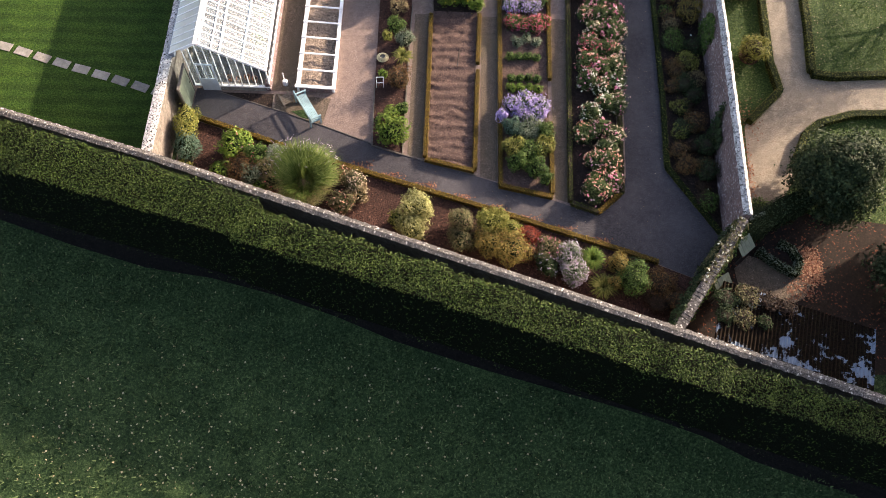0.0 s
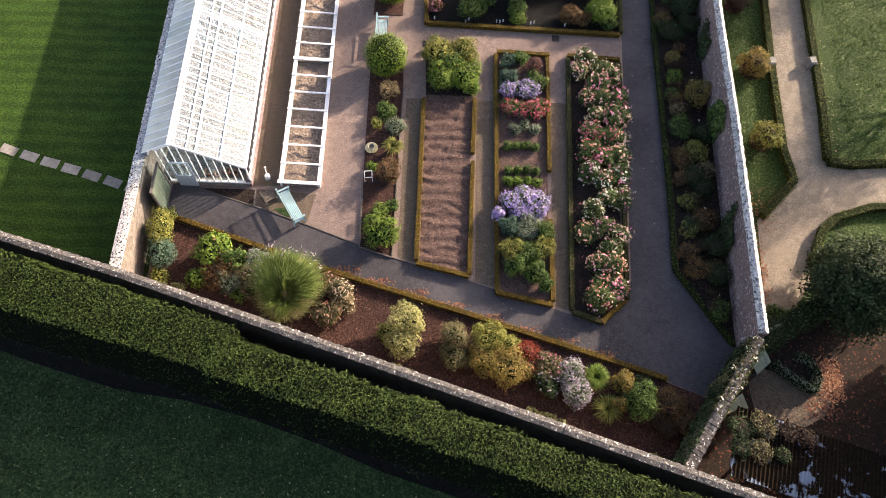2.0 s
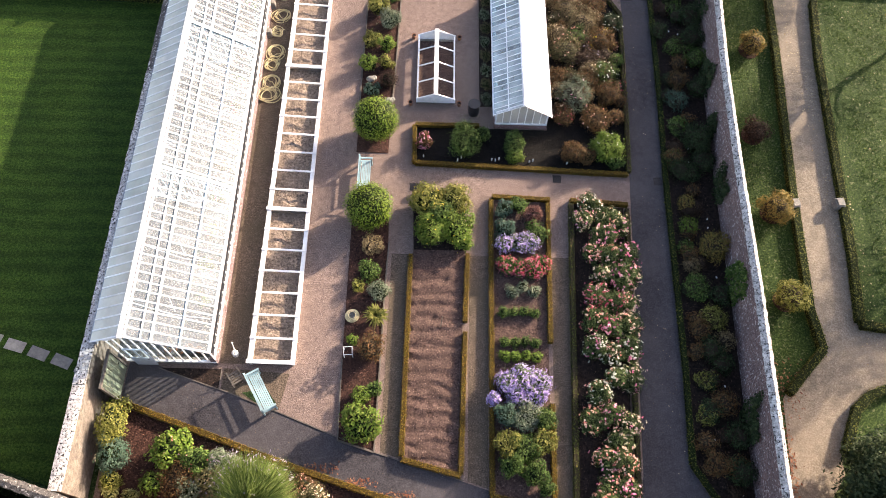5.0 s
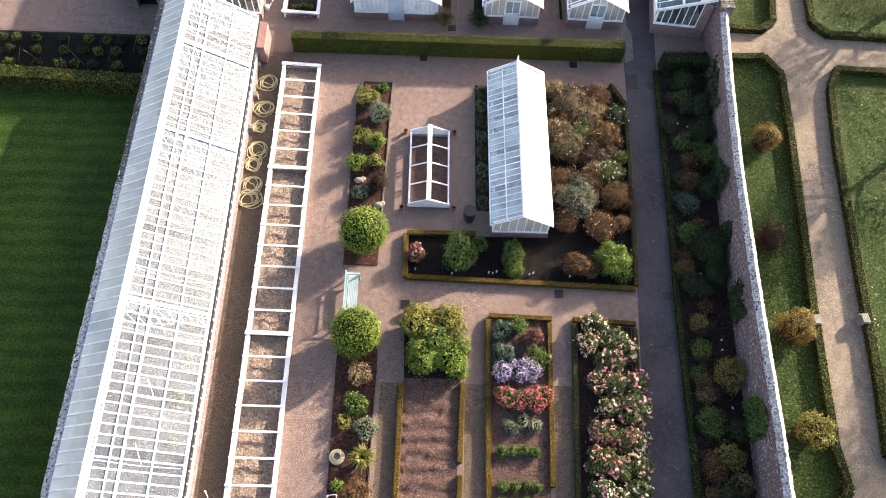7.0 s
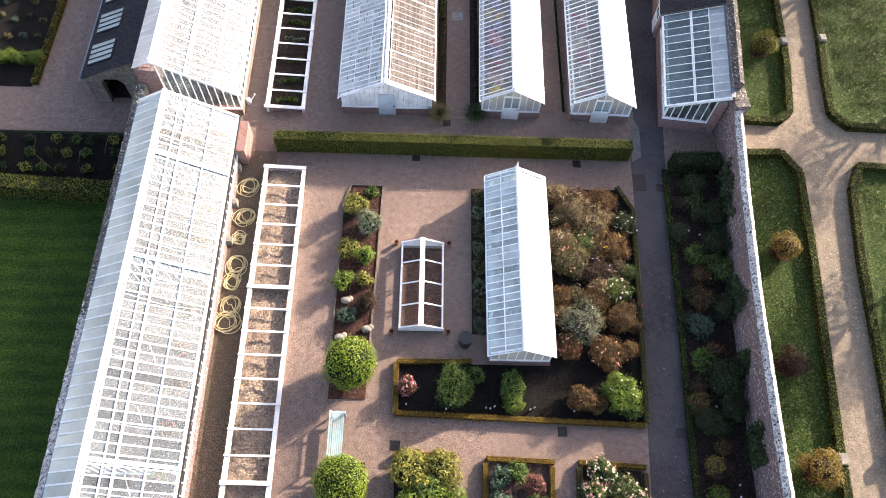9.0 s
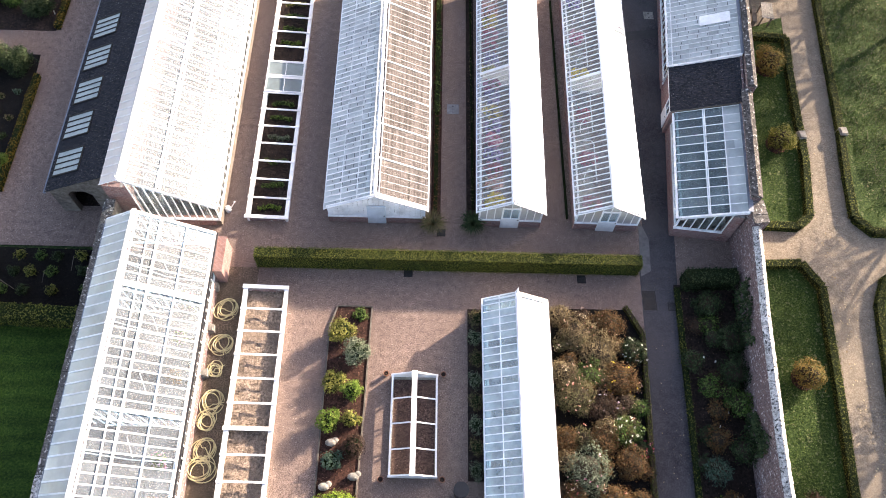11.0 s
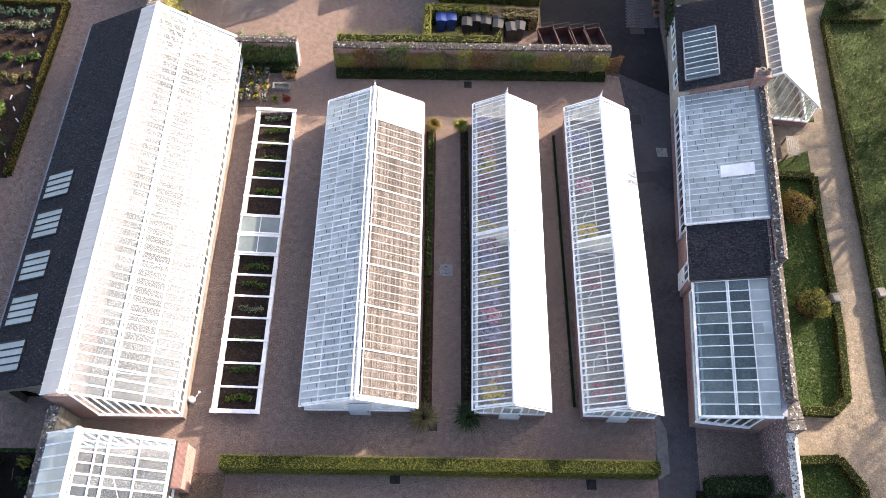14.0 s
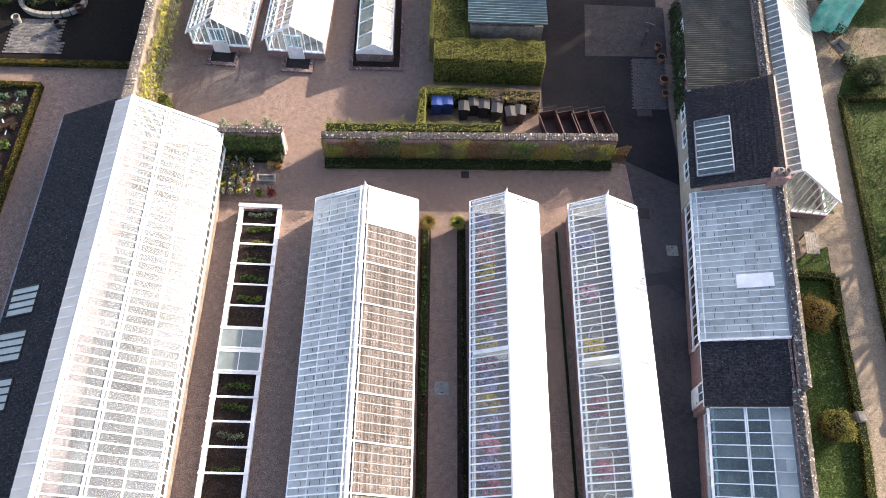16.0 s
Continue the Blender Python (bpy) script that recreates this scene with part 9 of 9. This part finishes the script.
# back walls: climbers along the brick
rngw = random.Random(5)
xw = -7.0
for i in range(16):
    wd = rngw.uniform(0.7, 1.3)
    m_ = (L_YELLOW, L_RUSSET, L_OLIVE, L_MID, L_AUTUMN, L_YELLOW, L_OLIVE)[i % 7]
    climber("wall_climber", (xw, 72.53), (xw + wd, 72.54), 0.25, rngw.uniform(1.7, 2.05), m_, {L_YELLOW: "yellow-green climber", L_AUTUMN: "golden climber", L_RUSSET: "rust-brown climber", L_MID: "green climber", L_OLIVE: "olive-brown climber"}[m_] + " trained on the low brick wall", int(700 * wd), 0.078, 0.28, seed=i, ragged=rngw.uniform(0.15, 0.55))
    xw += wd * 0.92
hedge("hedge", [(-6.9, 72.1), (7.5, 72.3)], 0.45, 0.42, L_DARK, "low dark hedge at the foot of the brick wall", 0.08, 240, 0.03)
hedge("hedge", [(-6.8, 73.2), (1.8, 73.35)], 0.5, 1.85, L_YELLOW, "yellow-green shrubs growing behind the wall", 0.085, 170, 0.2, rough_top=0.12)
climber("wall_climber", (-12.1, 72.78), (-9.0, 72.78), 0.2, 1.6, L_MID, "green climber on the short brick wall", 1000, 0.12, 0.3, ragged=0.2, seed=3)
hedge("hedge", [(-12.0, 72.3), (-9.1, 72.35)], 0.4, 0.45, L_DARK, "low dark hedge at the foot of the short wall", 0.08, 240, 0.03)
for i in range(3):
    plant("shrub", -12.0 + 1.1 * i, 73.6, 0.55, 1.5, L_GREY, "loose grey-green shrub behind the short wall", lobes=5, size=0.10, cover_=0.6)
climber("ivy", (-16.15, 74), (-16.25, 95), 0.1, 2.5, L_YELLOW, "yellow-green ivy over the kitchen garden wall", 5200, 0.13, 0.45, side=1, seed=4, ragged=0.25)
hedge("hedge", [(-15.4, 74.3), (-15.35, 75.6)], 0.55, 1.0, L_BOXGREEN, "short clipped green hedge beside the wall", 0.07, 300, 0.03)
post = single("gate_post", Mesh().beam((-9.0, 72.75, 0.0), (-8.82, 72.6, 1.9), 0.1, 0.1).box(-9.07, 72.85, 0, -8.95, 72.97, 1.7), OLDWHITE, "leaning white wooden gate post", "post")

# round shrubs on the east lawn
for i, (x, y, r, m_) in enumerate(((13.75, 31.7, 0.95, L_YELLOW), (13.95, 36.3, 0.95, L_AUTUMN), (13.8, 40.9, 0.78, L_PURPLELEAF), (14.6, 46.6, 0.85, L_AUTUMN), (15.9, 59.2, 0.85, L_YELLOW), (16.3, 64.3, 0.95, L_AUTUMN))):
    plant("ornamental_shrub", x, y, r, r * 1.5, m_, {L_YELLOW: "yellow-green", L_AUTUMN: "golden brown", L_PURPLELEAF: "purple-brown"}[m_] + " rounded shrub on the lawn strip", "shrub", 7, 0.10, 0.8, z=LOW, group="lawn shrubs", core=CORE_BROWN)
    t = Mesh().turned(((0.55, 0), (0.55, 0.02)), 0, 0, 14)
    single("bed_ring", t, SOIL, "round patch of bare soil under a shrub", "flower bed", "soil rings", at=(x, y, LOW + 0.002))
plant("shrub", 22.0, 80.0, 0.65, 0.9, L_GREY, "silvery rounded shrub beside the path", lobes=4, size=0.09, z=LOW)
plant("shrub", 22.8, 78.7, 1.1, 1.3, L_DARK, "dark green spreading shrub", lobes=7, z=LOW)
plant("shrub", 21.6, 83.0, 1.2, 1.5, L_DARK, "dark green shrub in the border", lobes=7, z=LOW)
hp = [(12.18, 19.85), (12.91, 19.21), (13.75, 18.68), (14.09, 19.37), (13.81, 20.03), (13.29, 20.28)]
hedge("hedge", hp, 0.34, 0.4, L_GREY, "small curved clipped hedge among fallen leaves", 0.09, 240, 0.04, z=LOW)
for i, (x, y, r) in enumerate(((9.4, 16.6, 0.7), (10.3, 16.7, 0.75), (11.2, 16.5, 0.6), (9.2, 15.8, 0.6), (10.0, 15.7, 0.65), (12.0, 16.2, 0.5), (10.9, 15.5, 0.45))):
    plant("ivy_mat", x, y, r * 0.85, 0.18, (L_DARK, L_OLIVE, L_PURPLELEAF)[i % 3], "ivy mat creeping over the ribbed roof", "climbing plant", 8, 0.11, 0.8, z=1.72, group="roof ivy", core=CORE_BROWN)

# vegetables in the frames and gardens
for k, (y, m_) in enumerate(((54.35, L_BRIGHT), (55.6, L_MID), (57.0, L_MID), (59.6, L_MID), (58.4, L_GREY), (60.5, L_MID), (64.6, L_BRIGHT), (65.6, L_MID), (66.5, L_MID), (67.4, L_YELLOW), (68.2, L_BRIGHT), (69.0, L_GREY))):
    row("vegetable", -10.3, -9.2, y, 0.12, 5, 0.16, 0.22, m_, "young leafy vegetable in dark soil", 0.07)
rngp = random.Random(7)
for i in range(4):
    s_ = thing("pot_stand", -11.75 + 0.4 * i, 70.1, 0.02, 3, "narrow wooden staging with rows of pot plants", "plant stand", "plant stands")
    part("board", Mesh().box(-0.14, 0, 0.22, 0.14, 2.25, 0.25), WOOD, s_)
    for yy in (0.1, 1.1, 2.1):
        part("leg", Mesh().box(-0.12, yy, 0, 0.12, yy + 0.05, 0.22), WOOD, s_)
    for j in range(7):
        m_, fm = ((L_GREY, F_LILAC), (L_YELLOW, F_YELLOW), (L_MID, F_RED), (L_GREY, F_PINK), (L_BLUE, F_WHITE))[(i * 3 + j) % 5]
        plant("pot_plant", -11.75 + 0.4 * i, 70.25 + 0.31 * j, 0.17, 0.22, m_, "small potted succulent on the staging", "pot plant", 4, 0.06, z=0.27, flower=fm, fcount=10, fsize=0.05, group="pot plants")
for x, y, m_ in ((-9.6, 71.9, L_STRAW), (-10.0, 70.3, L_YELLOW), (-9.4, 70.35, L_RED), (-9.3, 71.9, L_RUSSET)):
    plant("pot_plant", x, y, 0.28, 0.3, m_, "low rosette plant in gravel", "plant", 4, 0.09, z=0.02)
tr = thing("trough", -9.75, 71.15, 0.02, 0, "shallow grey stone trough", "trough")
part("basin", Mesh().box(-0.45, -0.2, 0, 0.45, -0.12, 0.22).box(-0.45, 0.12, 0, 0.45, 0.2, 0.22).box(-0.45, -0.12, 0, -0.37, 0.12, 0.22).box(0.37, -0.12, 0, 0.45, 0.12, 0.22).box(-0.37, -0.12, 0, 0.37, 0.12, 0.08), STONE, tr)
for j, y in enumerate((49.9, 50.8, 51.6)):
    for i in range(14):
        plant("vegetable", -32 + 1.1 * i + 0.3 * math.sin(i * 5 + j), y, 0.32, 0.45, (L_YELLOW, L_MID, L_DARK)[(i + j) % 3], "leafy vegetable in the dark border", "plant", 4, 0.10, 0.7, group="border vegetables")
for i in range(12):
    a = rngp.uniform(0, 6.28)
    x, y = -31 + 1.15 * i, 50.4 + 0.6 * math.sin(i * 4.1)
    single("cane", Mesh().tube([(0, 0, 0), (0.5 * math.cos(a), 0.5 * math.sin(a), 0.9)], 0.014, 5), WOOD, "pale bamboo cane leaning in the border", "cane", "canes", at=(x, y, 0.02))
for i in range(9):
    plant("vegetable", -22.95 - 0.62 * i, 56.55 + 0.08 * math.sin(i * 4), 0.46, 0.6, L_BRIGHT, "feathery bright green carrot tops in a row", "plant", 6, 0.07, 0.9, group="kitchen plants", lump=0.35)
for i in range(42):
    plant("vegetable", -23.4 - 0.75 * (i % 14), 58.2 + 1.3 * (i // 14) + 0.2 * math.sin(i * 3), 0.24, 0.22, (L_DARK, L_BLUE, L_OLIVE)[i % 3], "low leafy kitchen garden plant", "plant", 4, 0.09, 0.7, group="kitchen plants")
for x, y, r, m_ in ((-23.6, 62.6, 0.95, L_DARK), (-25.2, 62.7, 1.0, L_MID), (-26.9, 62.5, 1.0, L_DARK), (-23.5, 66.6, 1.0, L_DARK), (-25.0, 67.6, 1.1, L_MID), (-26.6, 66.9, 1.0, L_BLUE), (-24.0, 68.9, 0.8, L_MID)):
    plant("shrub", x, y, r, 1.2, m_, "dark leafy shrub in the kitchen garden", lobes=8, size=0.11)
for j, y in enumerate((76.0, 75.0, 73.9, 72.7, 71.4)):
    for i in range(12):
        plant("cabbage", -23.1 - 0.72 * i + 0.1 * math.sin(i * 5 + j), y + 0.1 * math.cos(i * 3), 0.34, 0.28, (L_BLUE, L_GREY, L_PURPLELEAF, L_MID, L_OLIVE)[j], "leafy cabbage in a kitchen garden row", "plant", 4, 0.14, 0.8, group="cabbages")
for i in range(14):
    single("plant_label", Mesh().box(-0.03, -0.14, 0, 0.03, 0.14, 0.02), WHITE, "white row marker lying in the soil", "label", "plant labels", at=(-22.9 - 0.35 * (i % 3), 66.5 + 0.72 * i, 0.032), turn=25 + 30 * math.sin(i * 2.3))
for i in range(18):
    plant("vegetable", -31 + 1.7 * (i % 6), 83 + 2.2 * (i // 6), 0.8, 0.7, L_DARK, "dark low kitchen garden plant", "plant", 4, 0.11, 0.7, group="kitchen plants")
for x, y, m_ in ((-1.95, 53.55, L_OLIVE), (-0.1, 53.6, L_DARK), (-1.7, 68.6, L_AUTUMN), (-0.3, 68.6, L_YELLOW)):
    blades("grass_clump", x, y, 0.72 if y < 60 else 0.5, 0.75, 420, m_, "tuft of narrow arching leaves at the glasshouse corner", width=0.016)
hedge("ground_cover", [(-1.85, 53.9), (-1.83, 60.0)], 0.22, 0.16, L_RUSSET, "low reddish plants at the foot of the glasshouse", 0.07, 110, 0.05, category="plant")
hedge("ground_cover", [(-1.83, 60.2), (-1.8, 68.4)], 0.26, 0.26, L_MID, "low green plants at the foot of the glasshouse", 0.09, 150, 0.07, category="plant")
hedge("ground_cover", [(4.5, 54.2), (4.5, 68.4)], 0.12, 0.12, L_DARK, "low dark plants at the foot of the greenhouse", 0.07, 110, 0.04, category="plant")
hedge("ground_cover", [(-0.05, 54.6), (-0.05, 68.4)], 0.12, 0.12, L_OLIVE, "low dull plants at the foot of the greenhouse", 0.07, 100, 0.04, category="plant")

# plants on the staging inside the glasshouses
rngi = random.Random(3)
for hx, hy, hl, offs in ((0.28, 53.7, 15.0, (0.65, 2.3)), (4.87, 53.65, 15.0, (0.65, 2.35))):
    for off in offs:
        for i in range(17):
            fm = rngi.choice((F_RED, F_YELLOW, F_PEACH, F_PINK, F_PURPLE, F_RED))
            if hx > 4 and i % 3:
                continue
            plant("pot_plant", hx + off, hy + 0.8 + 0.86 * i, 0.44, 0.55, rngi.choice((L_MID, L_BRIGHT, L_YELLOW, L_GREY)), "flowering pot plant on greenhouse staging", "pot plant", 4, 0.11, 0.8, z=0.752, flower=fm, fcount=110, fsize=0.15, group="greenhouse plants")
for i in range(12):
    plant("pot_plant", -12.58, 30.5 + 1.7 * i, 0.4, 0.5, rngi.choice((L_MID, L_BRIGHT, L_RUSSET)), "pot plant on the stone staging", "pot plant", 4, 0.12, 0.7, z=0.702, flower=rngi.choice((None, F_PINK, F_RED)), fcount=14, fsize=0.10, group="greenhouse plants")
for px, py in ((-12.9, 28.6), (-13.3, 28.45), (-12.5, 28.5), (-13.8, 28.5)):
    pot(px, py, 0.15, 0.3, "terracotta pot inside the glasshouse door", z=0.022)


# trees that shade the east garden
def tree(x, y, h, r, mat, label, z=LOW, lobes=11, size=0.22, cover_=0.5, low=0.45, twigs=True):
    SEED[0] += 1
    rng, pr = np.random.default_rng(SEED[0]), random.Random(SEED[0])
    t = thing("tree", x, y, z, 0, label, "tree", "trees")
    part("trunk", Mesh().tube([(0, 0, -0.1), (0.05, 0.03, h * 0.2), (-0.06, 0.05, h * 0.45), (0.03, -0.04, h * 0.75)], [h * 0.035, h * 0.027, h * 0.018, h * 0.006], 9), BARK, t, smooth=True)
    lb = []
    for i in range(lobes):
        a = 2.4 * i + pr.uniform(-0.4, 0.4)
        f = i / (lobes - 1)
        d = r * (0.72 - 0.5 * f) * pr.uniform(0.7, 1.1)
        c = (d * math.cos(a), d * math.sin(a), h * (low + (0.88 - low) * f))
        s = r * pr.uniform(0.34, 0.5)
        lb.append((*c, s, s, s * pr.uniform(0.6, 0.85)))
        part("limb", Mesh().tube([(0, 0, h * (0.25 + 0.4 * f)), (c[0] * 0.5, c[1] * 0.5, h * (0.25 + 0.4 * f) * 0.5 + c[2] * 0.5 + 0.1), c], [h * 0.014, h * 0.009, h * 0.003], 6), BARK, t)
    area = sum(4 * math.pi * a * a for *_, a, b, c in lb)
    n = int(cover_ * area / (size * size * 0.28))
    p, nr = lobes_points(rng, lb, n, 0.25, 0.45)
    part("crown", quads("crown", leaf_quads(rng, p, nr, size, 0.55, 1.0), mat), None, t)
    return t


tree(15.7, 23.0, 4.6, 2.45, L_DARK, "dark spreading evergreen tree beside the path", cover_=1.1, low=0.22, lobes=14, size=0.15)
tree(21.0, 20.0, 8.0, 3.2, L_DARK, "tall dark evergreen tree beside the path", cover_=1.1, low=0.14, lobes=15, size=0.2)
tree(18.9, 17.4, 7.0, 3.0, L_DARK, "tall dark evergreen tree over the leafy yard", cover_=1.1, low=0.14, lobes=15, size=0.2)
# out of view, added to keep sun off the hedge end and meadow
tree(24.5, 21.0, 11.0, 4.0, L_DARK, "unseen tall evergreen tree added to shade the hedge end", cover_=0.7, low=0.3, size=0.26)
plant("shrub", 11.9, 21.2, 0.9, 1.6, L_DARK, "dark ivy-like shrub beside the wall end", lobes=7, z=LOW)
plant("shrub", 12.6, 22.0, 0.7, 1.0, L_MID, "green shrub beside the wall end", lobes=6, z=LOW)
hedge("hedge", [(11.2, 20.4), (12.4, 21.1), (13.4, 21.8), (14.6, 22.3)], 1.0, 1.5, L_DARK, "loose dark evergreen hedge closing the yard", 0.10, 170, 0.12, z=LOW, rough_top=0.14)
for px, py, tn in ((11.35, 19.4, 40), (12.1, 20.6, 25), (10.0, 17.4, 35)):
    pn = thing("wooden_panel", px, py, LOW, tn, "weathered green-grey boarded panel leaning by the wall", "panel", "panels")
    for i in range(4):
        part("board", Mesh().add([(-0.45 + 0.23 * i, 0.0, 1.05), (-0.235 + 0.23 * i, 0.0, 1.05), (-0.235 + 0.23 * i, 0.62, 1.5), (-0.45 + 0.23 * i, 0.62, 1.5), (-0.45 + 0.23 * i, 0.0, 1.02), (-0.235 + 0.23 * i, 0.0, 1.02), (-0.235 + 0.23 * i, 0.62, 1.47), (-0.45 + 0.23 * i, 0.62, 1.47)], ((0, 1, 2, 3), (7, 6, 5, 4), (0, 4, 5, 1), (1, 5, 6, 2), (2, 6, 7, 3), (3, 7, 4, 0))), GREENDOOR, pn)
    part("post", Mesh().box(-0.42, 0.02, 0, -0.36, 0.08, 1.06).box(0.36, 0.02, 0, 0.42, 0.08, 1.06), WOOD, pn)
    part("post", Mesh().box(-0.42, 0.54, 0, -0.36, 0.6, 1.44).box(0.36, 0.54, 0, 0.42, 0.6, 1.44), WOOD, pn)
for i, (x, y, h, r) in enumerate(((23.5, 47.5, 7.0, 2.8), (26.5, 58.0, 8.0, 3.0), (25.5, 68.0, 8.0, 3.2), (27.0, 38.0, 8.0, 3.0), (26.8, 72.6, 7.5, 2.8))):
    tree(x, y, h, r, L_AUTUMN, "thin-leaved autumn tree on the east lawn", cover_=0.2, lobes=14, size=0.12, low=0.4)

# unseen trees, added only to throw shade over the back yard
for x, y, h, r in ((27.0, 88.5, 8.0, 3.0), (27.5, 94.0, 11.0, 3.2), (28.0, 99.5, 14.0, 3.4), (28.5, 105.0, 15.0, 3.4)):
    tree(x, y, h, r, L_DARK, "unseen evergreen tree added to shade the back yard", cover_=1.0, low=0.25, lobes=15, size=0.26)


def scatter(name, pts, n, mat, label, z, size=0.08, seed=1):
    """Fallen leaves over a patch (x0, y0, x1, y1)."""
    rng = np.random.default_rng(seed)
    ps = []
    for x0, y0, x1, y1, share in pts:
        k = int(n * share)
        f = rng.beta(2, 2, (k, 2))
        ps.append(np.column_stack([x0 + (x1 - x0) * f[:, 0], y0 + (y1 - y0) * f[:, 1], np.full(k, z) + rng.uniform(0.004, 0.02, k)]))
    p = np.concatenate(ps)
    single(name, quads(name, leaf_quads(rng, p, np.tile((0, 0, 1.0), (len(p), 1)), size, 0.7, 0.35), mat), None, label, "leaves", kind="stuff")


scatter("fallen_leaves", ((14.0, 18.2, 15.3, 20.3, 0.62), (13.2, 17.4, 14.8, 18.6, 0.1), (11.0, 26.0, 14.0, 29.0, 0.1), (11.9, 22.6, 12.9, 27.0, 0.13), (9.5, 13.0, 15.0, 15.5, 0.05)), 2400, F_LEAFRED, "red fallen leaves heaped on the ground", LOW + 0.03, 0.10, 5)
scatter("fallen_leaves", tuple((-7.9 + 1.65 * i, 23.5 - 0.53 * i, -6.2 + 1.65 * i, 23.95 - 0.53 * i, 0.125) for i in range(8)), 900, F_LEAFRED, "red fallen leaves along the box edging", 0.012, 0.08, 6)
scatter("fallen_leaves", ((-22, 7.0, 8, 15, 0.5), (-22, 8.0, -12, 13, 0.25), (-14, 6.0, -6, 10, 0.25)), 420, F_LEAFPALE, "pale fallen leaves scattered on the meadow", -0.05, 0.10, 8)
scatter("fallen_leaves", ((19, 28, 40, 60, 0.6), (16.5, 28, 18.5, 60, 0.2), (19.5, 55, 34, 80, 0.2)), 1600, F_LEAFPALE, "pale fallen leaves scattered on lawn and path", LOW + 0.01, 0.09, 9)
scatter("fallen_leaves", ((7.0, 20, 9.0, 52, 0.6), (-6, 19.6, 7, 24, 0.4)), 110, F_LEAFPALE, "pale fallen leaves on the asphalt", 0.012, 0.05, 10)


# ---- rough grass, one sheet of tufts for each lawn ----
def tufts(name, boxes, dens, mat, label, z, h=0.10, w=0.05, seed=1, keep=None):
    rng = np.random.default_rng(seed)
    ps = []
    for x0, y0, x1, y1 in boxes:
        n = int((x1 - x0) * (y1 - y0) * dens)
        p = np.column_stack([rng.uniform(x0, x1, n), rng.uniform(y0, y1, n), np.full(n, z)])
        g = np.sin(p[:, 0] * 1.7 + np.sin(p[:, 1] * 1.3) * 2) * np.sin(p[:, 1] * 1.9 + np.sin(p[:, 0] * 0.9) * 2)
        p = p[rng.uniform(-1.6, 1.0, n) < g]
        ps.append(p if keep is None else p[keep(p)])
    p = np.concatenate(ps)
    n = len(p)
    a = rng.uniform(0, 6.28, n)
    d = np.column_stack([np.cos(a), np.sin(a), np.zeros(n)])
    s = np.column_stack([-np.sin(a), np.cos(a), np.zeros(n)])
    hh = (h * rng.uniform(0.5, 1.4, n))[:, None]
    top = p + d * hh * rng.uniform(0.4, 1.1, n)[:, None] + np.array((0, 0, 1.0)) * hh
    ws = (w * rng.uniform(0.6, 1.4, n))[:, None]
    single(name, quads(name, np.stack([p - s * ws, p + s * ws, top + s * ws * 0.35, top - s * ws * 0.35], 1), mat), None, label, "grass", kind="stuff")


G_MEADOW = leaf("blade_meadow", ((0.006, 0.018, 0.006), (0.028, 0.054, 0.018), (0.115, 0.155, 0.064)), through=0.2)
G_SUN = leaf("blade_sunlit", ((0.020, 0.046, 0.008), (0.056, 0.102, 0.018), (0.165, 0.215, 0.075)), through=0.3)
tufts("grass_tufts", ((-24, 4.5, 16, 20),), 70, G_MEADOW, "rough dark tufts of meadow grass", -0.06, 0.11, 0.028, 3, keep=lambda p: p[:, 1] < 19.0 - (p[:, 0] + 20) * 0.299 + 0.25 * np.sin(p[:, 0] * 1.1))
tufts("grass_tufts", ((19.0, 54.5, 30, 84), (18.5, 31.2, 29, 50.9)), 130, G_SUN, "coarse sunlit tufts of lawn grass", LOW, 0.05, 0.025, 4, keep=lambda p: p[:, 0] > 17.4 + 0.055 * (p[:, 1] - 30) + 0.9)
G_TWIG = leaf("blade_dry_twig", ((0.0369, 0.0344, 0.0197), (0.0902, 0.0804, 0.0508), (0.1886, 0.1681, 0.123)), through=0.1)
G_DULL = leaf("blade_dull_green", ((0.0246, 0.0426, 0.0115), (0.0656, 0.0943, 0.0279), (0.1517, 0.1763, 0.0779)), through=0.2)
tufts("grass_tufts", ((20.0, 55.5, 30, 86),), 130, G_DULL, "long dull green uncut lawn grass", LOW, 0.07, 0.02, 6, keep=lambda p: p[:, 0] > 19.6 + 0.085 * (p[:, 1] - 58))
tufts("dry_twigs", ((20.0, 55.5, 30, 86),), 34, G_TWIG, "dry pale stalks in the uncut grass", LOW, 0.32, 0.010, 7, keep=lambda p: p[:, 0] > 19.8 + 0.085 * (p[:, 1] - 58))
tufts("grass_tufts", ((12.2, 30.5, 15.9, 51.5), (13.4, 54.8, 17.0, 66.0)), 120, G_SUN, "short sunlit tufts on the lawn strip", LOW, 0.06, 0.022, 8, keep=lambda p: (p[:, 0] > 11.95 + 0.057 * (p[:, 1] - 30)) & (p[:, 0] < 14.3 + 0.075 * (p[:, 1] - 30)))
